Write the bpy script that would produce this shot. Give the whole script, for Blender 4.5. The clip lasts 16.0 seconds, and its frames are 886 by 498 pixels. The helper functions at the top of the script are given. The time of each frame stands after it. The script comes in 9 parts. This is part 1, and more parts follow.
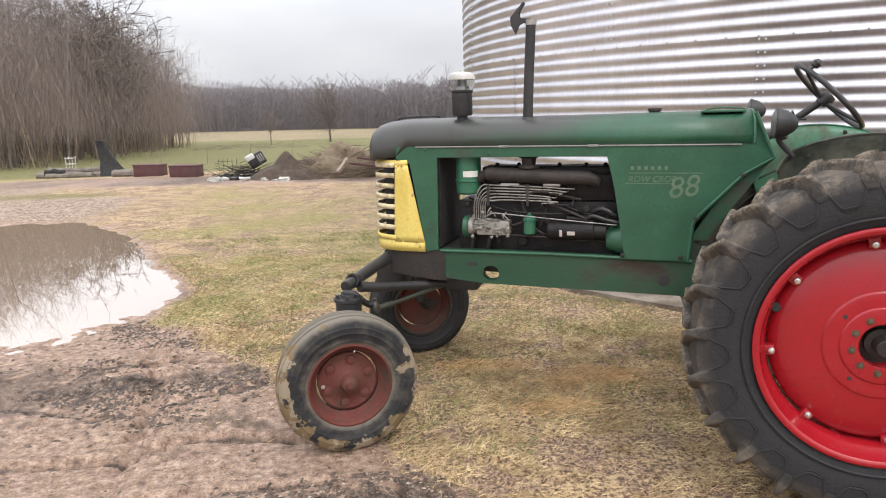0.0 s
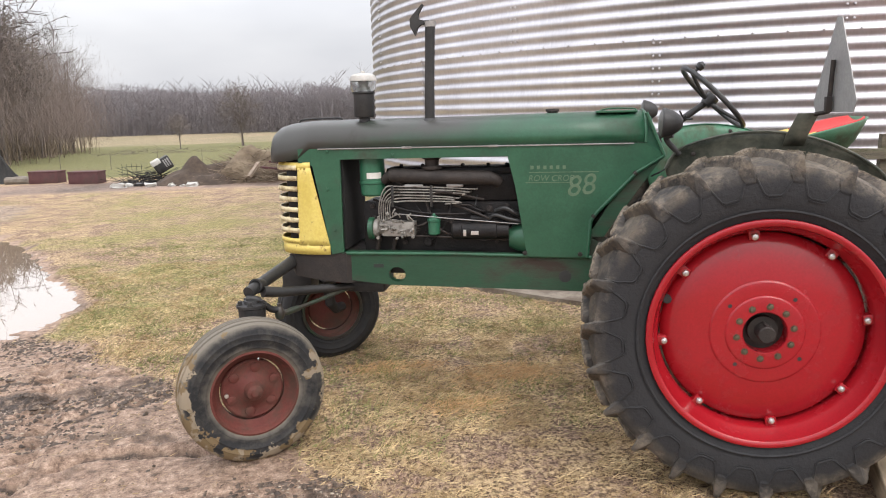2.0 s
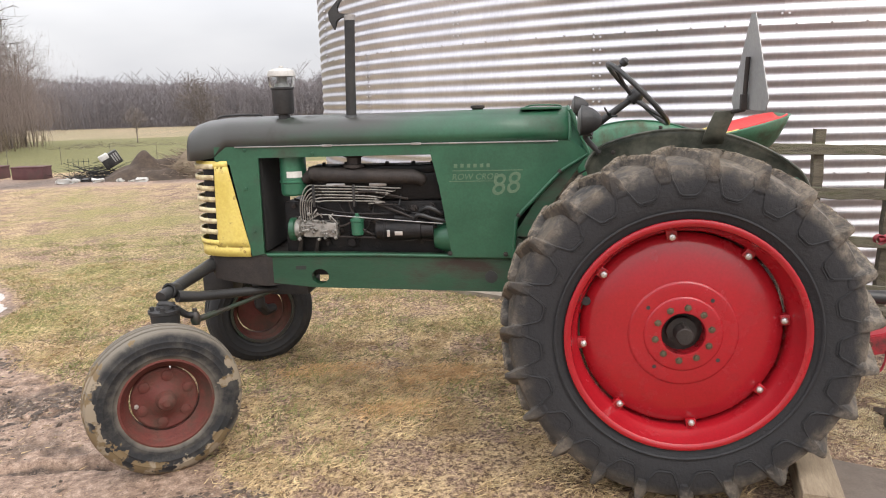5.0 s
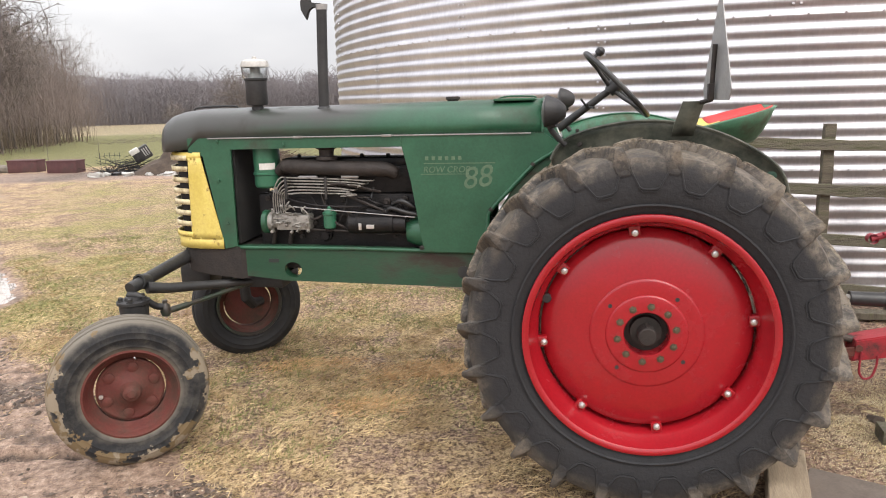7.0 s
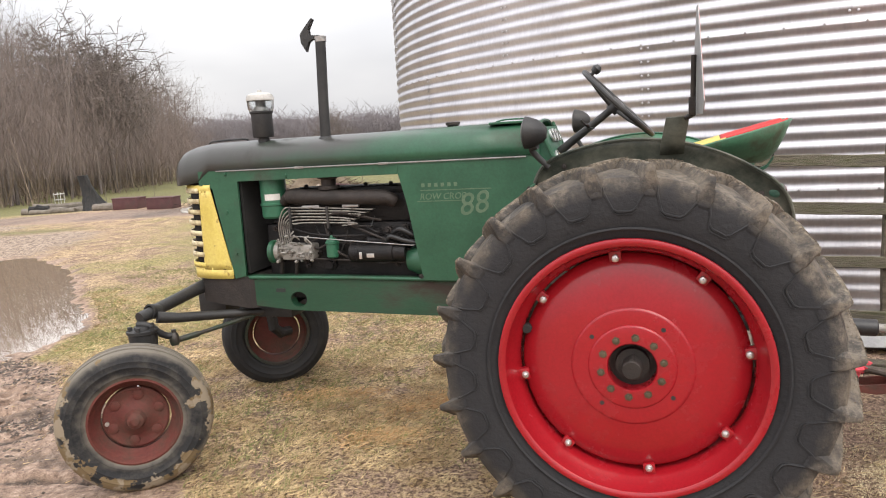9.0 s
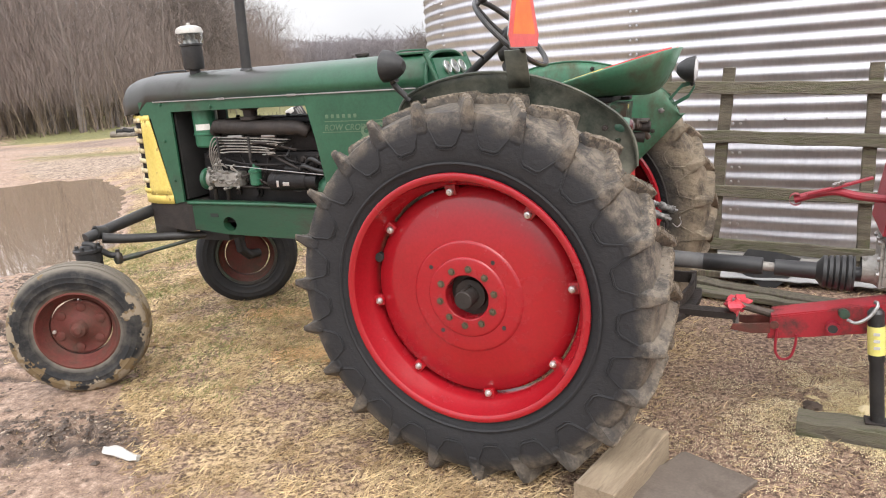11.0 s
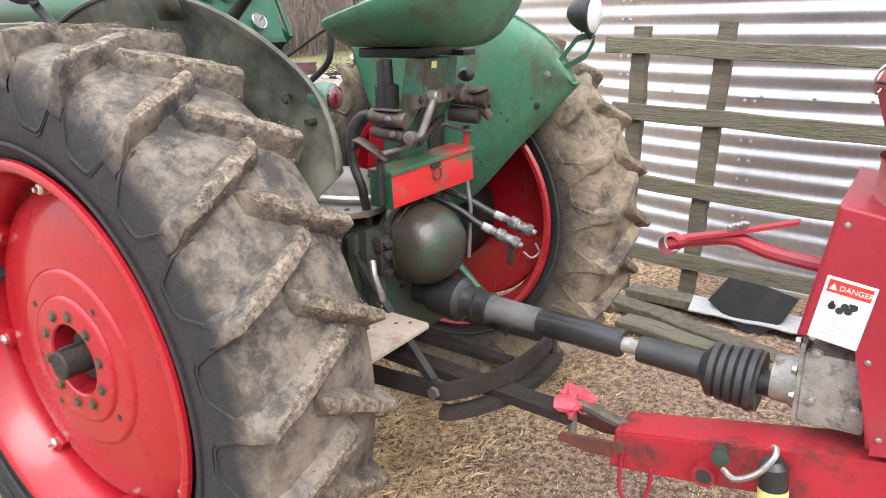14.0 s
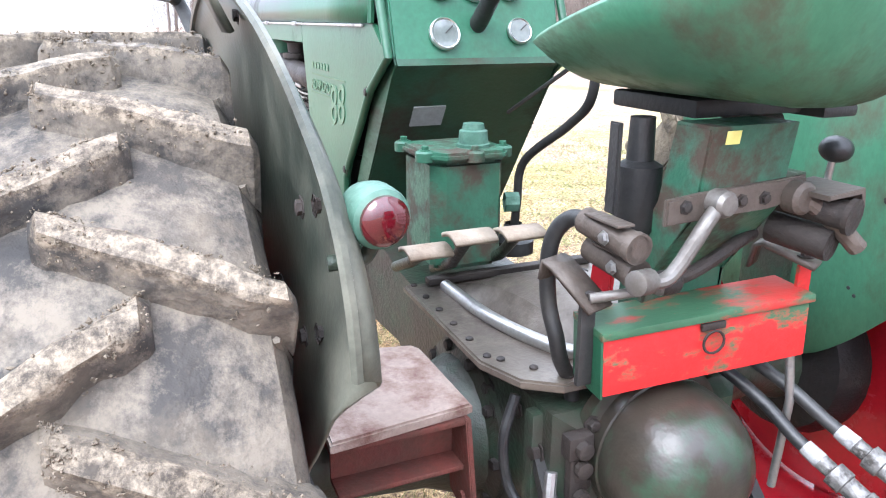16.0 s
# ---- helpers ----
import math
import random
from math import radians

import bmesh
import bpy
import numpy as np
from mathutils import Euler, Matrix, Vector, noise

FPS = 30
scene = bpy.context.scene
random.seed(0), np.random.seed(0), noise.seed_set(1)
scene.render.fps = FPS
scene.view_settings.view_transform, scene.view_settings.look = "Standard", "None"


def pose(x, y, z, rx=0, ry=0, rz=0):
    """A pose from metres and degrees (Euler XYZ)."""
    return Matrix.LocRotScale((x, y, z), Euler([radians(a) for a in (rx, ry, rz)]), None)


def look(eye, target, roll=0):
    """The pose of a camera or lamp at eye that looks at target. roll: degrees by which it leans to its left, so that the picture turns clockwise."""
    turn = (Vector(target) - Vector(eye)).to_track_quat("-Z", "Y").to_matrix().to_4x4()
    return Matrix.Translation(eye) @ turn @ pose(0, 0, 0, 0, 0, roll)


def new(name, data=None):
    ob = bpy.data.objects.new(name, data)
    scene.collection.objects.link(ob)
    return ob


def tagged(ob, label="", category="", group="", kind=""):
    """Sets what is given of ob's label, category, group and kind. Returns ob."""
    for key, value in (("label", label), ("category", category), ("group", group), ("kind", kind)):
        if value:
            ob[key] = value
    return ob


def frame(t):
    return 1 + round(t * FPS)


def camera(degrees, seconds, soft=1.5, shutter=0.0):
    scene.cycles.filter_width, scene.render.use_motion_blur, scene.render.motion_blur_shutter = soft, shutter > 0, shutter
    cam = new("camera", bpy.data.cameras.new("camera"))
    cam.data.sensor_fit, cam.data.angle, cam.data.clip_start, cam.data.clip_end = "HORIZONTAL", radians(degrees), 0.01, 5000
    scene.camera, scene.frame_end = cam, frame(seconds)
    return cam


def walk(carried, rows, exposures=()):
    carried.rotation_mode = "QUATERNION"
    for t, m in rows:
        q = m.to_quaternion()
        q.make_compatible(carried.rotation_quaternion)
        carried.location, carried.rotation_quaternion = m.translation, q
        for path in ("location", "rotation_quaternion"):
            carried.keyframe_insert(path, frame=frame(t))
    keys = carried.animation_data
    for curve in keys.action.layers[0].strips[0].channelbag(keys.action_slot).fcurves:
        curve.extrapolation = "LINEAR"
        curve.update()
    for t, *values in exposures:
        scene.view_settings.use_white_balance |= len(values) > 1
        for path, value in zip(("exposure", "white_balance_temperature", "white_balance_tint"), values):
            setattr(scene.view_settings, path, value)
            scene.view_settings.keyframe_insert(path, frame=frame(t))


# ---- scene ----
cam = camera(63.0, 16.0, soft=1.05)
PATH = [
    (0, (0.081, 0.111, 1.693), (0.034, 2.073, 1.311), -1.4),
    (0.5, (0.089, 0.104, 1.693), (0.089, 2.07, 1.326), -1.4),
    (1, (0.102, 0.1, 1.694), (0.158, 2.066, 1.331), -1.5),
    (1.5, (0.12, 0.104, 1.688), (0.237, 2.066, 1.32), -1.6),
    (2, (0.155, 0.107, 1.685), (0.33, 2.062, 1.304), -1.6),
    (2.5, (0.206, 0.089, 1.677), (0.437, 2.039, 1.294), -1.5),
    (3, (0.261, 0.08, 1.668), (0.526, 2.027, 1.294), -1.5),
    (3.5, (0.284, 0.093, 1.679), (0.564, 2.04, 1.321), -1.6),
    (4, (0.305, 0.125, 1.675), (0.585, 2.074, 1.323), -1.7),
    (4.2, (0.302, 0.142, 1.714), (0.587, 2.087, 1.346), -1.9),
    (6.5, (0.662, 0.219, 1.658), (0.858, 2.166, 1.243), -1.1),
    (7, (0.708, 0.224, 1.663), (0.875, 2.175, 1.254), -1.5),
    (7.5, (0.763, 0.218, 1.653), (0.9, 2.178, 1.279), -1.8),
    (8, (0.862, 0.208, 1.655), (0.956, 2.179, 1.329), -2.3),
    (8.2, (0.911, 0.224, 1.652), (0.984, 2.2, 1.351), -2.4),
    (10.3, (1.79, 0.33, 1.581), (1.419, 2.25, 1.159), -5.2),
    (10.5, (1.891, 0.314, 1.593), (1.509, 2.225, 1.146), -5.1),
    (11, (2.113, 0.285, 1.612), (1.754, 2.186, 1.105), -4.1),
    (11.5, (2.338, 0.319, 1.593), (2.038, 2.214, 1.026), -3.1),
    (12, (2.498, 0.533, 1.544), (2.277, 2.42, 0.917), -2.2),
    (12.5, (2.66, 0.8, 1.54), (2.437, 2.672, 0.873), -2.0),
    (13, (2.865, 1.063, 1.515), (2.511, 2.913, 0.843), -2.3),
    (13.5, (2.99, 1.328, 1.484), (2.494, 3.154, 0.835), -2.2),
    (14, (3.023, 1.664, 1.487), (2.396, 3.46, 0.871), -1.4),
    (14.5, (3.098, 1.987, 1.431), (2.194, 3.67, 0.84), -2.2),
    (15, (3.077, 2.26, 1.442), (1.873, 3.726, 0.809), -2.3),
    (15.5, (2.928, 2.512, 1.422), (1.544, 3.841, 0.856), -0.9),
    (16, (2.854, 2.664, 1.506), (1.363, 3.851, 0.901), 0.2),
]
EXPOSURES = [(0, 0.25, 6520, 10), (4, 0.27, 6620, 10), (7, 0.33, 6700, 10), (8.2, 0.26, 6750, 10), (11, 0.50, 6600, 10), (12.5, 0.74, 6400, 10), (13.5, 0.96, 6350, 10), (14.5, 1.15, 6300, 10), (15.2, 1.44, 5980, 9), (16, 1.72, 5650, 9)]
walk(cam, [(t, look(eye, target, roll)) for t, eye, target, roll in PATH], EXPOSURES)

# ---- overcast daylight ----
world = bpy.data.worlds.new("overcast")
scene.world = world
world.use_nodes = True
wt = world.node_tree
wt.nodes.clear()
w_out = wt.nodes.new("ShaderNodeOutputWorld")
w_bg = wt.nodes.new("ShaderNodeBackground")
w_sky = wt.nodes.new("ShaderNodeTexSky")
w_sky.sky_type = "NISHITA"
w_sky.sun_disc = False
w_sky.sun_elevation = radians(42)
w_sky.sun_rotation = radians(156)
w_sky.air_density, w_sky.dust_density = 1.0, 4.0
w_mul = wt.nodes.new("ShaderNodeMix")
w_mul.data_type, w_mul.blend_type = "RGBA", "MULTIPLY"
w_mul.inputs[0].default_value = 1.0
w_mul.inputs[7].default_value = (0.10, 0.10, 0.10, 1)
w_noise = wt.nodes.new("ShaderNodeTexNoise")
w_noise.inputs["Scale"].default_value = 2.2
w_noise.inputs["Detail"].default_value = 4.0
w_ramp = wt.nodes.new("ShaderNodeValToRGB")
w_ramp.color_ramp.elements[0].position, w_ramp.color_ramp.elements[0].color = 0.30, (0.66, 0.67, 0.72, 1)
w_ramp.color_ramp.elements[1].position, w_ramp.color_ramp.elements[1].color = 0.70, (0.90, 0.90, 0.93, 1)
w_tc = wt.nodes.new("ShaderNodeTexCoord")
w_map = wt.nodes.new("ShaderNodeMapping")
w_map.inputs["Scale"].default_value = (1, 1, 3.0)
w_mix = wt.nodes.new("ShaderNodeMix")
w_mix.data_type = "RGBA"
w_mix.inputs[0].default_value = 0.85
wt.links.new(w_tc.outputs["Generated"], w_map.inputs["Vector"])
wt.links.new(w_map.outputs["Vector"], w_noise.inputs["Vector"])
wt.links.new(w_noise.outputs["Fac"], w_ramp.inputs["Fac"])
wt.links.new(w_sky.outputs["Color"], w_mul.inputs[6])
wt.links.new(w_mul.outputs[2], w_mix.inputs[6])
wt.links.new(w_ramp.outputs["Color"], w_mix.inputs[7])
w_sep = wt.nodes.new("ShaderNodeSeparateXYZ")
wt.links.new(w_tc.outputs["Generated"], w_sep.inputs[0])
w_lum = wt.nodes.new("ShaderNodeMapRange")
for key, value in (("From Min", 0.10), ("From Max", 0.65), ("To Min", 0.98), ("To Max", 2.6)):
    w_lum.inputs[key].default_value = value
wt.links.new(w_sep.outputs["Z"], w_lum.inputs["Value"])
wt.links.new(w_lum.outputs["Result"], w_bg.inputs["Strength"])
wt.links.new(w_mix.outputs[2], w_bg.inputs["Color"])
wt.links.new(w_bg.outputs["Background"], w_out.inputs["Surface"])

sun_data = bpy.data.lights.new("sun", "SUN")
sun_data.energy, sun_data.angle, sun_data.color = 0.95, radians(35), (1.0, 0.97, 0.93)
sun = new("sun", sun_data)
sun.matrix_world = look((0, 0, 20), (-5.0, 11.0, 4.0))


# ---- materials ----
def rgb(c):
    return (c[0], c[1], c[2], 1)


def mat(name, c1, c2, scale=6.0, rough=0.6, metal=0.0, bump=0.15, fine=90.0, dirt=None, dirt_low=0.5, dirt_high=0.7,
        dirt_scale=3.0, dirt_rough=0.9, stretch=(1, 1, 1), island=0.0, coat=0.0, vary=0.0, gloss=0.5):
    """A painted, worn or raw surface: two colours mottled at one scale, grain at a finer one, and patches of dirt or bare metal."""
    m = bpy.data.materials.new(name)
    m.use_nodes = True
    t = m.node_tree
    b = t.nodes["Principled BSDF"]
    tc = t.nodes.new("ShaderNodeTexCoord")
    mp = t.nodes.new("ShaderNodeMapping")
    mp.inputs["Scale"].default_value = stretch
    t.links.new(tc.outputs["Object"], mp.inputs["Vector"])

    def noise_tex(s, detail=6.0, r=0.6):
        n = t.nodes.new("ShaderNodeTexNoise")
        n.inputs["Scale"].default_value, n.inputs["Detail"].default_value, n.inputs["Roughness"].default_value = s, detail, r
        t.links.new(mp.outputs["Vector"], n.inputs["Vector"])
        return n

    def ramp(fac, lo, hi):
        r = t.nodes.new("ShaderNodeMapRange")
        r.inputs["From Min"].default_value, r.inputs["From Max"].default_value = lo, hi
        t.links.new(fac, r.inputs["Value"])
        return r.outputs["Result"]

    def blend(fac, a, c):
        x = t.nodes.new("ShaderNodeMix")
        x.data_type = "RGBA"
        t.links.new(fac, x.inputs[0])
        for sock, v in ((x.inputs[6], a), (x.inputs[7], c)):
            if isinstance(v, tuple):
                sock.default_value = v
            else:
                t.links.new(v, sock)
        return x.outputs[2]

    n1, n2 = noise_tex(scale), noise_tex(fine, 3.0)
    col = blend(ramp(n1.outputs["Fac"], 0.35, 0.65), rgb(c1), rgb(c2))
    dark = t.nodes.new("ShaderNodeMix")
    dark.data_type, dark.blend_type = "RGBA", "OVERLAY"
    dark.inputs[0].default_value = 0.25
    t.links.new(col, dark.inputs[6])
    t.links.new(n2.outputs["Fac"], dark.inputs[7])
    col = dark.outputs[2]
    rsock = None
    if dirt:
        n3 = noise_tex(dirt_scale, 8.0, 0.7)
        f = ramp(n3.outputs["Fac"], dirt_low, dirt_high)
        col = blend(f, col, rgb(dirt))
        rr = t.nodes.new("ShaderNodeMapRange")
        rr.inputs["To Min"].default_value, rr.inputs["To Max"].default_value = rough, dirt_rough
        t.links.new(f, rr.inputs["Value"])
        rsock = rr.outputs["Result"]
        if metal:
            mm = t.nodes.new("ShaderNodeMapRange")
            mm.inputs["To Min"].default_value, mm.inputs["To Max"].default_value = metal, metal * 0.3
            t.links.new(f, mm.inputs["Value"])
            t.links.new(mm.outputs["Result"], b.inputs["Metallic"])
    if island or vary:
        g = t.nodes.new("ShaderNodeNewGeometry" if island else "ShaderNodeObjectInfo")
        hs = t.nodes.new("ShaderNodeHueSaturation")
        amount = island or vary
        r2 = t.nodes.new("ShaderNodeMapRange")
        r2.inputs["To Min"].default_value, r2.inputs["To Max"].default_value = 1 - amount, 1 + amount
        t.links.new(g.outputs["Random Per Island" if island else "Random"], r2.inputs["Value"])
        t.links.new(r2.outputs["Result"], hs.inputs["Value"])
        t.links.new(col, hs.inputs["Color"])
        col = hs.outputs["Color"]
    t.links.new(col, b.inputs["Base Color"])
    b.inputs["Roughness"].default_value = rough
    if rsock:
        t.links.new(rsock, b.inputs["Roughness"])
    if not (dirt and metal):
        b.inputs["Metallic"].default_value = metal
    b.inputs["Coat Weight"].default_value = coat
    b.inputs["Specular IOR Level"].default_value = gloss
    if bump:
        bp = t.nodes.new("ShaderNodeBump")
        bp.inputs["Strength"].default_value, bp.inputs["Distance"].default_value = bump, 0.01
        t.links.new(n2.outputs["Fac"], bp.inputs["Height"])
        t.links.new(bp.outputs["Normal"], b.inputs["Normal"])
    return m


GREEN = mat("green_paint", (0.018, 0.076, 0.040), (0.027, 0.102, 0.055), 5, 0.36, bump=0.06, dirt=(0.045, 0.04, 0.03), dirt_low=0.56, dirt_high=0.80, dirt_scale=3.5)
GREEN_LIGHT = mat("fresher_green_paint", (0.024, 0.112, 0.062), (0.036, 0.145, 0.082), 6, 0.4, bump=0.05, dirt=(0.05, 0.055, 0.04), dirt_low=0.55, dirt_high=0.8)
GREEN_DIRTY = mat("greasy_green_castings", (0.020, 0.056, 0.034), (0.042, 0.044, 0.033), 9, 0.36, bump=0.25, dirt=(0.040, 0.032, 0.026), dirt_low=0.42, dirt_high=0.58, dirt_scale=5, dirt_rough=0.42)
YELLOW = mat("yellow_paint", (0.6, 0.46, 0.1), (0.68, 0.54, 0.15), 8, 0.5, bump=0.05, dirt=(0.22, 0.12, 0.04), dirt_low=0.58, dirt_high=0.68, dirt_scale=16)
CREAM = mat("pale_faded_yellow", (0.56, 0.47, 0.26), (0.64, 0.56, 0.36), 8, 0.5, bump=0.05, dirt=(0.25, 0.17, 0.09), dirt_low=0.48, dirt_high=0.66, dirt_scale=14)
RED = mat("bright_red_wheel_paint", (0.310, 0.0080, 0.0150), (0.360, 0.011, 0.019), 3, 0.24, bump=0.03, dirt=(0.24, 0.014, 0.02), dirt_low=0.5, dirt_high=0.85, dirt_rough=0.45, coat=0.24, gloss=0.45)
RED_WORN = mat("chipped_red_over_green", (0.58, 0.022, 0.022), (0.52, 0.02, 0.02), 5, 0.5, bump=0.1, dirt=(0.05, 0.12, 0.06), dirt_low=0.535, dirt_high=0.60, dirt_scale=8, dirt_rough=0.6, stretch=(1, 0.55, 1))
RUST_RED = mat("rusty_red_rim", (0.100, 0.020, 0.015), (0.150, 0.038, 0.027), 8, 0.7, bump=0.3, dirt=(0.075, 0.042, 0.030), dirt_low=0.44, dirt_high=0.66, dirt_scale=7)
IMPL_RED = mat("implement_red_paint", (0.255, 0.013, 0.026), (0.305, 0.021, 0.036), 3, 0.42, bump=0.05, dirt=(0.20, 0.06, 0.06), dirt_low=0.52, dirt_high=0.84, dirt_scale=5, dirt_rough=0.7)
IMPL_DUSTY = mat("dusty_faded_red", (0.30, 0.05, 0.05), (0.36, 0.14, 0.12), 7, 0.7, bump=0.15, dirt=(0.36, 0.24, 0.18), dirt_low=0.5, dirt_high=0.75, dirt_scale=9)
RUBBER = mat("tyre_rubber", (0.020, 0.020, 0.021), (0.030, 0.030, 0.031), 5, 0.62, bump=0.12, fine=160, dirt=(0.075, 0.065, 0.055), dirt_low=0.55, dirt_high=0.9, dirt_scale=4, gloss=0.28)
TREAD = mat("muddy_tread_rubber", (0.036, 0.034, 0.033), (0.082, 0.072, 0.062), 9, 0.68, bump=0.4, fine=60, dirt=(0.140, 0.116, 0.090), dirt_low=0.48, dirt_high=0.66, dirt_scale=8, gloss=0.28)
MUD_CAKE = mat("dry_mud_on_lugs", (0.135, 0.108, 0.078), (0.20, 0.162, 0.120), 40, 0.95, bump=0.8, fine=160, dirt=(0.1, 0.075, 0.052), dirt_low=0.55, dirt_high=0.7, dirt_scale=60)
TREAD_PALE = mat("clay_smeared_tread", (0.17, 0.138, 0.098), (0.265, 0.216, 0.156), 7, 0.85, bump=0.7, fine=50, dirt=(0.075, 0.062, 0.049), dirt_low=0.48, dirt_high=0.62, dirt_scale=9, gloss=0.28)
RUBBER_MUD = mat("mud_splashed_front_tyre", (0.016, 0.0165, 0.018), (0.030, 0.030, 0.031), 6, 0.75, bump=0.25, fine=70, dirt=(0.085, 0.079, 0.070), dirt_low=0.48, dirt_high=0.72, dirt_scale=9, gloss=0.28)
BLACK_METAL = mat("black_sooty_steel", (0.022, 0.022, 0.023), (0.04, 0.039, 0.038), 9, 0.5, 0.2, bump=0.15, dirt=(0.08, 0.07, 0.06), dirt_low=0.55, dirt_high=0.8)
ROD = mat("dull_bare_rod", (0.13, 0.12, 0.11), (0.20, 0.185, 0.17), 12, 0.42, 0.5, bump=0.1, dirt=(0.08, 0.065, 0.052), dirt_low=0.48, dirt_high=0.68, dirt_scale=10)
ENGINE = mat("oily_black_engine", (0.009, 0.0085, 0.009), (0.018, 0.016, 0.016), 12, 0.45, 0.1, bump=0.35, dirt=(0.034, 0.028, 0.024), dirt_low=0.52, dirt_high=0.75, dirt_scale=9, gloss=0.28)
IRON = mat("brown_cast_iron", (0.028, 0.023, 0.021), (0.048, 0.038, 0.033), 10, 0.6, 0.3, bump=0.3, dirt=(0.025, 0.022, 0.02), dirt_low=0.5, dirt_high=0.7, dirt_scale=8)
GREASY = mat("greasy_brown_floor_plate", (0.095, 0.078, 0.064), (0.17, 0.145, 0.12), 9, 0.33, 0.4, bump=0.15, dirt=(0.05, 0.04, 0.032), dirt_low=0.5, dirt_high=0.68, dirt_scale=5, dirt_rough=0.6)
STEEL = mat("worn_steel", (0.35, 0.34, 0.33), (0.45, 0.44, 0.43), 10, 0.38, 0.85, bump=0.15, dirt=(0.12, 0.10, 0.085), dirt_low=0.55, dirt_high=0.75, dirt_scale=12)
CHROME = mat("zinc_bolt", (0.62, 0.61, 0.60), (0.70, 0.70, 0.69), 20, 0.3, 0.9, bump=0.05)
ALU = mat("cast_aluminium", (0.25, 0.235, 0.21), (0.36, 0.345, 0.315), 20, 0.5, 0.35, bump=0.25, dirt=(0.075, 0.062, 0.052), dirt_low=0.52, dirt_high=0.68, dirt_scale=22)
GALV = mat("galvanised_corrugated_steel", (0.5, 0.49, 0.51), (0.62, 0.61, 0.63), 1.6, 0.40, 0.85, bump=0.02, fine=40, dirt=(0.50, 0.48, 0.47), dirt_low=0.5, dirt_high=0.9, dirt_scale=0.9, dirt_rough=0.55, stretch=(1, 1, 0.25), vary=0.05)
GREY_SIGN = mat("bare_aluminium_sign_back", (0.27, 0.27, 0.27), (0.34, 0.34, 0.33), 7, 0.45, 0.3, bump=0.03, dirt=(0.2, 0.2, 0.19), dirt_low=0.5, dirt_high=0.8)
ORANGE = mat("fluorescent_orange_sheet", (0.95, 0.16, 0.01), (1.0, 0.22, 0.02), 12, 0.45, bump=0.02)
SIGN_RED = mat("red_reflective_border", (0.70, 0.03, 0.02), (0.78, 0.06, 0.05), 12, 0.3, bump=0.02)
TAN_PLATE = mat("rust_bloomed_pale_plate", (0.24, 0.188, 0.142), (0.33, 0.272, 0.212), 8, 0.7, bump=0.2, dirt=(0.20, 0.14, 0.10), dirt_low=0.5, dirt_high=0.7, dirt_scale=10)
STEP_BOARD = mat("worn_pinkish_step_board", (0.27, 0.20, 0.165), (0.34, 0.26, 0.22), 8, 0.75, bump=0.25, dirt=(0.13, 0.06, 0.045), dirt_low=0.46, dirt_high=0.66, dirt_scale=9)
WOOD_OLD = mat("weathered_grey_board", (0.090, 0.079, 0.058), (0.225, 0.202, 0.152), 9, 0.9, bump=0.9, fine=55, dirt=(0.075, 0.076, 0.038), dirt_low=0.46, dirt_high=0.62, dirt_scale=9, stretch=(0.5, 4, 4), vary=0.2)
WOOD_POST = mat("mossy_dark_post", (0.080, 0.067, 0.050), (0.150, 0.130, 0.094), 7, 0.9, bump=0.8, fine=50, dirt=(0.10, 0.108, 0.045), dirt_low=0.54, dirt_high=0.72, dirt_scale=6, stretch=(4, 4, 0.6), vary=0.15)
WOOD_BLOCK = mat("sawn_timber_block", (0.24, 0.185, 0.125), (0.34, 0.27, 0.185), 4, 0.85, bump=0.4, fine=50, dirt=(0.13, 0.10, 0.07), dirt_low=0.5, dirt_high=0.7, dirt_scale=5, stretch=(0.6, 4, 4))
PLYWOOD = mat("wet_brown_plywood", (0.13, 0.105, 0.085), (0.17, 0.14, 0.115), 4, 0.8, bump=0.25, dirt=(0.09, 0.07, 0.055), dirt_low=0.5, dirt_high=0.7, dirt_scale=4)
BLACK_PLASTIC = mat("black_plastic", (0.016, 0.016, 0.017), (0.03, 0.03, 0.03), 8, 0.38, bump=0.08, dirt=(0.10, 0.095, 0.09), dirt_low=0.55, dirt_high=0.85, dirt_scale=6)
GREY_PLASTIC = mat("dusty_grey_sleeve", (0.055, 0.055, 0.057), (0.085, 0.085, 0.087), 8, 0.45, bump=0.08, dirt=(0.14, 0.137, 0.133), dirt_low=0.45, dirt_high=0.75, dirt_scale=8)
LABEL_YELLOW = mat("yellow_sticker", (0.72, 0.66, 0.18), (0.78, 0.72, 0.24), 9, 0.5, bump=0.02, dirt=(0.4, 0.36, 0.15), dirt_low=0.6, dirt_high=0.8)
PAPER = mat("white_sticker", (0.58, 0.565, 0.53), (0.67, 0.655, 0.62), 12, 0.5, bump=0.02, dirt=(0.5, 0.46, 0.42), dirt_low=0.6, dirt_high=0.85, dirt_scale=14)
INK = mat("black_print", (0.02, 0.02, 0.02), (0.03, 0.03, 0.03), 10, 0.6, bump=0)
INK_PALE = mat("grey_print", (0.45, 0.44, 0.42), (0.5, 0.49, 0.47), 10, 0.6, bump=0)
LETTER = mat("faded_silver_lettering", (0.085, 0.145, 0.085), (0.125, 0.185, 0.115), 14, 0.6, bump=0.05, dirt=(0.05, 0.13, 0.06), dirt_low=0.58, dirt_high=0.75, dirt_scale=40)
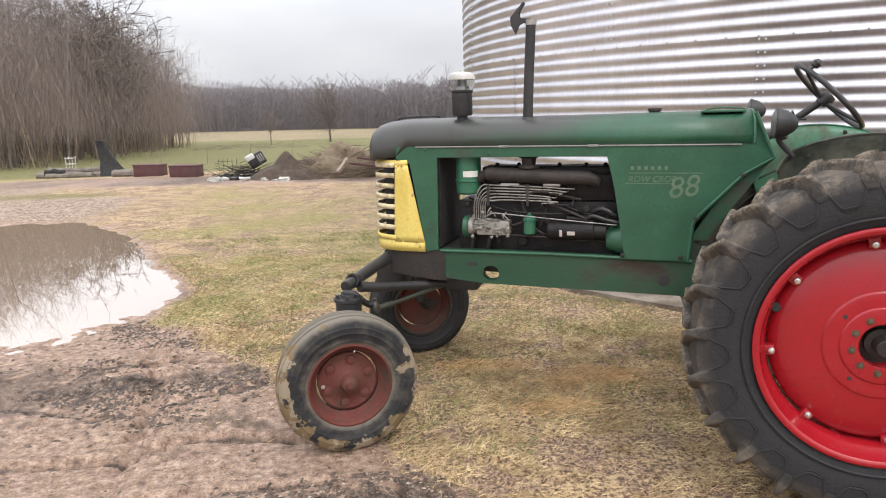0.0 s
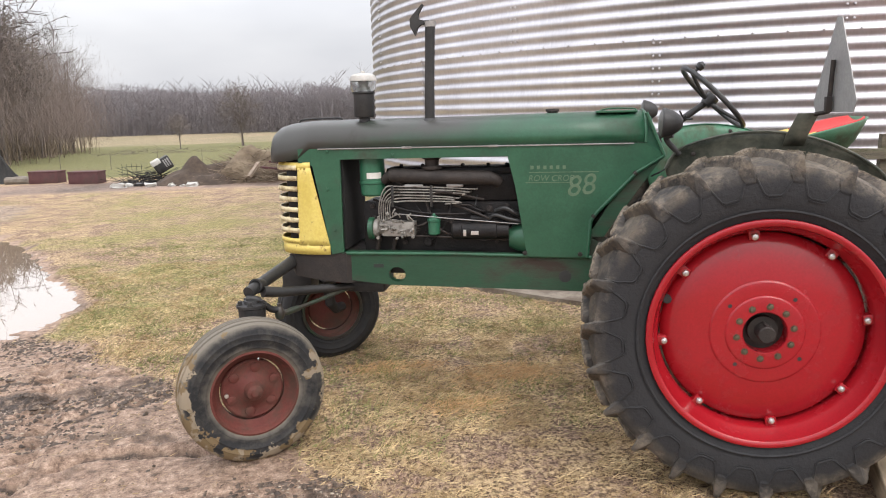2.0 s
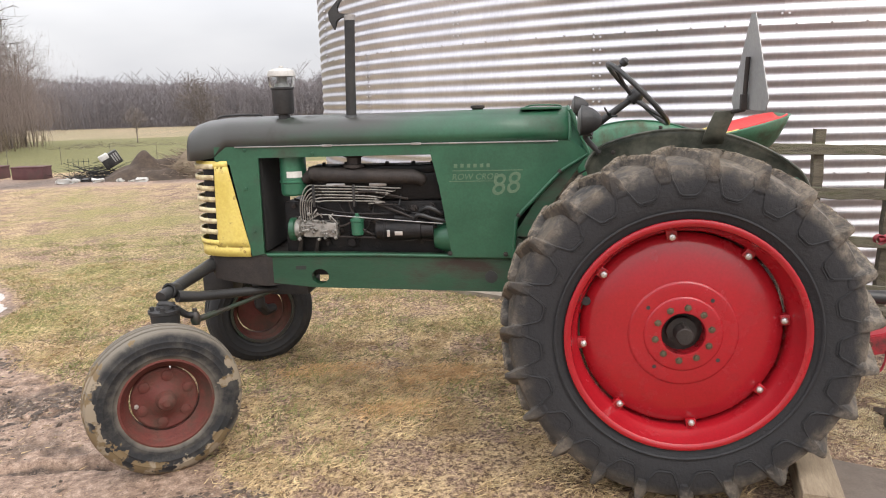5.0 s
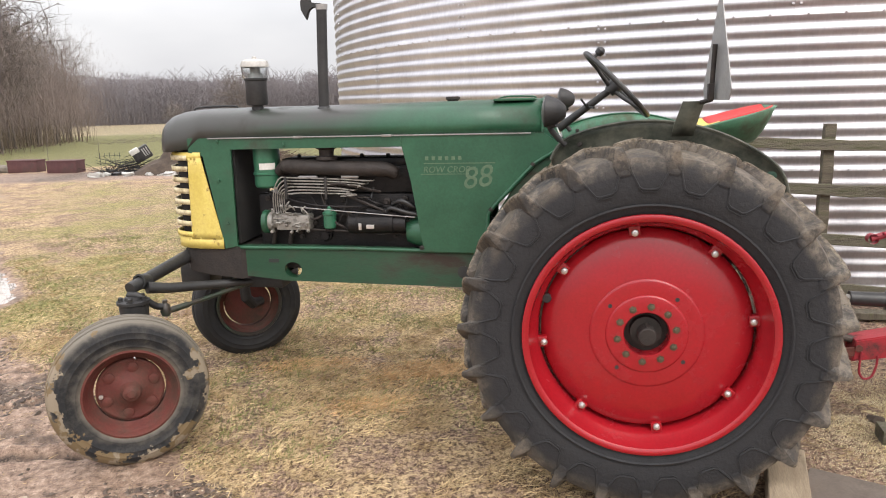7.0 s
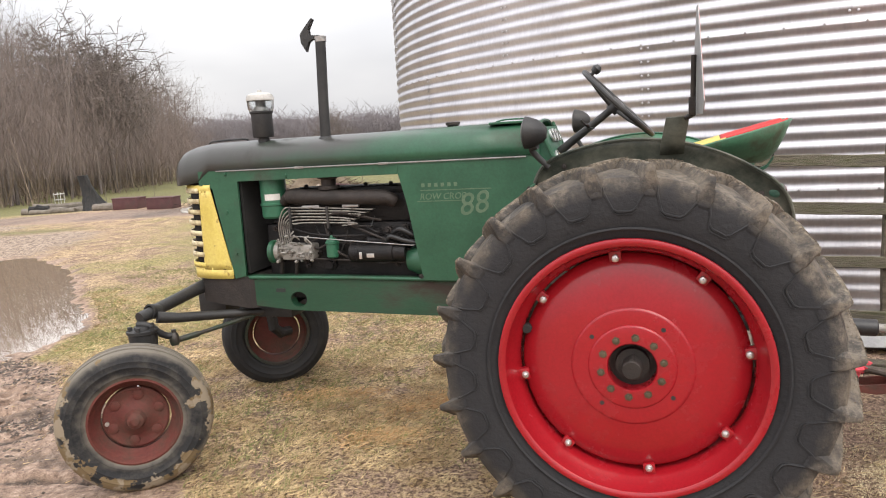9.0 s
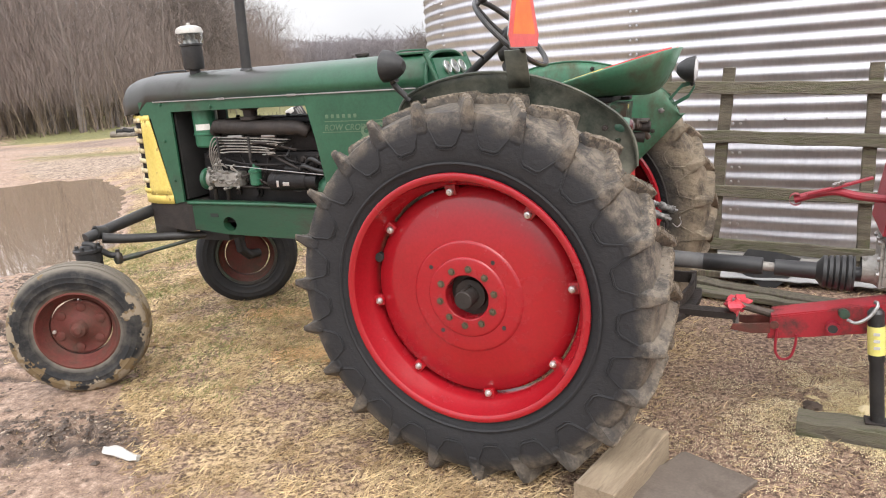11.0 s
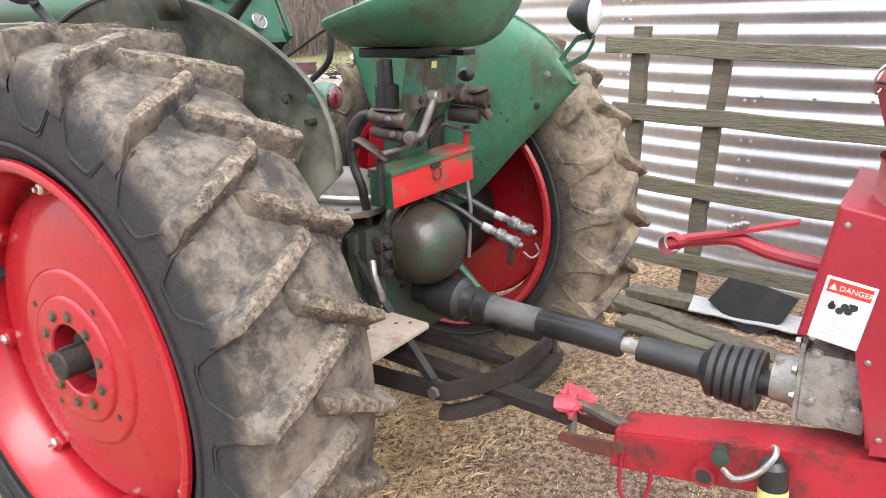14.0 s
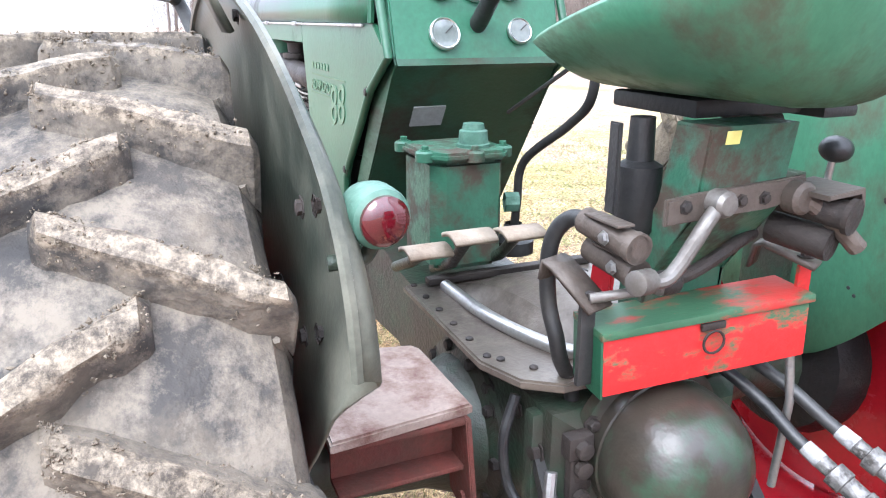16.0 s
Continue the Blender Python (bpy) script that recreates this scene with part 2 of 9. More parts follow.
WHITE_DIRTY = mat("dirty_white", (0.45, 0.44, 0.41), (0.58, 0.57, 0.54), 10, 0.6, bump=0.1, dirt=(0.27, 0.24, 0.2), dirt_low=0.5, dirt_high=0.75)
DARK_LOG = mat("charred_stump", (0.012, 0.012, 0.013), (0.03, 0.028, 0.026), 6, 0.85, bump=0.7, fine=25, stretch=(3, 3, 0.6))
LOG = mat("grey_log_bark", (0.12, 0.10, 0.08), (0.20, 0.175, 0.145), 6, 0.9, bump=0.6, fine=30)
BARK = mat("bare_tree_bark", (0.13, 0.109, 0.098), (0.20, 0.168, 0.150), 3, 0.95, bump=0.3, fine=20, vary=0.3)
TWIG = mat("bare_twigs", (0.150, 0.124, 0.112), (0.205, 0.172, 0.156), 2, 0.95, bump=0.0, vary=0.2)
# haze of distance is mixed into this paler, greyer bark colour
FAR_HAZY_BARK = mat("far_woods_bark_with_haze", (0.190, 0.172, 0.178), (0.235, 0.215, 0.222), 0.4, 0.95, bump=0.0, island=0.08)
MAROON = mat("dull_maroon_tank", (0.075, 0.028, 0.030), (0.10, 0.04, 0.04), 5, 0.7, bump=0.2, dirt=(0.06, 0.05, 0.045), dirt_low=0.5, dirt_high=0.8)
SOIL = mat("brown_soil_heap", (0.055, 0.040, 0.030), (0.09, 0.065, 0.048), 3, 0.95, bump=0.8, fine=12)
BRUSH = mat("dry_brush_stalks", (0.155, 0.116, 0.082), (0.235, 0.182, 0.132), 4, 0.95, bump=0, island=0.35)
LENS_RED = mat("red_lens", (0.055, 0.002, 0.005), (0.085, 0.004, 0.008), 9, 0.08, bump=0.02, coat=1.0)
GAUGE_FACE = mat("gauge_face", (0.13, 0.15, 0.14), (0.18, 0.2, 0.19), 9, 0.2, bump=0, coat=1.0)
HOSE_WHITE = mat("white_tape", (0.28, 0.28, 0.28), (0.42, 0.42, 0.42), 30, 0.6, bump=0.3, dirt=(0.1, 0.1, 0.1), dirt_low=0.5, dirt_high=0.7, dirt_scale=30)


def glass_mat():
    m = bpy.data.materials.new("clear_bowl_glass")
    m.use_nodes = True
    b = m.node_tree.nodes["Principled BSDF"]
    b.inputs["Base Color"].default_value = (0.9, 0.92, 0.92, 1)
    b.inputs["Transmission Weight"].default_value = 1.0
    b.inputs["Roughness"].default_value = 0.08
    b.inputs["IOR"].default_value = 1.2
    return m


GLASS = glass_mat()
DARK_LENS = mat("dark_grey_lens", (0.07, 0.07, 0.068), (0.12, 0.118, 0.11), 14, 0.35, bump=0.05)
LAMP_GLASS = mat("lamp_lens", (0.55, 0.56, 0.56), (0.65, 0.66, 0.66), 10, 0.1, bump=0.05, coat=1.0)


def hood_mat():
    """Green paint that has burnt and weathered to grey-black over the nose and along the crown of the hood."""
    m = GREEN.copy()
    m.name = "weathered_hood_paint"
    t = m.node_tree
    b = t.nodes["Principled BSDF"]
    src = b.inputs["Base Color"].links[0].from_socket
    tc = t.nodes.new("ShaderNodeTexCoord")
    sep = t.nodes.new("ShaderNodeSeparateXYZ")
    t.links.new(tc.outputs["Object"], sep.inputs[0])
    n = t.nodes.new("ShaderNodeTexNoise")
    n.inputs["Scale"].default_value, n.inputs["Detail"].default_value = 3.0, 6.0
    t.links.new(tc.outputs["Object"], n.inputs["Vector"])

    def rng(sock, a, c, lo, hi):
        r = t.nodes.new("ShaderNodeMapRange")
        for k, v in (("From Min", a), ("From Max", c), ("To Min", lo), ("To Max", hi)):
            r.inputs[k].default_value = v
        t.links.new(sock, r.inputs["Value"])
        return r.outputs["Result"]

    def add(a, c, op="ADD"):
        x = t.nodes.new("ShaderNodeMath")
        x.operation = op
        x.use_clamp = op == "ADD"
        t.links.new(a, x.inputs[0])
        if isinstance(c, float):
            x.inputs[1].default_value = c
        else:
            t.links.new(c, x.inputs[1])
        return x.outputs[0]

    nose = rng(sep.outputs["X"], -2.0, -1.0, 1.0, 0.0)
    crown = rng(sep.outputs["Z"], 1.54, 1.62, 0.0, 0.75)
    back = rng(sep.outputs["X"], -1.5, -0.55, 1.0, 0.0)
    f = add(nose, add(crown, back, "MULTIPLY"))
    f = add(f, rng(n.outputs["Fac"], 0.3, 0.7, -0.3, 0.3))
    mx = t.nodes.new("ShaderNodeMix")
    mx.data_type = "RGBA"
    t.links.new(f, mx.inputs[0])
    t.links.new(src, mx.inputs[6])
    mx.inputs[7].default_value = (0.050, 0.050, 0.046, 1)
    t.links.new(mx.outputs[2], b.inputs["Base Color"])
    return m


HOOD = hood_mat()


def tyre_mat(name, source, r_edge, r_soft, clay=None, crust=0.85):
    """Black rubber side walls that turn to dry mud towards the tread, by the distance from the axle."""
    m = source.copy()
    m.name = name
    t = m.node_tree
    b = t.nodes["Principled BSDF"]
    src = b.inputs["Base Color"].links[0].from_socket
    tc = t.nodes.new("ShaderNodeTexCoord")
    mp = t.nodes.new("ShaderNodeMapping")
    mp.inputs["Scale"].default_value = (1, 0, 1)
    t.links.new(tc.outputs["Object"], mp.inputs["Vector"])
    ln = t.nodes.new("ShaderNodeVectorMath")
    ln.operation = "LENGTH"
    t.links.new(mp.outputs["Vector"], ln.inputs[0])
    n = t.nodes.new("ShaderNodeTexNoise")
    n.inputs["Scale"].default_value, n.inputs["Detail"].default_value = 9.0, 6.0
    t.links.new(tc.outputs["Object"], n.inputs["Vector"])
    j = t.nodes.new("ShaderNodeMath")
    j.operation = "MULTIPLY_ADD"
    t.links.new(n.outputs["Fac"], j.inputs[0])
    j.inputs[1].default_value = 0.10
    t.links.new(ln.outputs["Value"], j.inputs[2])
    r = t.nodes.new("ShaderNodeMapRange")
    r.inputs["From Min"].default_value, r.inputs["From Max"].default_value = r_edge + 0.05, r_edge + 0.05 + r_soft
    t.links.new(j.outputs[0], r.inputs["Value"])
    mx = t.nodes.new("ShaderNodeMix")
    mx.data_type = "RGBA"
    t.links.new(r.outputs["Result"], mx.inputs[0])
    mx.inputs[6].default_value = (0.027, 0.027, 0.029, 1)
    if clay:
        # smears of dried clay, mostly on the rear half of the tread
        n2 = t.nodes.new("ShaderNodeTexNoise")
        n2.inputs["Scale"].default_value, n2.inputs["Detail"].default_value, n2.inputs["Roughness"].default_value = 12.0, 12.0, 0.78
        t.links.new(tc.outputs["Object"], n2.inputs["Vector"])
        sx = t.nodes.new("ShaderNodeSeparateXYZ")
        t.links.new(tc.outputs["Object"], sx.inputs[0])
        k2 = n2.outputs["Fac"]
        for axis, amount in (("X", 0.08), ("Z", 0.01)):
            step = t.nodes.new("ShaderNodeMath")
            step.operation = "MULTIPLY_ADD"
            t.links.new(sx.outputs[axis], step.inputs[0])
            step.inputs[1].default_value = amount
            t.links.new(k2, step.inputs[2])
            k2 = step.outputs[0]
        r2 = t.nodes.new("ShaderNodeMapRange")
        r2.inputs["From Min"].default_value, r2.inputs["From Max"].default_value = 0.485, 0.62
        r2.inputs["To Max"].default_value = 0.9
        t.links.new(k2, r2.inputs["Value"])
        m2 = t.nodes.new("ShaderNodeMix")
        m2.data_type = "RGBA"
        t.links.new(r2.outputs["Result"], m2.inputs[0])
        t.links.new(src, m2.inputs[6])
        m2.inputs[7].default_value = rgb(clay)
        src = m2.outputs[2]
    # earth dried hard on the tops of the bars, dark and pale in grains
    n3 = t.nodes.new("ShaderNodeTexNoise")
    n3.inputs["Scale"].default_value, n3.inputs["Detail"].default_value, n3.inputs["Roughness"].default_value = 55.0, 8.0, 0.8
    t.links.new(tc.outputs["Object"], n3.inputs["Vector"])
    cr = t.nodes.new("ShaderNodeValToRGB")
    e = cr.color_ramp.elements
    e.new(0.5)
    for k, (p, c_) in enumerate(((0.40, (0.045, 0.036, 0.028)), (0.50, (0.155, 0.126, 0.094)), (0.62, (0.32, 0.264, 0.195)))):
        e[k].position, e[k].color = p, rgb(c_)
    t.links.new(n3.outputs["Fac"], cr.inputs["Fac"])
    k3 = t.nodes.new("ShaderNodeMath")
    k3.operation = "MULTIPLY_ADD"
    t.links.new(n3.outputs["Fac"], k3.inputs[0])
    k3.inputs[1].default_value = 0.022
    t.links.new(ln.outputs["Value"], k3.inputs[2])
    r4 = t.nodes.new("ShaderNodeMapRange")
    r4.inputs["From Min"].default_value, r4.inputs["From Max"].default_value, r4.inputs["To Max"].default_value = 0.741, 0.748, crust
    t.links.new(k3.outputs[0], r4.inputs["Value"])
    m4 = t.nodes.new("ShaderNodeMix")
    m4.data_type = "RGBA"
    t.links.new(r4.outputs["Result"], m4.inputs[0])
    t.links.new(src, m4.inputs[6])
    t.links.new(cr.outputs["Color"], m4.inputs[7])
    t.links.new(m4.outputs[2], mx.inputs[7])
    t.links.new(mx.outputs[2], b.inputs["Base Color"])
    return m


REAR_TYRE = tyre_mat("rear_tyre_rubber", TREAD, 0.628, 0.06, (0.200, 0.168, 0.132))
CLAY_TYRE = tyre_mat("clay_smeared_tyre", TREAD_PALE, 0.500, 0.14, crust=0.3)


# ---- mesh helpers ----
def finish(bm, name, material, smooth=30):
    bmesh.ops.recalc_face_normals(bm, faces=bm.faces)
    me = bpy.data.meshes.new(name)
    bm.to_mesh(me)
    bm.free()
    me.materials.append(material)
    if smooth:
        me.polygons.foreach_set("use_smooth", [True] * len(me.polygons))
        me.set_sharp_from_angle(angle=radians(smooth))
    return me


def part(name, bm, material, parent=None, label="", smooth=30, m=None):
    ob = new(name, finish(bm, name, material, smooth))
    ob.parent = parent
    if m is not None:
        ob.matrix_basis = m
    if label:
        ob["label"] = label
    return ob


def thing(name, label, category, m=None, group="", kind=""):
    ob = new(name)
    ob.empty_display_size = 0.1
    if m is not None:
        ob.matrix_basis = m
    return tagged(ob, label, category, group, kind)


def solo(name, bm, material, label, category, m=None, group="", kind="", smooth=30):
    ob = part(name, bm, material, None, "", smooth, m)
    return tagged(ob, label, category, group, kind)


def B():
    return bmesh.new()


def box(bm, lo, hi, bevel=0.004, m=None):
    c = [(a + b) / 2 for a, b in zip(lo, hi)]
    s = [abs(b - a) for a, b in zip(lo, hi)]
    mm = Matrix.Translation(c) @ Matrix.Diagonal((*s, 1))
    if m is not None:
        mm = m @ mm
    r = bmesh.ops.create_cube(bm, size=1.0, matrix=mm)
    if bevel:
        es = list({e for v in r["verts"] for e in v.link_edges})
        bmesh.ops.bevel(bm, geom=es, offset=min(bevel, min(s) * 0.45), segments=2, affect="EDGES", profile=0.6)
    return bm


def tube(bm, pts, radius, segs=10, caps=True):
    """A pipe along a line of points; radius: a number, or one for each point."""
    pts = [Vector(p) for p in pts]
    rad = radius if isinstance(radius, (list, tuple)) else [radius] * len(pts)
    rings, side = [], None
    for i, p in enumerate(pts):
        d = (pts[min(i + 1, len(pts) - 1)] - pts[max(i - 1, 0)])
        d = d.normalized() if d.length > 1e-9 else Vector((0, 0, 1))
        if side is None:
            side = d.orthogonal().normalized()
        side = (side - d * side.dot(d)).normalized()
        up = d.cross(side)
        rings.append([bm.verts.new(p + (side * math.cos(a) + up * math.sin(a)) * rad[i]) for a in [2 * math.pi * k / segs for k in range(segs)]])
    for r0, r1 in zip(rings, rings[1:]):
        for k in range(segs):
            bm.faces.new((r0[k], r0[(k + 1) % segs], r1[(k + 1) % segs], r1[k]))
    if caps:
        bm.faces.new(rings[0][::-1])
        bm.faces.new(rings[-1])
    return bm


def curve_pts(pts, n=6):
    """Points on a smooth line through the given ones."""
    p = [Vector(q) for q in pts]
    p = [p[0] * 2 - p[1]] + p + [p[-1] * 2 - p[-2]]
    out = []
    for i in range(1, len(p) - 2):
        for k in range(n):
            t = k / n
            a, b, c, d = p[i - 1], p[i], p[i + 1], p[i + 2]
            out.append(0.5 * ((2 * b) + (c - a) * t + (2 * a - 5 * b + 4 * c - d) * t * t + (3 * b - a - 3 * c + d) * t ** 3))
    return out + [p[-2]]


def pipe(bm, pts, radius, segs=10, n=6):
    return tube(bm, curve_pts(pts, n), radius, segs)


def lathe(bm, profile, origin, axis=(0, 1, 0), segs=32, closed=False, start=None):
    """Turns (along, radius) pairs about an axis through origin."""
    ax = Vector(axis).normalized()
    s = Vector(start).normalized() if start else ax.orthogonal().normalized()
    u = ax.cross(s)
    o = Vector(origin)
    rings = []
    for a, r in profile:
        if r < 1e-6:
            rings.append([bm.verts.new(o + ax * a)])
        else:
            rings.append([bm.verts.new(o + ax * a + (s * math.cos(t) + u * math.sin(t)) * r) for t in [2 * math.pi * k / segs for k in range(segs)]])
    pairs = list(zip(rings, rings[1:])) + ([(rings[-1], rings[0])] if closed else [])
    for r0, r1 in pairs:
        for k in range(segs):
            q = [r0[k % len(r0)], r0[(k + 1) % len(r0)], r1[(k + 1) % len(r1)], r1[k % len(r1)]]
            q = [v for i, v in enumerate(q) if v not in q[:i]]
            if len(q) > 2:
                bm.faces.new(q)
    return bm


def prism(bm, outline, lo, hi, axis="y", bevel=0.0):
    """A plate: a 2D outline (x, z for axis y; x, y for z; y, z for x) between two depths."""
    def put(p, d):
        return {"y": (p[0], d, p[1]), "z": (p[0], p[1], d), "x": (d, p[0], p[1])}[axis]
    a = [bm.verts.new(put(p, lo)) for p in outline]
    b = [bm.verts.new(put(p, hi)) for p in outline]
    fs = [bm.faces.new(a), bm.faces.new(b[::-1])]
    n = len(outline)
    for i in range(n):
        fs.append(bm.faces.new((a[i], b[i], b[(i + 1) % n], a[(i + 1) % n])))
    if bevel:
        es = list({e for f in fs[:2] for e in f.edges})
        bmesh.ops.bevel(bm, geom=es, offset=bevel, segments=2, affect="EDGES")
    return bm


def loft(bm, sections, close_u=False, cap0=False, cap1=False):
    rings = [[bm.verts.new(p) for p in s] for s in sections]
    n = len(rings[0])
    for r0, r1 in zip(rings, rings[1:]):
        for k in range(n if close_u else n - 1):
            bm.faces.new((r0[k], r0[(k + 1) % n], r1[(k + 1) % n], r1[k]))
    if cap0:
        bm.faces.new(rings[0])
    if cap1:
        bm.faces.new(rings[-1][::-1])
    return bm


def thicken(ob, t):
    md = ob.modifiers.new("thickness", "SOLIDIFY")
    md.thickness, md.offset = t, 0.0
    return ob


def bolt(bm, at, axis, r=0.011, h=0.010):
    """A hexagonal head on its washer."""
    lathe(bm, [(0, r * 1.5), (h * 0.2, r * 1.5), (h * 0.2, r), (h, r), (h * 1.1, r * 0.8), (h * 1.1, 0)], at, axis, 6)
    return bm


def text_mesh(body, size, depth=0.001):
    cu = bpy.data.curves.new("lettering", "FONT")
    cu.body, cu.size, cu.extrude = body, size, depth
    tmp = bpy.data.objects.new("lettering", cu)
    scene.collection.objects.link(tmp)
    bpy.context.view_layer.update()
    me = bpy.data.meshes.new_from_object(tmp.evaluated_get(bpy.context.evaluated_depsgraph_get()))
    bpy.data.objects.remove(tmp)
    return me


def letters(body, size, material, parent, m, name="lettering", label="", slope=0.0):
    me = text_mesh(body, size)
    for v in me.vertices:
        v.co.x += slope * v.co.y
    me.materials.clear()
    me.materials.append(material)
    ob = new(name, me)
    ob.parent, ob.matrix_basis = parent, m
    if label:
        ob["label"] = label
    return ob


TRACTOR = pose(1.942, 3.673, 0, 0, 0, -15)


# ---- ground ----
def smooth01(v, a, b):
    k = np.clip((v - a) / (b - a), 0, 1)
    return k * k * (3 - 2 * k)


def wave(x, y, f, seed):
    """Cheap smooth noise, about -1 to 1."""
    r = np.random.RandomState(seed)
    out = np.zeros_like(x)
    for k in range(7):
        a, ph, g = r.uniform(0, 2 * math.pi), r.uniform(0, 2 * math.pi), f * r.uniform(0.6, 1.7)
        out += np.sin((x * math.cos(a) + y * math.sin(a)) * g + ph)
    return out / 3.2


GRAIN = {}


def grain(x, y, f, seed):
    """Value noise from 0 to 1 at f cells a metre."""
    tab = GRAIN.setdefault(seed, None)
    if tab is None:
        tab = GRAIN[seed] = np.random.RandomState(seed).rand(256, 256)
    u, v = np.asarray(x, float) * f + 57.3, np.asarray(y, float) * f + 23.1
    i, j = np.floor(u).astype(int), np.floor(v).astype(int)
    a, b = u - i, v - j
    a, b = a * a * (3 - 2 * a), b * b * (3 - 2 * b)
    i0, i1, j0, j1 = i % 256, (i + 1) % 256, j % 256, (j + 1) % 256
    return (tab[i0, j0] * (1 - a) + tab[i1, j0] * a) * (1 - b) + (tab[i0, j1] * (1 - a) + tab[i1, j1] * a) * b


WATER = -0.03


def puddle_q(x, y):
    """Below 1 inside the puddle."""
    dx, dy = x + 5.2, y - 8.4
    along, across = -0.555 * dx + 0.832 * dy - 0.15, 0.832 * dx + 0.555 * dy
    half = np.where(across > 0, 1.42, 2.6)
    return (np.abs(along / 3.72) ** 3 + np.abs(across / half) ** 3) ** (1 / 3) + 0.045 * wave(x, y, 2.2, 5) + 0.03 * wave(x, y, 7.0, 6)


def mud_mask(x, y):
    line = 3.05 - 1.15 * np.minimum(x, 0.3) + 0.12 * wave(x, y, 3.5, 8)
    m = 1 - smooth01(y - line, -0.25, 0.35)
    m *= 1 - smooth01(x + 0.5 * wave(x, y, 0.7, 51) * (y < 1.8), 0.7, 1.4)
    m *= smooth01(y + 0.7 * wave(x, y, 0.8, 52), -1.2, 1.2)
    rim = 1 - smooth01(puddle_q(x, y), 1.02, 1.10)
    left = (1 - smooth01(x + 6.5 + 0.4 * wave(x, y, 1.0, 9), -1.5, 0.3)) * (1 - smooth01(y, 10.5, 12.0))
    back = smooth01(y, 16.6, 17.4) * (1 - smooth01(y, 19.5, 21.0)) * (1 - smooth01(np.abs(x + 6.5), 6.0, 8.5))
    return np.clip(np.maximum.reduce([m, rim, left, back * 0.9]), 0, 1)


def track_mask(x, y):
    c = 13.4 - 0.45 * (x + 6) + 0.4 * wave(x, y, 0.6, 11)
    t = 1 - smooth01(np.abs(y - c), 1.3, 2.4)
    return t * (1 - smooth01(x + 0.5 * wave(x, y, 1.1, 12), -7.6, -5.4))


RUTS = (
    (((-3.2, 3.2), (-1.958, 3.375), (-1.606, 3.424), (-1.316, 3.621), (-1.011, 3.646), (-0.72, 3.60)), 0.034, 0.030),
    (((-3.4, 4.45), (-2.666, 4.639), (-2.169, 4.742), (-1.45, 4.84)), 0.018, 0.028),
    (((-2.313, 5.34), (-1.953, 4.668), (-1.756, 4.109), (-1.66, 3.67), (-1.583, 3.26), (-1.5, 2.7)), 0.026, 0.05),
    (((-2.8, 4.1), (-2.0, 3.9), (-1.2, 4.35), (-0.9, 4.6)), 0.016, 0.04),
    (((-3.0, 2.9), (-1.8, 2.95), (-0.6, 3.15), (0.3, 2.9)), 0.018, 0.035),
)


def line_distance(x, y, pts):
    """Distance to a line of points, signed to its left."""
    best = np.full(np.shape(x), 9.0)
    for (ax, ay), (bx, by) in zip(pts, pts[1:]):
        dx, dy = bx - ax, by - ay
        t = np.clip(((x - ax) * dx + (y - ay) * dy) / (dx * dx + dy * dy), 0, 1)
        d = np.hypot(x - ax - t * dx, y - ay - t * dy) * np.where((x - ax) * dy - (y - ay) * dx > 0, -1.0, 1.0)
        best = np.where(np.abs(d) < np.abs(best), d, best)
    return best


def wet_mask(x, y):
    """Where the mud is churned and wet."""
    wet = 0.55 * smooth01(wave(x, y, 2.6, 33) + 0.9 * (grain(x, y, 6, 70) - 0.5) + 0.7 * (grain(x, y, 15, 75) - 0.5), 0.25, 0.9)
    for line, depth, wide in RUTS:
        if wide < 0.045:
            wet = np.maximum(wet, (0.30 + 0.55 * grain(x, y, 5, 72) + 0.45 * grain(x, y, 17, 73)) * np.exp(-np.abs(line_distance(x, y, line) + 0.02 * (grain(x, y, 8, 74) - 0.5)) / (wide * 0.9)))
    for cx, cy, ux, uy, lx, w, k in ((-0.22, 3.03, 0.965, 0.262, 0.8, 0.16, 0.55), (-1.85, 4.3, -0.30, 0.954, 1.1, 0.13, 0.30), (-1.95, 4.45, 0.93, 0.20, 1.0, 0.17, 0.62), (0.15, 2.95, 0.97, 0.2, 0.9, 0.12, 0.6)):
        u, v_ = (x - cx) * ux + (y - cy) * uy, -(x - cx) * uy + (y - cy) * ux
        wet = np.maximum(wet, (k + 0.5 * (grain(x, y, 9, 71) - 0.5)) * np.exp(-(v_ / w) ** 4 - (u / lx) ** 6))
    return np.clip(np.maximum(wet, (0.28 + 0.42 * grain(x, y, 1.7, 95)) * smooth01(y + 0.5 * wave(x, y, 0.9, 38), 16.4, 17.6) * (1 - smooth01(y, 20.0, 23.0))), 0, 1)


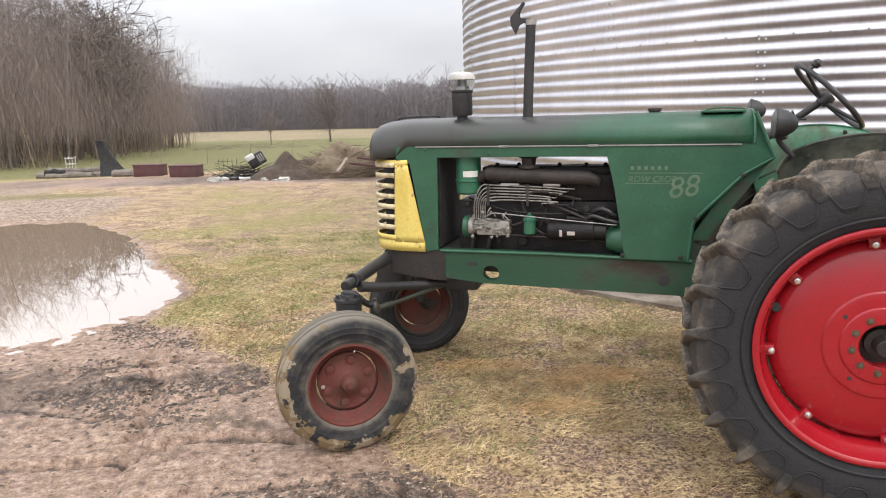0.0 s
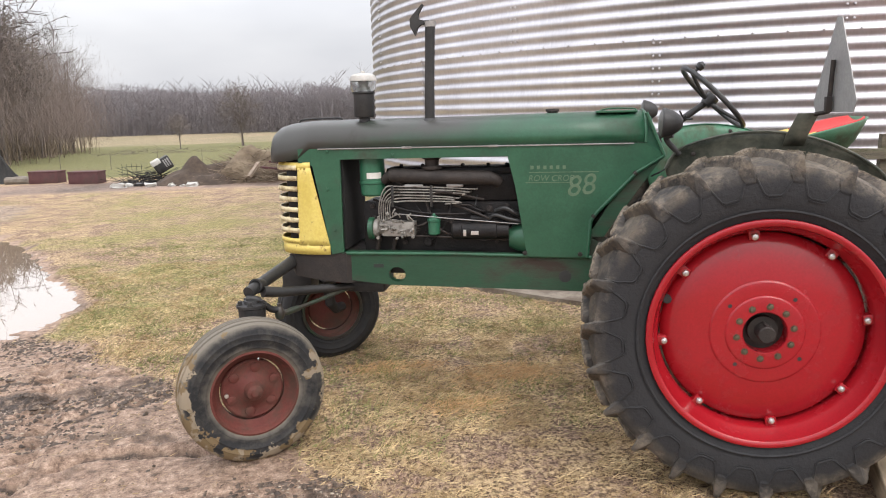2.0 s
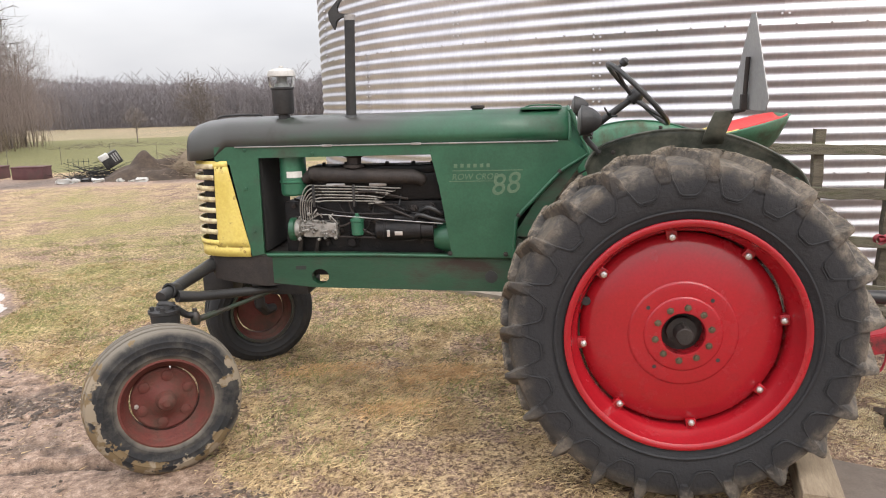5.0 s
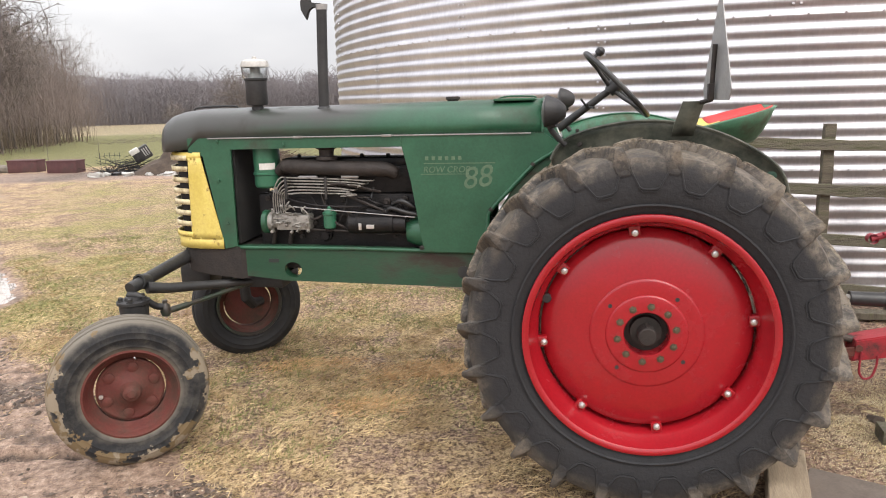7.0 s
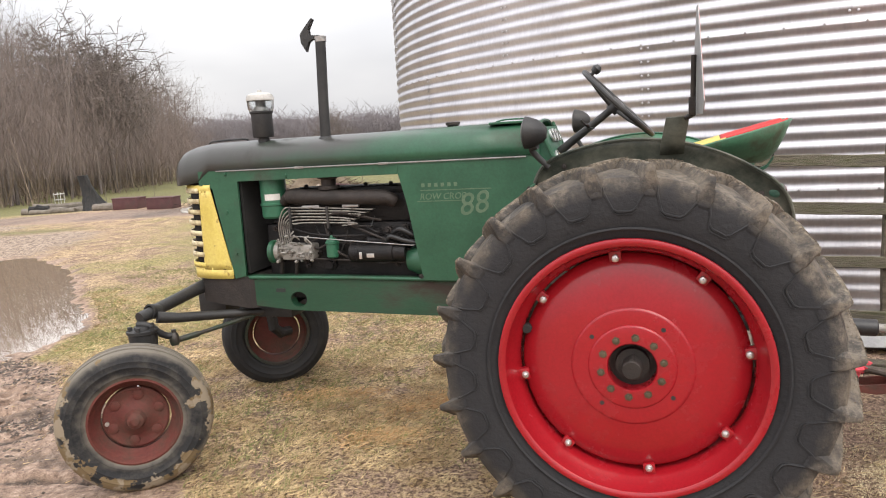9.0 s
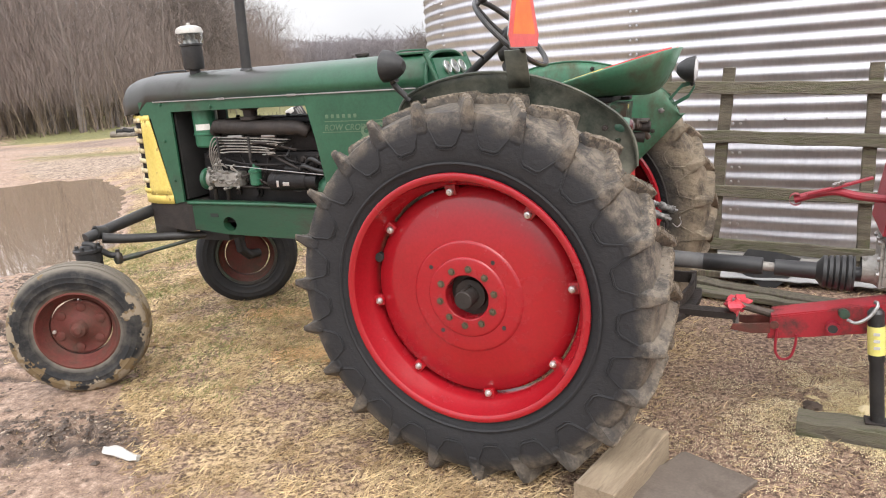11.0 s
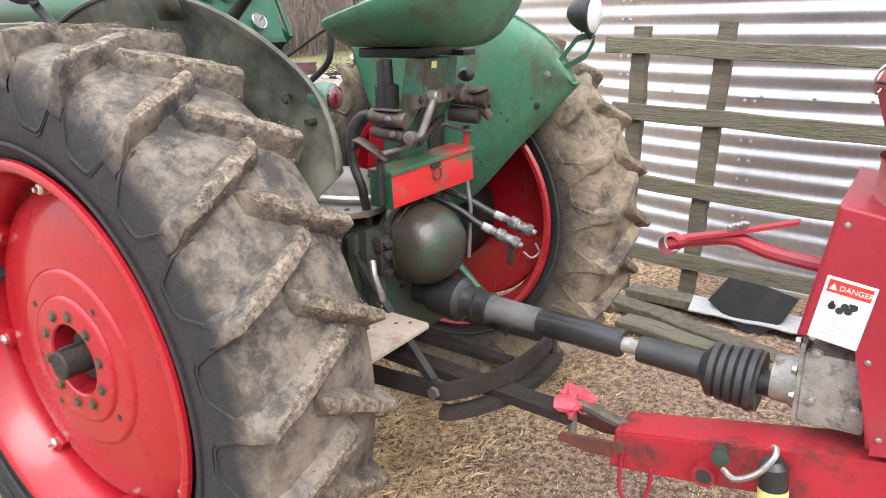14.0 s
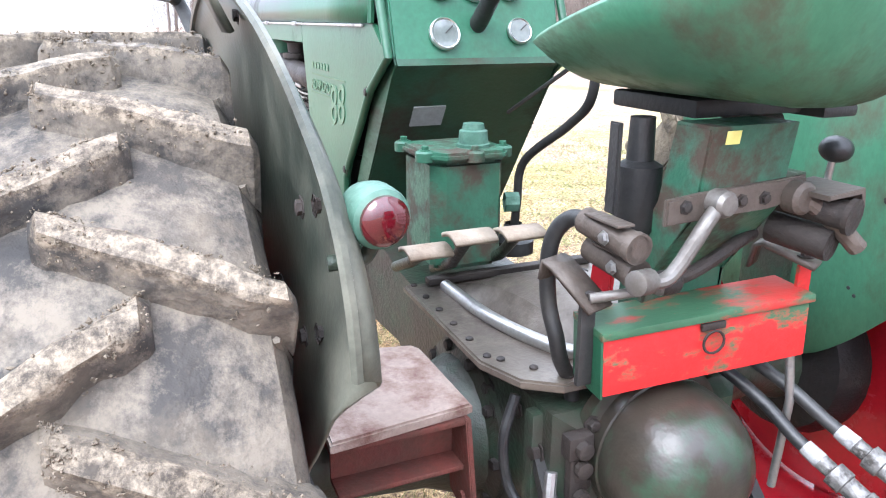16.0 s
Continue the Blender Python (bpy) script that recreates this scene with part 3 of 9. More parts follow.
def ground_z(x, y):
    x, y = np.asarray(x, float), np.asarray(y, float)
    d = np.hypot(x, y)
    z = 0.02 + 0.012 * wave(x, y, 1.3, 1) * (d < 60) + 0.006 * wave(x, y, 6.0, 2) * (d < 25)
    far = np.clip(d - 22, 0, None)
    z = z - 3.0 * (1 - np.exp(-far / 75)) - far * 0.006
    if np.min(d) > 25:
        return z
    mud = mud_mask(x, y) * (d < 14)
    churn = wet_mask(x, y) * mud
    z = z + churn * (0.050 * (grain(x, y, 8, 60) - 0.5) + 0.042 * (grain(x, y, 17, 61) - 0.5) + 0.026 * (grain(x, y, 33, 62) - 0.5))
    z = z + mud * (0.010 * wave(x, y, 5, 3) + 0.014 * (grain(x, y, 7, 63) - 0.5) + 0.009 * (grain(x, y, 19, 64) - 0.5) + 0.006 * (grain(x, y, 38, 65) - 0.5)) + (1 - mud) * 0.006 * wave(x, y, 17, 15) * (d < 10)
    for line, depth, wide in RUTS:
        d_ = line_distance(x, y, line)
        z = z - depth * np.exp(-(d_ / wide) ** 2) + depth * 0.55 * np.exp(-((d_ - wide * 2.2) / (wide * 1.1)) ** 2)
    # slanting bar prints of a tyre
    u, v_ = (x + 0.22) * 0.965 + (y - 3.03) * 0.262, -(x + 0.22) * 0.262 + (y - 3.03) * 0.965
    bars = np.clip(np.sin((u + 0.6 * v_) * 2 * math.pi / 0.145), -0.2, 1) * np.exp(-(v_ / 0.13) ** 4) * np.exp(-(u / 0.75) ** 6)
    z = z - 0.030 * bars
    u, v_ = (x + 1.85) * -0.30 + (y - 4.3) * 0.954, (x + 1.85) * 0.954 + (y - 4.3) * 0.30
    bars = np.clip(np.sin((u + 0.7 * np.abs(v_)) * 2 * math.pi / 0.16), -0.3, 1) * np.exp(-(v_ / 0.15) ** 4) * np.exp(-(u / 1.1) ** 6)
    z = z - 0.024 * bars
    q = puddle_q(x, y)
    shore = WATER + 0.20 * (q - 1.0) + 0.018 * (grain(x, y, 9, 66) - 0.5) + 0.012 * (grain(x, y, 24, 67) - 0.5)
    z = np.where(q < 1.25, np.minimum(z, shore), z)
    return z


def axis_steps(fine_lo, fine_hi, step, far_lo, far_hi):
    mid = list(np.arange(fine_lo, fine_hi + 1e-6, step))
    up, g = [], step
    while (up[-1] if up else mid[-1]) < far_hi:
        g *= 1.11
        up.append((up[-1] if up else mid[-1]) + g)
    dn, g = [], step
    while (dn[-1] if dn else mid[0]) > far_lo:
        g *= 1.11
        dn.append((dn[-1] if dn else mid[0]) - g)
    return np.array(dn[::-1] + mid + up)


def ground_material():
    m = bpy.data.materials.new("yard_ground")
    m.use_nodes = True
    t = m.node_tree
    b = t.nodes["Principled BSDF"]
    at = t.nodes.new("ShaderNodeAttribute")
    at.attribute_name = "cover"
    sep = t.nodes.new("ShaderNodeSeparateColor")
    t.links.new(at.outputs["Color"], sep.inputs[0])
    tc = t.nodes.new("ShaderNodeTexCoord")

    def nz(s, detail=8, r=0.65):
        n = t.nodes.new("ShaderNodeTexNoise")
        n.inputs["Scale"].default_value, n.inputs["Detail"].default_value, n.inputs["Roughness"].default_value = s, detail, r
        t.links.new(tc.outputs["Object"], n.inputs["Vector"])
        return n.outputs["Fac"]

    def ramp(f, stops):
        r = t.nodes.new("ShaderNodeValToRGB")
        e = r.color_ramp.elements
        while len(e) < len(stops):
            e.new(0.5)
        for k, (p, c) in enumerate(stops):
            e[k].position, e[k].color = p, rgb(c)
        t.links.new(f, r.inputs["Fac"])
        return r.outputs["Color"]

    def mixc(f, a, c):
        x = t.nodes.new("ShaderNodeMix")
        x.data_type = "RGBA"
        t.links.new(f, x.inputs[0])
        t.links.new(a, x.inputs[6])
        t.links.new(c, x.inputs[7])
        return x.outputs[2]

    def sharpen(mask, n, w=0.22):
        a = t.nodes.new("ShaderNodeMath")
        a.operation = "ADD"
        t.links.new(mask, a.inputs[0])
        t.links.new(n, a.inputs[1])
        r = t.nodes.new("ShaderNodeMapRange")
        r.inputs["From Min"].default_value, r.inputs["From Max"].default_value = 1.0 - w, 1.0 + w
        t.links.new(a.outputs[0], r.inputs["Value"])
        return r.outputs["Result"]

    big, mid, fine, grit, clod = nz(0.9), nz(5.0), nz(42.0, 10, 0.78), nz(150.0, 4), nz(18.0, 12, 0.8)
    straw = ramp(fine, [(0.440, (0.110, 0.069, 0.040)), (0.49, (0.378, 0.259, 0.137)), (0.542, (0.651, 0.483, 0.280))])
    soil = ramp(fine, [(0.42, (0.079, 0.047, 0.034)), (0.495, (0.215, 0.137, 0.097)), (0.57, (0.399, 0.275, 0.198))])
    straw = mixc(sharpen(nz(2.6, 6, 0.7), clod, 0.10), straw, soil)
    grass = ramp(fine, [(0.43, (0.079, 0.077, 0.022)), (0.495, (0.226, 0.194, 0.067)), (0.56, (0.452, 0.369, 0.160))])
    mud = ramp(clod, [(0.405, (0.121, 0.075, 0.052)), (0.455, (0.247, 0.162, 0.114)), (0.53, (0.352, 0.240, 0.173)), (0.595, (0.525, 0.382, 0.288))])
    track = ramp(clod, [(0.44, (0.110, 0.078, 0.057)), (0.495, (0.268, 0.199, 0.148)), (0.55, (0.462, 0.359, 0.275))])
    bare = t.nodes.new("ShaderNodeAttribute")
    bare.attribute_name = "bare"
    sep2 = t.nodes.new("ShaderNodeSeparateColor")
    t.links.new(bare.outputs["Color"], sep2.inputs[0])
    straw = mixc(sharpen(sep2.outputs["Green"], clod, 0.25), straw, soil)
    base = mixc(sharpen(sep.outputs["Green"], mid, 0.16), straw, grass)
    pasture = ramp(mid, [(0.38, (0.082, 0.083, 0.025)), (0.5, (0.142, 0.136, 0.046)), (0.62, (0.215, 0.190, 0.075))])
    base = mixc(sharpen(sep2.outputs["Blue"], mid, 0.25), base, pasture)
    base = mixc(sharpen(sep.outputs["Blue"], mid, 0.15), base, track)
    wet = ramp(clod, [(0.45, (0.030, 0.020, 0.014)), (0.52, (0.100, 0.067, 0.048)), (0.59, (0.27, 0.196, 0.145))])
    mud = mixc(sharpen(sep2.outputs["Red"], clod, 0.16), mud, wet)
    base = mixc(sharpen(sep.outputs["Red"], mid, 0.12), base, mud)
    gm = t.nodes.new("ShaderNodeMix")
    gm.data_type, gm.blend_type = "RGBA", "OVERLAY"
    gm.inputs[0].default_value = 0.85
    t.links.new(base, gm.inputs[6])
    t.links.new(grit, gm.inputs[7])
    t.links.new(gm.outputs[2], b.inputs["Base Color"])
    rr = t.nodes.new("ShaderNodeMapRange")
    rr.inputs["To Min"].default_value, rr.inputs["To Max"].default_value = 0.95, 0.62
    t.links.new(sep.outputs["Red"], rr.inputs["Value"])
    t.links.new(rr.outputs["Result"], b.inputs["Roughness"])
    bp = t.nodes.new("ShaderNodeBump")
    bp.inputs["Strength"].default_value, bp.inputs["Distance"].default_value = 0.6, 0.02
    t.links.new(fine, bp.inputs["Height"])
    bp2 = t.nodes.new("ShaderNodeBump")
    bp2.inputs["Strength"].default_value, bp2.inputs["Distance"].default_value = 0.45, 0.06
    t.links.new(clod, bp2.inputs["Height"])
    t.links.new(bp2.outputs["Normal"], bp.inputs["Normal"])
    t.links.new(bp.outputs["Normal"], b.inputs["Normal"])
    return m


def build_ground():
    xs, ys = axis_steps(-3.6, 4.2, 0.02, -900, 900), axis_steps(2.0, 6.2, 0.02, -60, 1600)
    gx, gy = np.meshgrid(xs, ys)
    z = ground_z(gx, gy)
    nx, ny = len(xs), len(ys)
    v = np.stack([gx, gy, z], -1).reshape(-1, 3)
    i = np.arange(nx * ny).reshape(ny, nx)
    f = np.stack([i[:-1, :-1], i[:-1, 1:], i[1:, 1:], i[1:, :-1]], -1).reshape(-1, 4)
    me = bpy.data.meshes.new("ground")
    me.from_pydata(v.tolist(), [], f.tolist())
    x, y = v[:, 0], v[:, 1]
    d = np.hypot(x, y)
    mud = mud_mask(x, y)
    trk = track_mask(x, y)
    lawn = smooth01(y, 4.2, 7.6) * 0.42 * (1 - smooth01(x, 1.2, 2.4)) + 0.34 * np.exp(-((x - 0.6) / 0.7) ** 2 - ((y - 4.3) / 0.5) ** 2) + 0.40 * np.exp(-((x - 1.2) / 1.3) ** 2 - ((y - 5.45) / 0.35) ** 2) + 0.25 * np.exp(-((x + 1.9) / 0.8) ** 2 - ((y - 7.0) / 1.6) ** 2)
    field = smooth01(y, 20, 24) * 1.0
    green = np.clip(np.maximum(lawn, field) + 0.13 * wave(x, y, 0.9, 21) + 0.12 * wave(x, y, 3.1, 22) + 0.25 * (grain(x, y, 2.2, 90) - 0.5) * (d < 20), 0, 1) * (1 - 0.95 * smooth01(y, 112, 122))
    brown = smooth01(y, 112, 122) * 0.42
    strip = np.exp(-((y - 15.3 - 0.12 * (x + 9)) / 0.8) ** 2) * (1 - smooth01(x, -8.5, -6.0)) * 0.8
    pasture = np.clip(np.maximum(smooth01(y + 0.6 * wave(x, y, 0.5, 37), 21.5, 24) * (1 - 0.42 * smooth01(y, 112, 122)), strip) + 0.10 * wave(x, y, 0.3, 36), 0, 1) * (y > 12)
    trk = trk * (1 - strip)
    wet = wet_mask(x, y)
    soil = np.maximum(smooth01(x - 0.25 * (y - 3.0), 1.6, 2.9) * 0.82, 0.62 * np.exp(-((x - 1.5) / 1.3) ** 2 - ((y - 6.35) / 0.45) ** 2))
    soil = np.clip(soil + 0.10 * wave(x, y, 2.0, 35) + 0.5 * (grain(x, y, 2.7, 91) - 0.42) * (y < 7), 0, 1) * (d < 30)
    col = np.stack([mud, green, np.clip(np.maximum(trk, brown), 0, 1), np.ones_like(x)], -1)
    a = me.color_attributes.new("cover", "FLOAT_COLOR", "POINT")
    a.data.foreach_set("color", col.ravel())
    a2 = me.color_attributes.new("bare", "FLOAT_COLOR", "POINT")
    a2.data.foreach_set("color", np.stack([wet, soil, pasture, np.ones_like(x)], -1).ravel())
    me.materials.append(ground_material())
    me.polygons.foreach_set("use_smooth", [True] * len(me.polygons))
    tagged(new("ground", me), "farmyard ground of trampled straw-coloured grass, wet mud and green field", "ground", "", "structure")


build_ground()


def water_material():
    m = bpy.data.materials.new("muddy_puddle_water")
    m.use_nodes = True
    t = m.node_tree
    out = t.nodes["Material Output"]
    t.nodes.remove(t.nodes["Principled BSDF"])
    silt, film, mx, fr = [t.nodes.new("ShaderNode" + k) for k in ("BsdfDiffuse", "BsdfGlossy", "MixShader", "Fresnel")]
    silt.inputs["Color"].default_value = (0.44, 0.325, 0.215, 1)
    film.inputs["Color"].default_value = (0.96, 0.93, 0.91, 1)
    film.inputs["Roughness"].default_value = 0.02
    fr.inputs["IOR"].default_value = 1.33
    sheen = t.nodes.new("ShaderNodeMapRange")
    for k, v in (("From Min", 0.04), ("From Max", 0.30), ("To Min", 0.40), ("To Max", 0.80)):
        sheen.inputs[k].default_value = v
    t.links.new(fr.outputs["Fac"], sheen.inputs["Value"])
    t.links.new(sheen.outputs["Result"], mx.inputs["Fac"])
    t.links.new(silt.outputs["BSDF"], mx.inputs[1])
    t.links.new(film.outputs["BSDF"], mx.inputs[2])
    t.links.new(mx.outputs["Shader"], out.inputs["Surface"])
    n = t.nodes.new("ShaderNodeTexNoise")
    n.inputs["Scale"].default_value, n.inputs["Detail"].default_value = 3.0, 3.0
    bp = t.nodes.new("ShaderNodeBump")
    bp.inputs["Strength"].default_value, bp.inputs["Distance"].default_value = 0.012, 0.01
    tc = t.nodes.new("ShaderNodeTexCoord")
    t.links.new(tc.outputs["Object"], n.inputs["Vector"])
    t.links.new(n.outputs["Fac"], bp.inputs["Height"])
    t.links.new(bp.outputs["Normal"], film.inputs["Normal"])
    return m


def build_puddle():
    bm = B()
    ring = []
    for k in range(96):
        a = 2 * math.pi * k / 96
        r = 0.5
        while puddle_q(np.array(-5.2 + r * math.cos(a)), np.array(8.4 + r * math.sin(a))) < 1.11 and r < 9:
            r += 0.05
        ring.append((-5.2 + r * math.cos(a), 8.4 + r * math.sin(a)))
    prism(bm, ring, WATER - 0.02, WATER, "z")
    solo("puddle", bm, water_material(), "large shallow puddle of brown water lying in the mud", "puddle", kind="structure", smooth=0)


build_puddle()


def blades(name, count, seed, place, material, length, lie, width, label, category):
    """Loose blades, stalks or flakes: one thin triangle each, strewn by place(rng, n) -> x, y."""
    r = np.random.RandomState(seed)
    x, y = place(r, count)
    n = len(x)
    z = ground_z(x, y)
    a, tilt = r.uniform(0, 2 * math.pi, n), r.uniform(lie[0], lie[1], n)
    ln, w = r.uniform(length[0], length[1], n), r.uniform(width[0], width[1], n)
    dx, dy, dz = np.cos(a) * np.cos(tilt), np.sin(a) * np.cos(tilt), np.sin(tilt)
    sx, sy = -np.sin(a) * w / 2, np.cos(a) * w / 2
    v = np.empty((n, 3, 3))
    v[:, 0] = np.stack([x + sx, y + sy, z + 0.002 + r.uniform(0, 0.006, n)], -1)
    v[:, 1] = np.stack([x - sx, y - sy, z + 0.002], -1)
    v[:, 2] = np.stack([x + dx * ln, y + dy * ln, z + 0.006 + dz * ln], -1)
    me = bpy.data.meshes.new(name)
    me.from_pydata(v.reshape(-1, 3).tolist(), [], np.arange(3 * n).reshape(n, 3).tolist())
    me.materials.append(material)
    tagged(new(name, me), label, category, "", "stuff")


STRAW_BLADE = mat("dry_grass_blade", (0.32, 0.218, 0.112), (0.64, 0.498, 0.285), 4, 0.8, bump=0, island=0.4)
GREEN_BLADE = mat("green_grass_blade", (0.14, 0.155, 0.045), (0.25, 0.26, 0.09), 3, 0.7, bump=0, island=0.4)
CHAFF = mat("corn_chaff", (0.22, 0.16, 0.105), (0.50, 0.40, 0.28), 30, 0.85, bump=0, island=0.55)
MEAL = mat("spilled_corn_meal", (0.64, 0.53, 0.29), (0.77, 0.67, 0.43), 14, 0.9, bump=0.6, fine=90, dirt=(0.35, 0.27, 0.16), dirt_low=0.5, dirt_high=0.7, dirt_scale=14)


def lawn_place(r, n):
    x, y = r.uniform(-3.5, 4.3, n * 3), 2.2 + 6.3 * r.uniform(0, 1, n * 3) ** 1.4
    keep = (r.uniform(0, 1, n * 3) > mud_mask(x, y) * 1.05) & (puddle_q(x, y) > 1.1) & (r.uniform(0, 1, n * 3) < 0.08 + 1.2 * smooth01(0.6 * grain(x, y, 3.2, 80) + 0.8 * grain(x, y, 9, 81), 0.45, 0.95)) & (r.uniform(0, 1, n * 3) < np.where(y < 5.5, 1, 0.5) * (1 - 0.9 * smooth01(x - 0.25 * (y - 3.0), 1.6, 2.6)))
    return x[keep][:n], y[keep][:n]


def tuft_place(r, n):
    cx, cy = r.uniform(-3.5, 2.2, 500), r.uniform(3.4, 10.0, 500)
    k = r.randint(0, 500, n * 2)
    x, y = cx[k] + r.normal(0, 0.10, n * 2), cy[k] + r.normal(0, 0.10, n * 2)
    keep = (r.uniform(0, 1, n * 2) > mud_mask(x, y) * 1.3) & (puddle_q(x, y) > 1.1)
    return x[keep][:n], y[keep][:n]


def chaff_place(r, n):
    x, y = r.normal(3.0, 0.8, n * 2), r.normal(3.5, 0.85, n * 2)
    keep = r.uniform(0, 1, n * 2) < smooth01(0.7 * grain(x, y, 3.5, 82) + 0.5 * grain(x, y, 10, 83), 0.4, 0.85)
    return x[keep][:n], y[keep][:n]


blades("dry_grass", 170000, 1, lawn_place, STRAW_BLADE, (0.015, 0.065), (-0.02, 0.5), (0.0016, 0.0042), "matted dry straw-coloured grass over the yard", "grass")
blades("green_grass", 36000, 2, tuft_place, GREEN_BLADE, (0.02, 0.055), (0.2, 1.0), (0.0025, 0.005), "short green grass tufts among the dry grass", "grass")
blades("corn_chaff", 34000, 3, chaff_place, CHAFF, (0.004, 0.012), (0.0, 0.4), (0.002, 0.005), "pale flakes of corn chaff on the trodden ground", "chaff")


def rusty_place(r, n):
    k = r.randint(0, 4, n)
    c = np.array([(0.20, 4.62, 0.16, 0.07), (0.86, 4.36, 0.17, 0.09), (1.0, 4.45, 0.10, 0.07), (0.62, 3.95, 0.12, 0.06)])[k]
    return c[:, 0] + r.normal(0, 1, n) * c[:, 2], c[:, 1] + r.normal(0, 1, n) * c[:, 3]


blades("rusty_straw", 5200, 4, rusty_place, mat("orange_brown_straw", (0.50, 0.30, 0.14), (0.68, 0.45, 0.23), 3, 0.8, bump=0, island=0.25), (0.02, 0.07), (0.0, 0.4), (0.0025, 0.005), "patches of orange-brown dead straw", "straw")


def lumps(name, count, seed, place, material, size, label, category):
    """Clods and crumbs: uneven eight-sided bits half sunk in the ground."""
    r = np.random.RandomState(seed)
    x, y = place(r, count)
    n = len(x)
    z = ground_z(x, y)
    s_ = r.uniform(size[0], size[1], n) ** 1.0
    base = np.array([(1, 0, 0), (0, 1, 0), (-1, 0, 0), (0, -1, 0), (0, 0, 0.8), (0, 0, -0.6)], float)
    v = base[None] * r.uniform(0.5, 1.3, (n, 6, 1)) * s_[:, None, None] * np.stack([r.uniform(0.8, 2.0, n), r.uniform(0.7, 1.3, n), r.uniform(0.5, 1.0, n)], -1)[:, None]
    a = r.uniform(0, 6.28, n)
    c, sn = np.cos(a)[:, None], np.sin(a)[:, None]
    vx, vy = v[..., 0] * c - v[..., 1] * sn, v[..., 0] * sn + v[..., 1] * c
    v = np.stack([vx + x[:, None], vy + y[:, None], v[..., 2] + (z + s_ * 0.15)[:, None]], -1)
    f = np.array([(0, 1, 4), (1, 2, 4), (2, 3, 4), (3, 0, 4), (1, 0, 5), (2, 1, 5), (3, 2, 5), (0, 3, 5)])
    faces = (f[None] + 6 * np.arange(n)[:, None, None]).reshape(-1, 3)
    me = bpy.data.meshes.new(name)
    me.from_pydata(v.reshape(-1, 3).tolist(), [], faces.tolist())
    me.materials.append(material)
    tagged(new(name, me), label, category, "", "stuff")


def clod_place(r, n):
    spots = np.array([(-2.31, 4.24), (-2.0, 4.1), (-2.34, 4.7), (-1.76, 4.36), (-1.44, 4.33), (-1.25, 4.5), (-2.4, 5.5), (-2.0, 5.2), (-0.7, 3.0), (-0.4, 3.06), (-0.1, 3.1), (0.2, 3.14), (0.5, 2.9), (-1.7, 3.9), (-2.6, 5.75), (-1.0, 4.75)])
    k = r.randint(0, len(spots), n)
    x, y = spots[k, 0] + r.normal(0, 0.16, n), spots[k, 1] + r.normal(0, 0.09, n)
    far = r.uniform(0, 1, n) < 0.12
    x, y = np.where(far, r.uniform(-3.5, 0.7, n), x), np.where(far, r.uniform(2.3, 5.6, n), y)
    keep = (mud_mask(x, y) > 0.5) & (puddle_q(x, y) > 1.03)
    return x[keep], y[keep]


lumps("mud_clods", 3600, 5, clod_place, mat("dark_wet_mud", (0.055, 0.038, 0.028), (0.12, 0.086, 0.064), 20, 0.6, bump=0.5, fine=90, island=0.4), (0.003, 0.018), "dark wet clods of churned mud", "mud")
def crumb_place(r, n):
    x, y = r.uniform(-3.6, 0.9, n * 2), 2.2 + 4.0 * r.uniform(0, 1, n * 2) ** 1.3
    keep = (mud_mask(x, y) > 0.45) & (puddle_q(x, y) > 1.02) & (r.uniform(0, 1, n * 2) < 0.15 + smooth01(grain(x, y, 4, 92) + 0.6 * grain(x, y, 11, 93), 0.6, 1.1))
    return x[keep][:n], y[keep][:n]


lumps("mud_crumbs", 15000, 15, crumb_place, mat("drying_mud_crumbs", (0.16, 0.115, 0.083), (0.30, 0.225, 0.165), 20, 0.85, bump=0.4, fine=90, island=0.5), (0.0015, 0.006), "small crumbs of drying mud over the yard", "mud")
blades("straw_bits", 2600, 16, crumb_place, STRAW_BLADE, (0.01, 0.05), (-0.02, 0.15), (0.0015, 0.003), "loose bits of straw trodden into the mud", "straw")
lumps("pale_grit", 1200, 6, clod_place, mat("pale_grit", (0.32, 0.26, 0.20), (0.46, 0.39, 0.31), 20, 0.9, bump=0.2, island=0.3), (0.003, 0.009), "pale grit and small stones in the mud", "grit")


# ---- grain bin ----
BIN_X, BIN_Y, BIN_R, SHEET_H, WAVES = 5.69, 10.89, 5.5, 1.182, 11


def bin_sheet():
    """One curved corrugated sheet, thirty degrees wide, with the bolts of its lap."""
    bm = B()
    nz = WAVES * 8
    rows = []
    for j in range(nz + 1):
        z = SHEET_H * j / nz
        r = BIN_R + 0.0085 * math.cos(2 * math.pi * WAVES * j / nz)
        rows.append([bm.verts.new((r * math.cos(a), r * math.sin(a), z)) for a in [radians(30.4) * k / 16 for k in range(17)]])
    for r0, r1 in zip(rows, rows[1:]):
        for k in range(16):
            bm.faces.new((r0[k], r0[k + 1], r1[k + 1], r1[k]))
    for k in range(WAVES):
        for da in (0.004, 0.014):
            a = da
            p = Vector(((BIN_R + 0.008) * math.cos(a), (BIN_R + 0.008) * math.sin(a), SHEET_H * (k + 0.5) / WAVES + 0.03))
            lathe(bm, [(0, 0.011), (0.006, 0.010), (0.009, 0.0)], p, (math.cos(a), math.sin(a), 0), 6)
    for k in range(11):
        a = radians(1.4 + 2.72 * k)
        p = Vector(((BIN_R + 0.0085) * math.cos(a), (BIN_R + 0.0085) * math.sin(a), 0.01))
        lathe(bm, [(0, 0.010), (0.006, 0.009), (0.009, 0.0)], p, (math.cos(a), math.sin(a), 0), 6)
    return finish(bm, "sheet", GALV, 50)


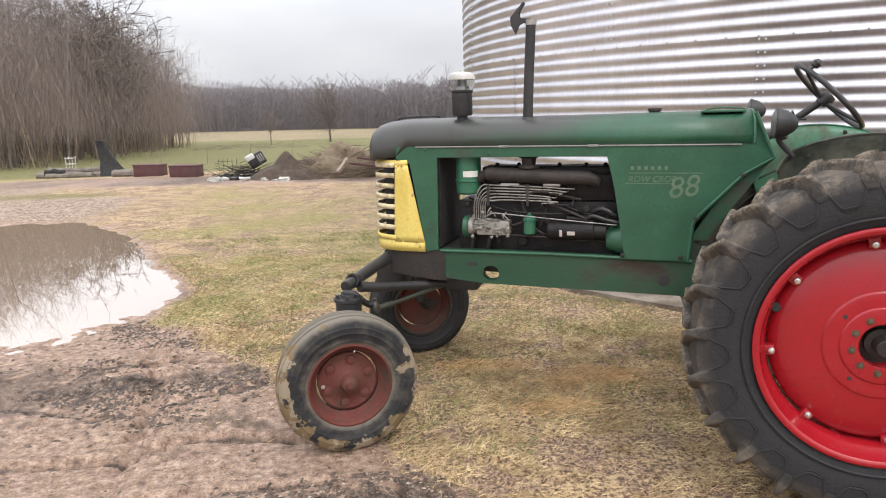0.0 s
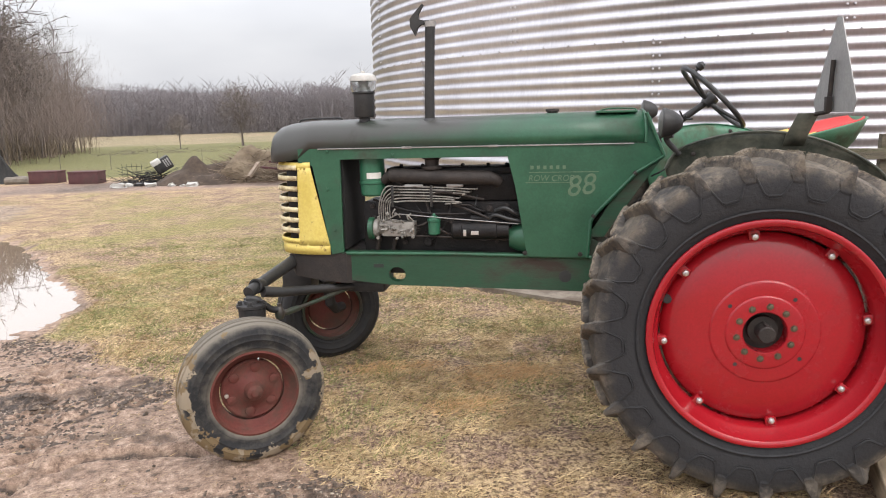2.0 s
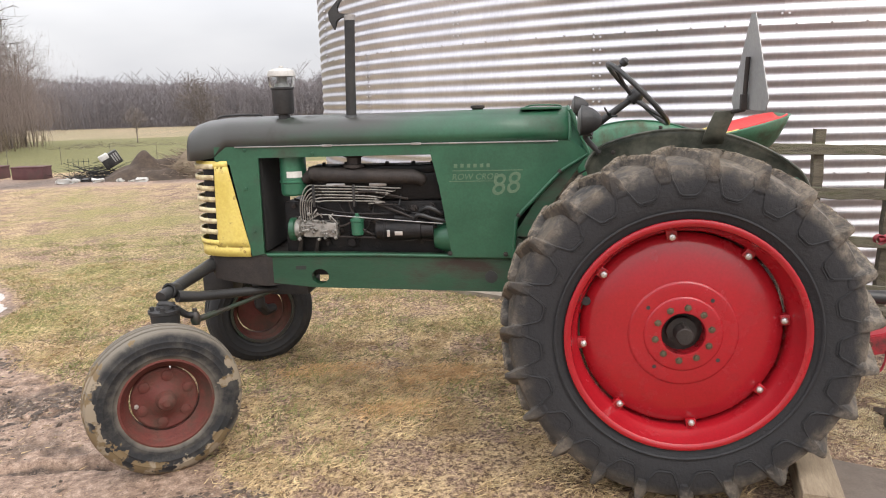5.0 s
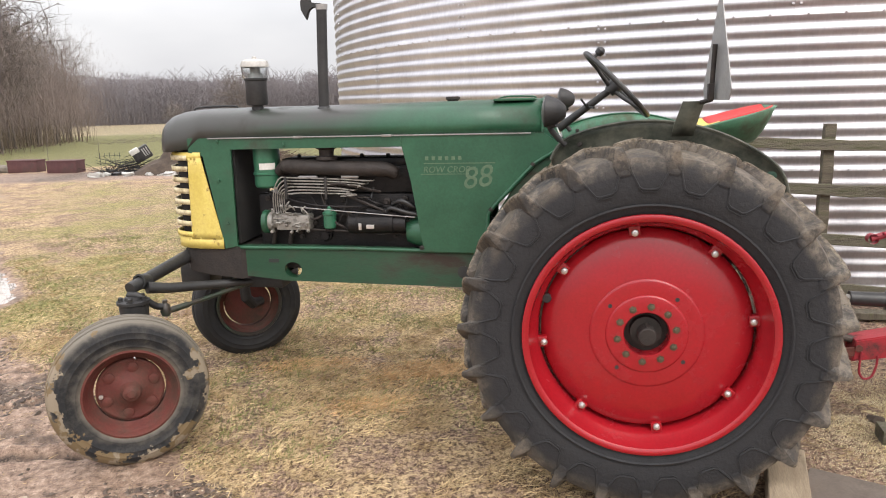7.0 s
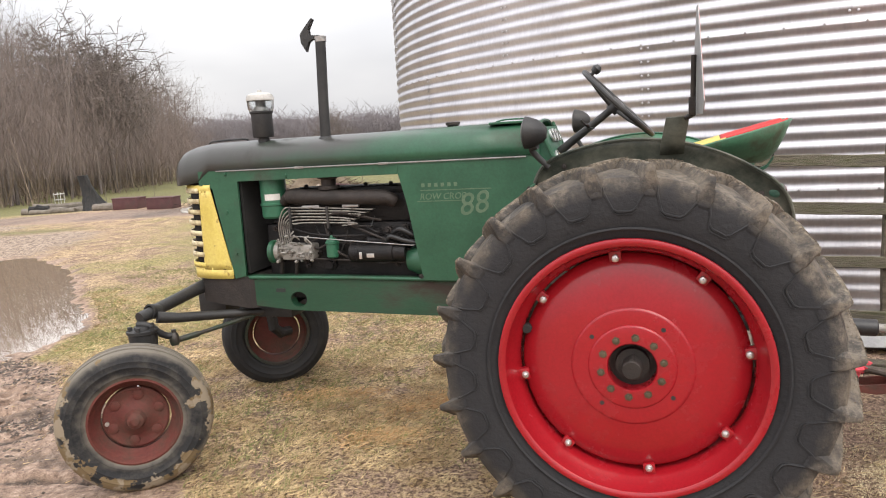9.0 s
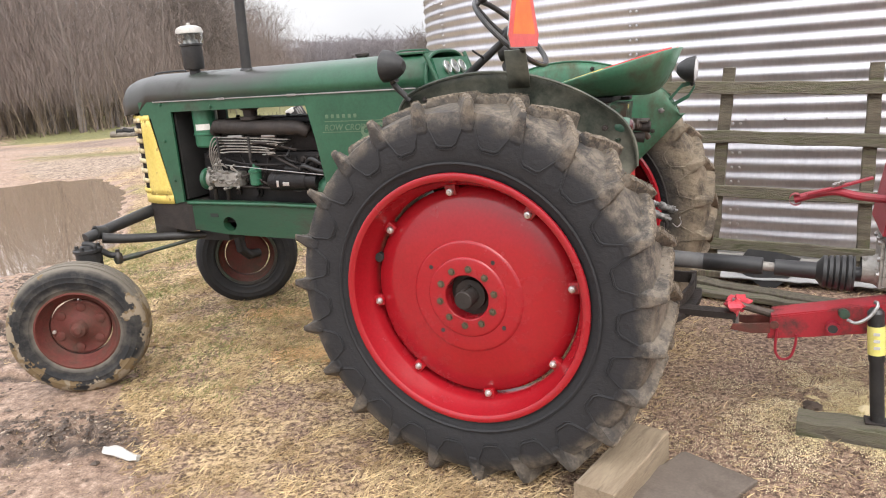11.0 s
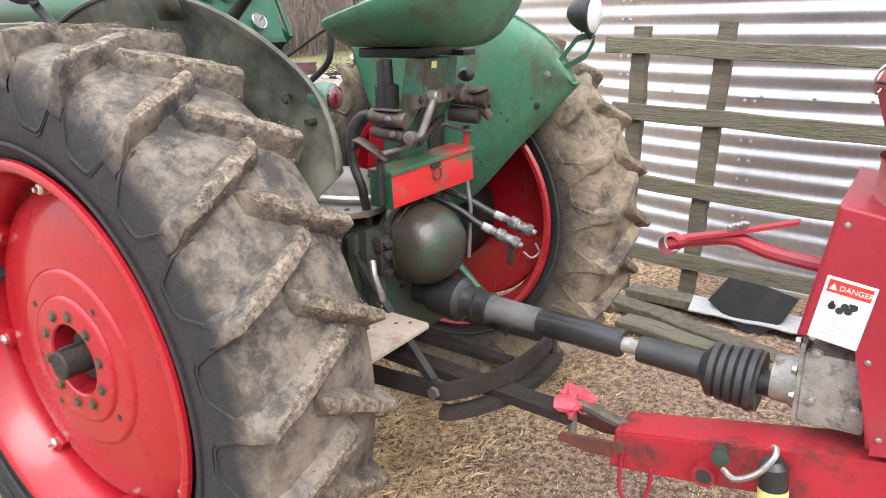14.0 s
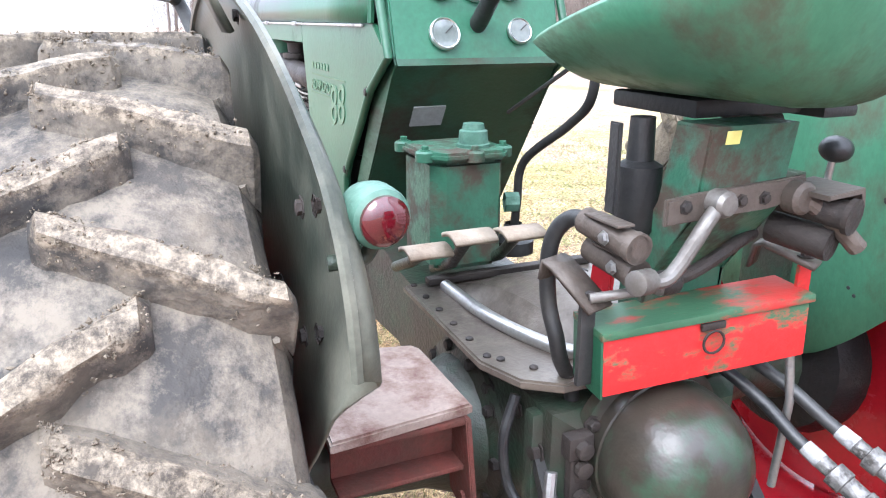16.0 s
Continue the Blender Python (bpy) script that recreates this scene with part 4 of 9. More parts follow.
def build_bin():
    grain_bin = thing("grain_bin", "tall round grain bin of corrugated galvanised steel", "grain bin", pose(BIN_X, BIN_Y, 0), kind="")
    me = bin_sheet()
    seams = (-116.2, -124.6, -109.4, -124.6, -116.2, -109.4)
    for ring, (first, z) in enumerate(zip(seams, [1.028 - SHEET_H + SHEET_H * k for k in range(6)])):
        for k in range(12):
            sheet = new("sheet", me)
            sheet.parent = grain_bin
            s = 1.0 + 0.0007 * ((k + ring) % 2)
            sheet.matrix_basis = pose(0, 0, z, 0, 0, first + 30 * k) @ Matrix.Diagonal((s, s, 1, 1))
    bm = B()
    lathe(bm, [(6.90, BIN_R + 0.12), (7.0, BIN_R + 0.05), (9.3, 0.5), (9.4, 0.0)], (0, 0, 0), (0, 0, 1), 48)
    part("roof", bm, GALV, grain_bin)
    bm = B()
    lathe(bm, [(-0.3, BIN_R + 0.10), (0.02, BIN_R + 0.10), (0.02, BIN_R - 0.2)], (0, 0, 0), (0, 0, 1), 64)
    pad = B()
    arc = [radians(a) for a in range(-152, -120, 2)]
    prism(pad, [(5.56 * math.cos(a), 5.56 * math.sin(a)) for a in arc] + [((6.24 + 0.07 * i / 15) * math.cos(a), (6.24 + 0.07 * i / 15) * math.sin(a)) for i, a in reversed(list(enumerate(arc)))], -0.2, 0.046, "z", 0.006)
    part("foundation_slab", pad, mat("pale_worn_concrete", (0.22, 0.185, 0.145), (0.30, 0.26, 0.21), 4, 0.9, bump=0.3, dirt=(0.13, 0.10, 0.075), dirt_low=0.42, dirt_high=0.6), grain_bin, "pale concrete foundation edge")
    part("base_ring", bm, mat("concrete_base", (0.30, 0.28, 0.25), (0.38, 0.36, 0.33), 4, 0.9, bump=0.3), grain_bin)


build_bin()


# ---- board fence beside the bin ----
def rough_board(bm, lo, hi, seed, bow=0.006):
    """A sawn board along x with uneven faces and chipped ends."""
    r = random.Random(seed)
    n = 14
    secs = []
    for i in range(n + 1):
        x = lo[0] + (hi[0] - lo[0]) * i / n
        dz, dy = r.uniform(-bow, bow), r.uniform(-bow, bow) * 0.4
        e = 0.004
        y0, y1, z0, z1 = lo[1] + dy, hi[1] + dy, lo[2] + dz + r.uniform(-0.003, 0.003), hi[2] + dz + r.uniform(-0.003, 0.003)
        secs.append([(x, y0 + e, z0), (x, y1 - e, z0), (x, y1, z0 + e), (x, y1, z1 - e), (x, y1 - e, z1), (x, y0 + e, z1), (x, y0, z1 - e), (x, y0, z0 + e)])
    return loft(bm, secs, True, True, True)


def build_fence():
    fence = thing("board_fence", "weathered mossy board fence standing beside the grain bin", "fence", TRACTOR)
    for k, (x, top, lean) in enumerate(((0.29, 1.41, 0.04), (0.70, 1.43, 0.09), (1.545, 1.41, 0.0), (2.10, 1.36, 0.03), (2.75, 1.38, 0.0))):
        bm = B()
        rough_board(bm, (-0.2, -0.03, -0.038), (top, 0.035, 0.038), 40 + k, 0.004)
        part("post", bm, WOOD_POST, fence, m=pose(x - lean, 2.035, 0) @ Matrix.Rotation(-math.pi / 2 + lean / 1.4, 4, "Y"))
    for k, (z0, z1, z2, z3, x0) in enumerate(((1.262, 1.352, 1.215, 1.305, 0.12), (0.935, 1.030, 0.885, 0.978, 0.17), (0.575, 0.665, 0.520, 0.610, 0.25), (0.195, 0.290, 0.140, 0.235, 0.30))):
        bm = B()
        rough_board(bm, (x0, 1.975, z0 + 0.008), (2.85, 2.002, z1 - 0.004), 60 + k)
        tilt = (z0 - z2) / 1.1
        for v in bm.verts:
            v.co.z -= (v.co.x - 0.5) * tilt
        part("board", bm, WOOD_OLD, fence)


build_fence()

# ---- tractor ----
tractor = thing("tractor", "old green row-crop tractor with bright red rear wheels, worn paint", "tractor", TRACTOR)
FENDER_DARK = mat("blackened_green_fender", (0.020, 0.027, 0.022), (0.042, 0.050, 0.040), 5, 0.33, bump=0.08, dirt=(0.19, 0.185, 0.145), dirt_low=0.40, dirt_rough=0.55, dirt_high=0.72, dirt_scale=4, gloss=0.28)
HUB_Z = 0.747
BRASSY = mat("dull_olive_bolt", (0.085, 0.070, 0.045), (0.14, 0.115, 0.075), 30, 0.5, 0.5, bump=0.2)
COUPLER = mat("scuffed_coupler_steel", (0.13, 0.125, 0.12), (0.24, 0.235, 0.225), 60, 0.5, 0.5, bump=0.3, dirt=(0.05, 0.045, 0.04), dirt_low=0.48, dirt_high=0.6, dirt_scale=50)
TAN_IRON = mat("dusty_rusty_iron", (0.085, 0.068, 0.056), (0.13, 0.105, 0.088), 10, 0.55, 0.3, bump=0.2, dirt=(0.05, 0.036, 0.028), dirt_low=0.5, dirt_high=0.7, dirt_scale=9)
CHALK_GREEN = mat("chalky_faded_green", (0.035, 0.105, 0.070), (0.085, 0.165, 0.125), 22, 0.6, bump=0.15, dirt=(0.03, 0.07, 0.05), dirt_low=0.5, dirt_high=0.7, dirt_scale=20)
GREEN_DARK = mat("oil_stained_dark_green", (0.015, 0.058, 0.030), (0.024, 0.078, 0.042), 4, 0.42, bump=0.1, dirt=(0.045, 0.032, 0.024), dirt_low=0.46, dirt_high=0.66, dirt_scale=4, stretch=(0.5, 1, 1.6))
GRIMY_GREEN = mat("grimy_green_casting", (0.026, 0.094, 0.056), (0.040, 0.125, 0.078), 7, 0.42, bump=0.2, dirt=(0.060, 0.042, 0.030), dirt_low=0.46, dirt_high=0.62, dirt_scale=11)
GREEN_SCUFFED = mat("scuffed_green_paint", (0.044, 0.146, 0.082), (0.064, 0.185, 0.108), 4, 0.38, bump=0.08, dirt=(0.070, 0.080, 0.048), dirt_low=0.48, dirt_high=0.66, dirt_scale=6, stretch=(1, 1, 0.6))


LUGS = 23


def lug_start(half, k):
    """Where a bar leaves the shoulder, as an angle about the axle."""
    return radians(36.4 + 360 / LUGS * (k + (0.5 if half > 0 else 0.0)))


def rear_tyre_mesh():
    """Side wall, crown and chevron bars."""
    bm = B()
    prof = [(-0.118, 0.452), (-0.138, 0.468), (-0.150, 0.488), (-0.163, 0.525), (-0.170, 0.570), (-0.170, 0.610), (-0.168, 0.640), (-0.162, 0.668), (-0.148, 0.688), (-0.11, 0.700), (-0.05, 0.708), (0, 0.711)]
    prof = prof + [(-a, r) for a, r in prof[-2::-1]]
    lathe(bm, prof, (0, 0, 0), (0, 1, 0), 84)
    r_rib = [(-0.1665, 0.507), (-0.1715, 0.513), (-0.1690, 0.520)]
    lathe(bm, r_rib, (0, 0, 0), (0, 1, 0), 84)
    rnd = random.Random(4)
    bars, ridges = [], []
    for half in (-1, 1):
        for k in range(LUGS):
            th0 = lug_start(half, k)
            wob = rnd.uniform(-0.003, 0.002)
            st = ((-0.1710, 0.0, 0.636, 0.646, 0.009, 0.003), (-0.1735, 0.1, 0.645, 0.680, 0.012, 0.006), (-0.172, 0.4, 0.662, 0.720, 0.018, 0.010), (-0.162, 0.7, 0.680, 0.738, 0.023, 0.013), (-0.095, 3.1, 0.698, 0.742, 0.029, 0.0165), (-0.030, 5.8, 0.708, 0.743, 0.030, 0.0175), (0.036, 8.5, 0.707, 0.742, 0.028, 0.0165), (0.046, 8.9, 0.705, 0.724, 0.024, 0.013))
            secs = []
            for j in range(29):
                q = min(j / 4, len(st) - 1.0)
                i0 = min(int(q), len(st) - 2)
                y, adv, rb, rt, wb, wt = [st[i0][c] + (st[i0 + 1][c] - st[i0][c]) * (q - i0) for c in range(6)]
                a = th0 + radians(adv)
                wear = noise.noise(Vector((k * 3.1 + half, y * 38, 0.5))) * 0.006
                rt += wob + wear * 0.7
                nl, nr = (noise.noise(Vector((k * 5.7 + half * 2, y * 45, c))) * 0.006 + noise.noise(Vector((k * 2.3 + half, y * 170, c))) * 0.0035 for c in (1.5, 7.5))
                ring = []
                for r, w in ((rb - 0.012, -wb - 0.006 - nl), (rb + (rt - rb) * 0.22, -wt - 0.010 - nl), (rb + (rt - rb) * 0.6, -wt - 0.004 - nl), (rt - 0.005, -wt - nl), (rt, -wt + 0.005), (rt + wear * 0.5, 0), (rt, wt - 0.005), (rt - 0.005, wt + nr), (rb + (rt - rb) * 0.6, wt + 0.004 + nr), (rb + (rt - rb) * 0.22, wt + 0.010 + nr), (rb - 0.012, wb + 0.006 + nr)):
                    t = a + w / r
                    ring.append((r * math.cos(t), y * -half, r * math.sin(t)))
                secs.append(ring)
            bars.append(B())
            loft(bars[-1], secs, True, True, True)
            # raised outline moulded on the side wall between one bar and the next
            out = [(0.690, 1.2), (0.640, 1.9), (0.584, 4.2), (0.574, 5.6), (0.574, 10.2), (0.584, 11.6), (0.640, 13.6), (0.690, 14.3)]
            ys = (-0.152, -0.1685, -0.1710, -0.171, -0.171, -0.1710, -0.1685, -0.152)
            ridges.append(B())
            tube(ridges[-1], [Vector((r * math.cos(th0 + radians(d)), y * -half, r * math.sin(th0 + radians(d)))) for (r, d), y in zip(out, ys)], 0.0042, 5)
            tube(ridges[-1], [Vector(((r - 0.010) * math.cos(th0 + radians(d)), (y - 0.0005) * -half, (r - 0.010) * math.sin(th0 + radians(d)))) for (r, d), y in zip(out[1:-1], ys[1:-1])], 0.0022, 4)
    return bm, bars, ridges


def mud_lumps(seed, count, th_lo, th_hi):
    """Crumbs of dried mud crusted over the tops and edges of the bars."""
    r = np.random.RandomState(seed)
    half = r.choice((-1, 1), count)
    th0 = np.array([lug_start(h, k) for h, k in zip(half, r.randint(0, LUGS, count))])
    f = np.where(r.rand(count) < 0.35, r.uniform(0.72, 1.0, count), r.rand(count))
    y = -0.157 + 0.201 * f
    w = np.where(r.rand(count) < 0.6, r.normal(0.0, 0.012, count), r.choice((-1, 1), count) * r.uniform(0.015, 0.032, count))
    a = th0 + np.radians(1.0 + 7.8 * f) + w / 0.735
    rad = np.where(np.abs(w) < 0.018, 0.7405, 0.7405 - (np.abs(w) - 0.018) * 2.4) - 0.012 * np.clip(-0.160 - y, 0, 1) / 0.018
    deg = np.degrees(a) % 360
    keep = ((deg - th_lo) % 360 < th_hi - th_lo) & (np.sin(f * 23 + th0 * 9) + r.uniform(-1, 1, count) > -0.5)
    half, y, a, rad = half[keep], y[keep], a[keep], rad[keep]
    n = len(y)
    c = np.stack([rad * np.cos(a), -half * y, rad * np.sin(a)], -1)
    size = 0.0005 + 0.0019 * r.rand(n) ** 3
    base = np.array([(1, 0, 0), (0, 1, 0), (-1, 0, 0), (0, -1, 0), (0, 0, 1), (0, 0, -1)], float)
    v = base[None] * r.uniform(0.5, 1.4, (n, 6, 1)) + r.uniform(-0.3, 0.3, (n, 6, 3))
    v = v * (size[:, None] * r.uniform(0.7, 1.6, (n, 3)))[:, None] + c[:, None]
    tri = np.array([(0, 1, 4), (1, 2, 4), (2, 3, 4), (3, 0, 4), (1, 0, 5), (2, 1, 5), (3, 2, 5), (0, 3, 5)])
    me = bpy.data.meshes.new("dried_mud")
    me.from_pydata(v.reshape(-1, 3).tolist(), [], (tri[None] + 6 * np.arange(n)[:, None, None]).reshape(-1, 3).tolist())
    me.materials.append(MUD_CAKE)
    return me


def rear_wheel(y, out):
    """out: -1 where the outer face looks towards -y. Built about the axle's own centre."""
    o = out
    m = pose(0, y, HUB_Z)
    bm = B()
    # dished centre disc with a raised hub ring and eight clamping notches
    prof = [(0.022, 0.405), (0.030, 0.4085), (0.040, 0.405), (0.053, 0.392), (0.065, 0.366), (0.077, 0.325), (0.086, 0.270), (0.0905, 0.232), (0.092, 0.219), (0.0975, 0.214), (0.099, 0.208), (0.099, 0.157), (0.1045, 0.153), (0.106, 0.148), (0.106, 0.090), (0.102, 0.086), (0.02, 0.084), (0.01, 0.30), (0.012, 0.398)]
    lathe(bm, [(o * a, r) for a, r in prof], (0, 0, 0), (0, 1, 0), 64, closed=True)
    wheel = part("rear_wheel", bm, RED, tractor, "bright red dished rear wheel with muddy lugged tyre", 40, m)
    bm = B()
    rim = [(0.160, 0.452), (0.166, 0.460), (0.168, 0.470), (0.164, 0.478), (0.156, 0.480), (0.148, 0.474), (0.146, 0.462), (0.138, 0.455), (0.112, 0.449), (0.104, 0.441), (0.075, 0.437), (0.066, 0.430), (0.02, 0.428), (-0.06, 0.428), (-0.08, 0.445), (-0.146, 0.455), (-0.148, 0.474), (-0.158, 0.480), (-0.166, 0.470), (-0.160, 0.452), (-0.09, 0.436), (-0.065, 0.418), (0.065, 0.418), (0.09, 0.428), (0.108, 0.440)]
    lathe(bm, [(o * a, r) for a, r in rim], (0, 0, 0), (0, 1, 0), 80, closed=True)
    part("rim", bm, RED, wheel, "bright red steel rim", 40)
    bm, bars, ridges = rear_tyre_mesh()
    part("tyre", bm, REAR_TYRE if y < 0 else CLAY_TYRE, wheel, "black lugged tyre caked with dry mud" if y < 0 else "lugged tyre smeared with pale clay", 35)
    for bar in bars:
        part("tread_bar", bar, REAR_TYRE if y < 0 else CLAY_TYRE, wheel, "", 35)
    for ridge in ridges:
        part("side_wall_ridge", ridge, REAR_TYRE if y < 0 else CLAY_TYRE, wheel, "", 35)
    mud = new("dried_mud", mud_lumps(7, 30000, -40, 130) if y < 0 else mud_lumps(8, 5000, -60, 130))
    mud.parent = wheel
    tagged(mud, "crumbs of dried mud on the tread bars", "", "", "stuff")
    for k in range(8):
        a = radians(7.6 + 45 * k)
        c, s = math.cos(a), math.sin(a)
        bm = B()
        mm = Matrix.Translation((0.408 * c, o * 0.052, 0.408 * s)) @ Matrix.Rotation(-a, 4, "Y")
        box(bm, (-0.024, -0.020, -0.022), (0.030, 0.020, 0.022), 0.006, mm)
        part("rim_clamp", bm, RED, wheel)
        bm = B()
        lathe(bm, [(0, 0.013), (o * 0.004, 0.014), (o * 0.012, 0.0145), (o * 0.016, 0.012), (o * 0.018, 0.006), (o * 0.026, 0.006), (o * 0.027, 0)], (0.398 * c, o * 0.068, 0.398 * s), (0, 1, 0), 8)
        part("rim_bolt", bm, CHROME, wheel, "bright zinc rim bolt")
    for k in range(10):
        a = radians(11 + 36 * k)
        bm = B()
        bolt(bm, (0.112 * math.cos(a), o * 0.105, 0.112 * math.sin(a)), (0, o, 0), 0.0105, 0.008)
        part("hub_bolt", bm, BRASSY, wheel, "dull brownish hub bolt")
    for k in range(4):
        a = radians(52 + 90 * k)
        bm = B()
        lathe(bm, [(0, 0.0085), (o * 0.0012, 0.0085), (o * 0.0012, 0)], (0.178 * math.cos(a), o * 0.0985, 0.178 * math.sin(a)), (0, 1, 0), 10)
        part("disc_hole", bm, INK, wheel)
    bm = B()
    lathe(bm, [(o * -0.02, 0.0), (o * -0.02, 0.105), (o * 0.044, 0.105), (o * 0.044, 0.062), (o * 0.07, 0.060), (o * 0.07, 0.035), (o * 0.138, 0.035), (o * 0.142, 0.031), (o * 0.142, 0.0)], (0, 0, 0), (0, 1, 0), 28)
    box(bm, (-0.006, o * 0.07, 0.030), (0.006, o * 0.134, 0.040), 0.001)
    part("axle_end", bm, IRON, wheel, "rusty brown axle stub in the hub")
    bm = B()
    lathe(bm, [(0, 0.019), (o * 0.024, 0.019), (o * 0.026, 0.016), (o * 0.026, 0)], (-0.385, o * 0.042, 0.125), (0, 1, 0), 8)
    part("valve_notch", bm, INK, wheel)
    return wheel


rear_wheel(-0.785, -1)
rear_wheel(0.785, 1)


def front_tyre_mat():
    """Clay splashes on the side wall, and a tread band dusted all round."""
    m = RUBBER_MUD.copy()
    m.name = "front_tyre_rubber"
    t = m.node_tree
    b = t.nodes["Principled BSDF"]
    src = b.inputs["Base Color"].links[0].from_socket
    tc = t.nodes.new("ShaderNodeTexCoord")
    sep = t.nodes.new("ShaderNodeSeparateXYZ")
    t.links.new(tc.outputs["Object"], sep.inputs[0])
    ab = t.nodes.new("ShaderNodeMath")
    ab.operation = "ABSOLUTE"
    t.links.new(sep.outputs["Y"], ab.inputs[0])
    n = t.nodes.new("ShaderNodeTexNoise")
    n.inputs["Scale"].default_value, n.inputs["Detail"].default_value = 14.0, 6.0
    t.links.new(tc.outputs["Object"], n.inputs["Vector"])
    j = t.nodes.new("ShaderNodeMath")
    j.operation = "MULTIPLY_ADD"
    t.links.new(n.outputs["Fac"], j.inputs[0])
    j.inputs[1].default_value = 0.022
    t.links.new(ab.outputs[0], j.inputs[2])
    r = t.nodes.new("ShaderNodeMapRange")
    for k, v in (("From Min", 0.088), ("From Max", 0.104), ("To Min", 0.75), ("To Max", 0.0)):
        r.inputs[k].default_value = v
    t.links.new(j.outputs[0], r.inputs["Value"])
    mx = t.nodes.new("ShaderNodeMix")
    mx.data_type = "RGBA"
    t.links.new(r.outputs["Result"], mx.inputs[0])
    t.links.new(src, mx.inputs[6])
    mx.inputs[7].default_value = (0.21, 0.185, 0.15, 1)

    def ma(sock, k, add):
        q = t.nodes.new("ShaderNodeMath")
        q.operation = "MULTIPLY_ADD"
        t.links.new(sock, q.inputs[0])
        q.inputs[1].default_value = k
        t.links.new(add, q.inputs[2])
        return q.outputs[0]

    mp = t.nodes.new("ShaderNodeMapping")
    mp.inputs["Scale"].default_value = (1, 0, 1)
    t.links.new(tc.outputs["Object"], mp.inputs["Vector"])
    ln = t.nodes.new("ShaderNodeVectorMath")
    ln.operation = "LENGTH"
    t.links.new(mp.outputs["Vector"], ln.inputs[0])
    n2 = t.nodes.new("ShaderNodeTexNoise")
    n2.inputs["Scale"].default_value, n2.inputs["Detail"].default_value, n2.inputs["Roughness"].default_value = 6.0, 8.0, 0.6
    t.links.new(tc.outputs["Object"], n2.inputs["Vector"])
    ax = t.nodes.new("ShaderNodeMath")
    ax.operation = "ABSOLUTE"
    t.links.new(sep.outputs["X"], ax.inputs[0])
    k = ma(ax.outputs[0], 0.36, ma(sep.outputs["Z"], -0.34, ma(ln.outputs["Value"], 1.6, n2.outputs["Fac"])))
    e = t.nodes.new("ShaderNodeMapRange")
    e.inputs["From Min"].default_value, e.inputs["From Max"].default_value = 1.105, 1.12
    t.links.new(k, e.inputs["Value"])
    two = t.nodes.new("ShaderNodeMix")
    two.data_type = "RGBA"
    r3 = t.nodes.new("ShaderNodeMapRange")
    r3.inputs["From Min"].default_value, r3.inputs["From Max"].default_value = 0.48, 0.52
    t.links.new(n.outputs["Fac"], r3.inputs["Value"])
    t.links.new(r3.outputs["Result"], two.inputs[0])
    two.inputs[6].default_value, two.inputs[7].default_value = (0.175, 0.125, 0.068, 1), (0.27, 0.222, 0.16, 1)
    m3 = t.nodes.new("ShaderNodeMix")
    m3.data_type = "RGBA"
    t.links.new(e.outputs["Result"], m3.inputs[0])
    t.links.new(mx.outputs[2], m3.inputs[6])
    t.links.new(two.outputs[2], m3.inputs[7])
    t.links.new(m3.outputs[2], b.inputs["Base Color"])
    return m


FRONT_TYRE = front_tyre_mat()


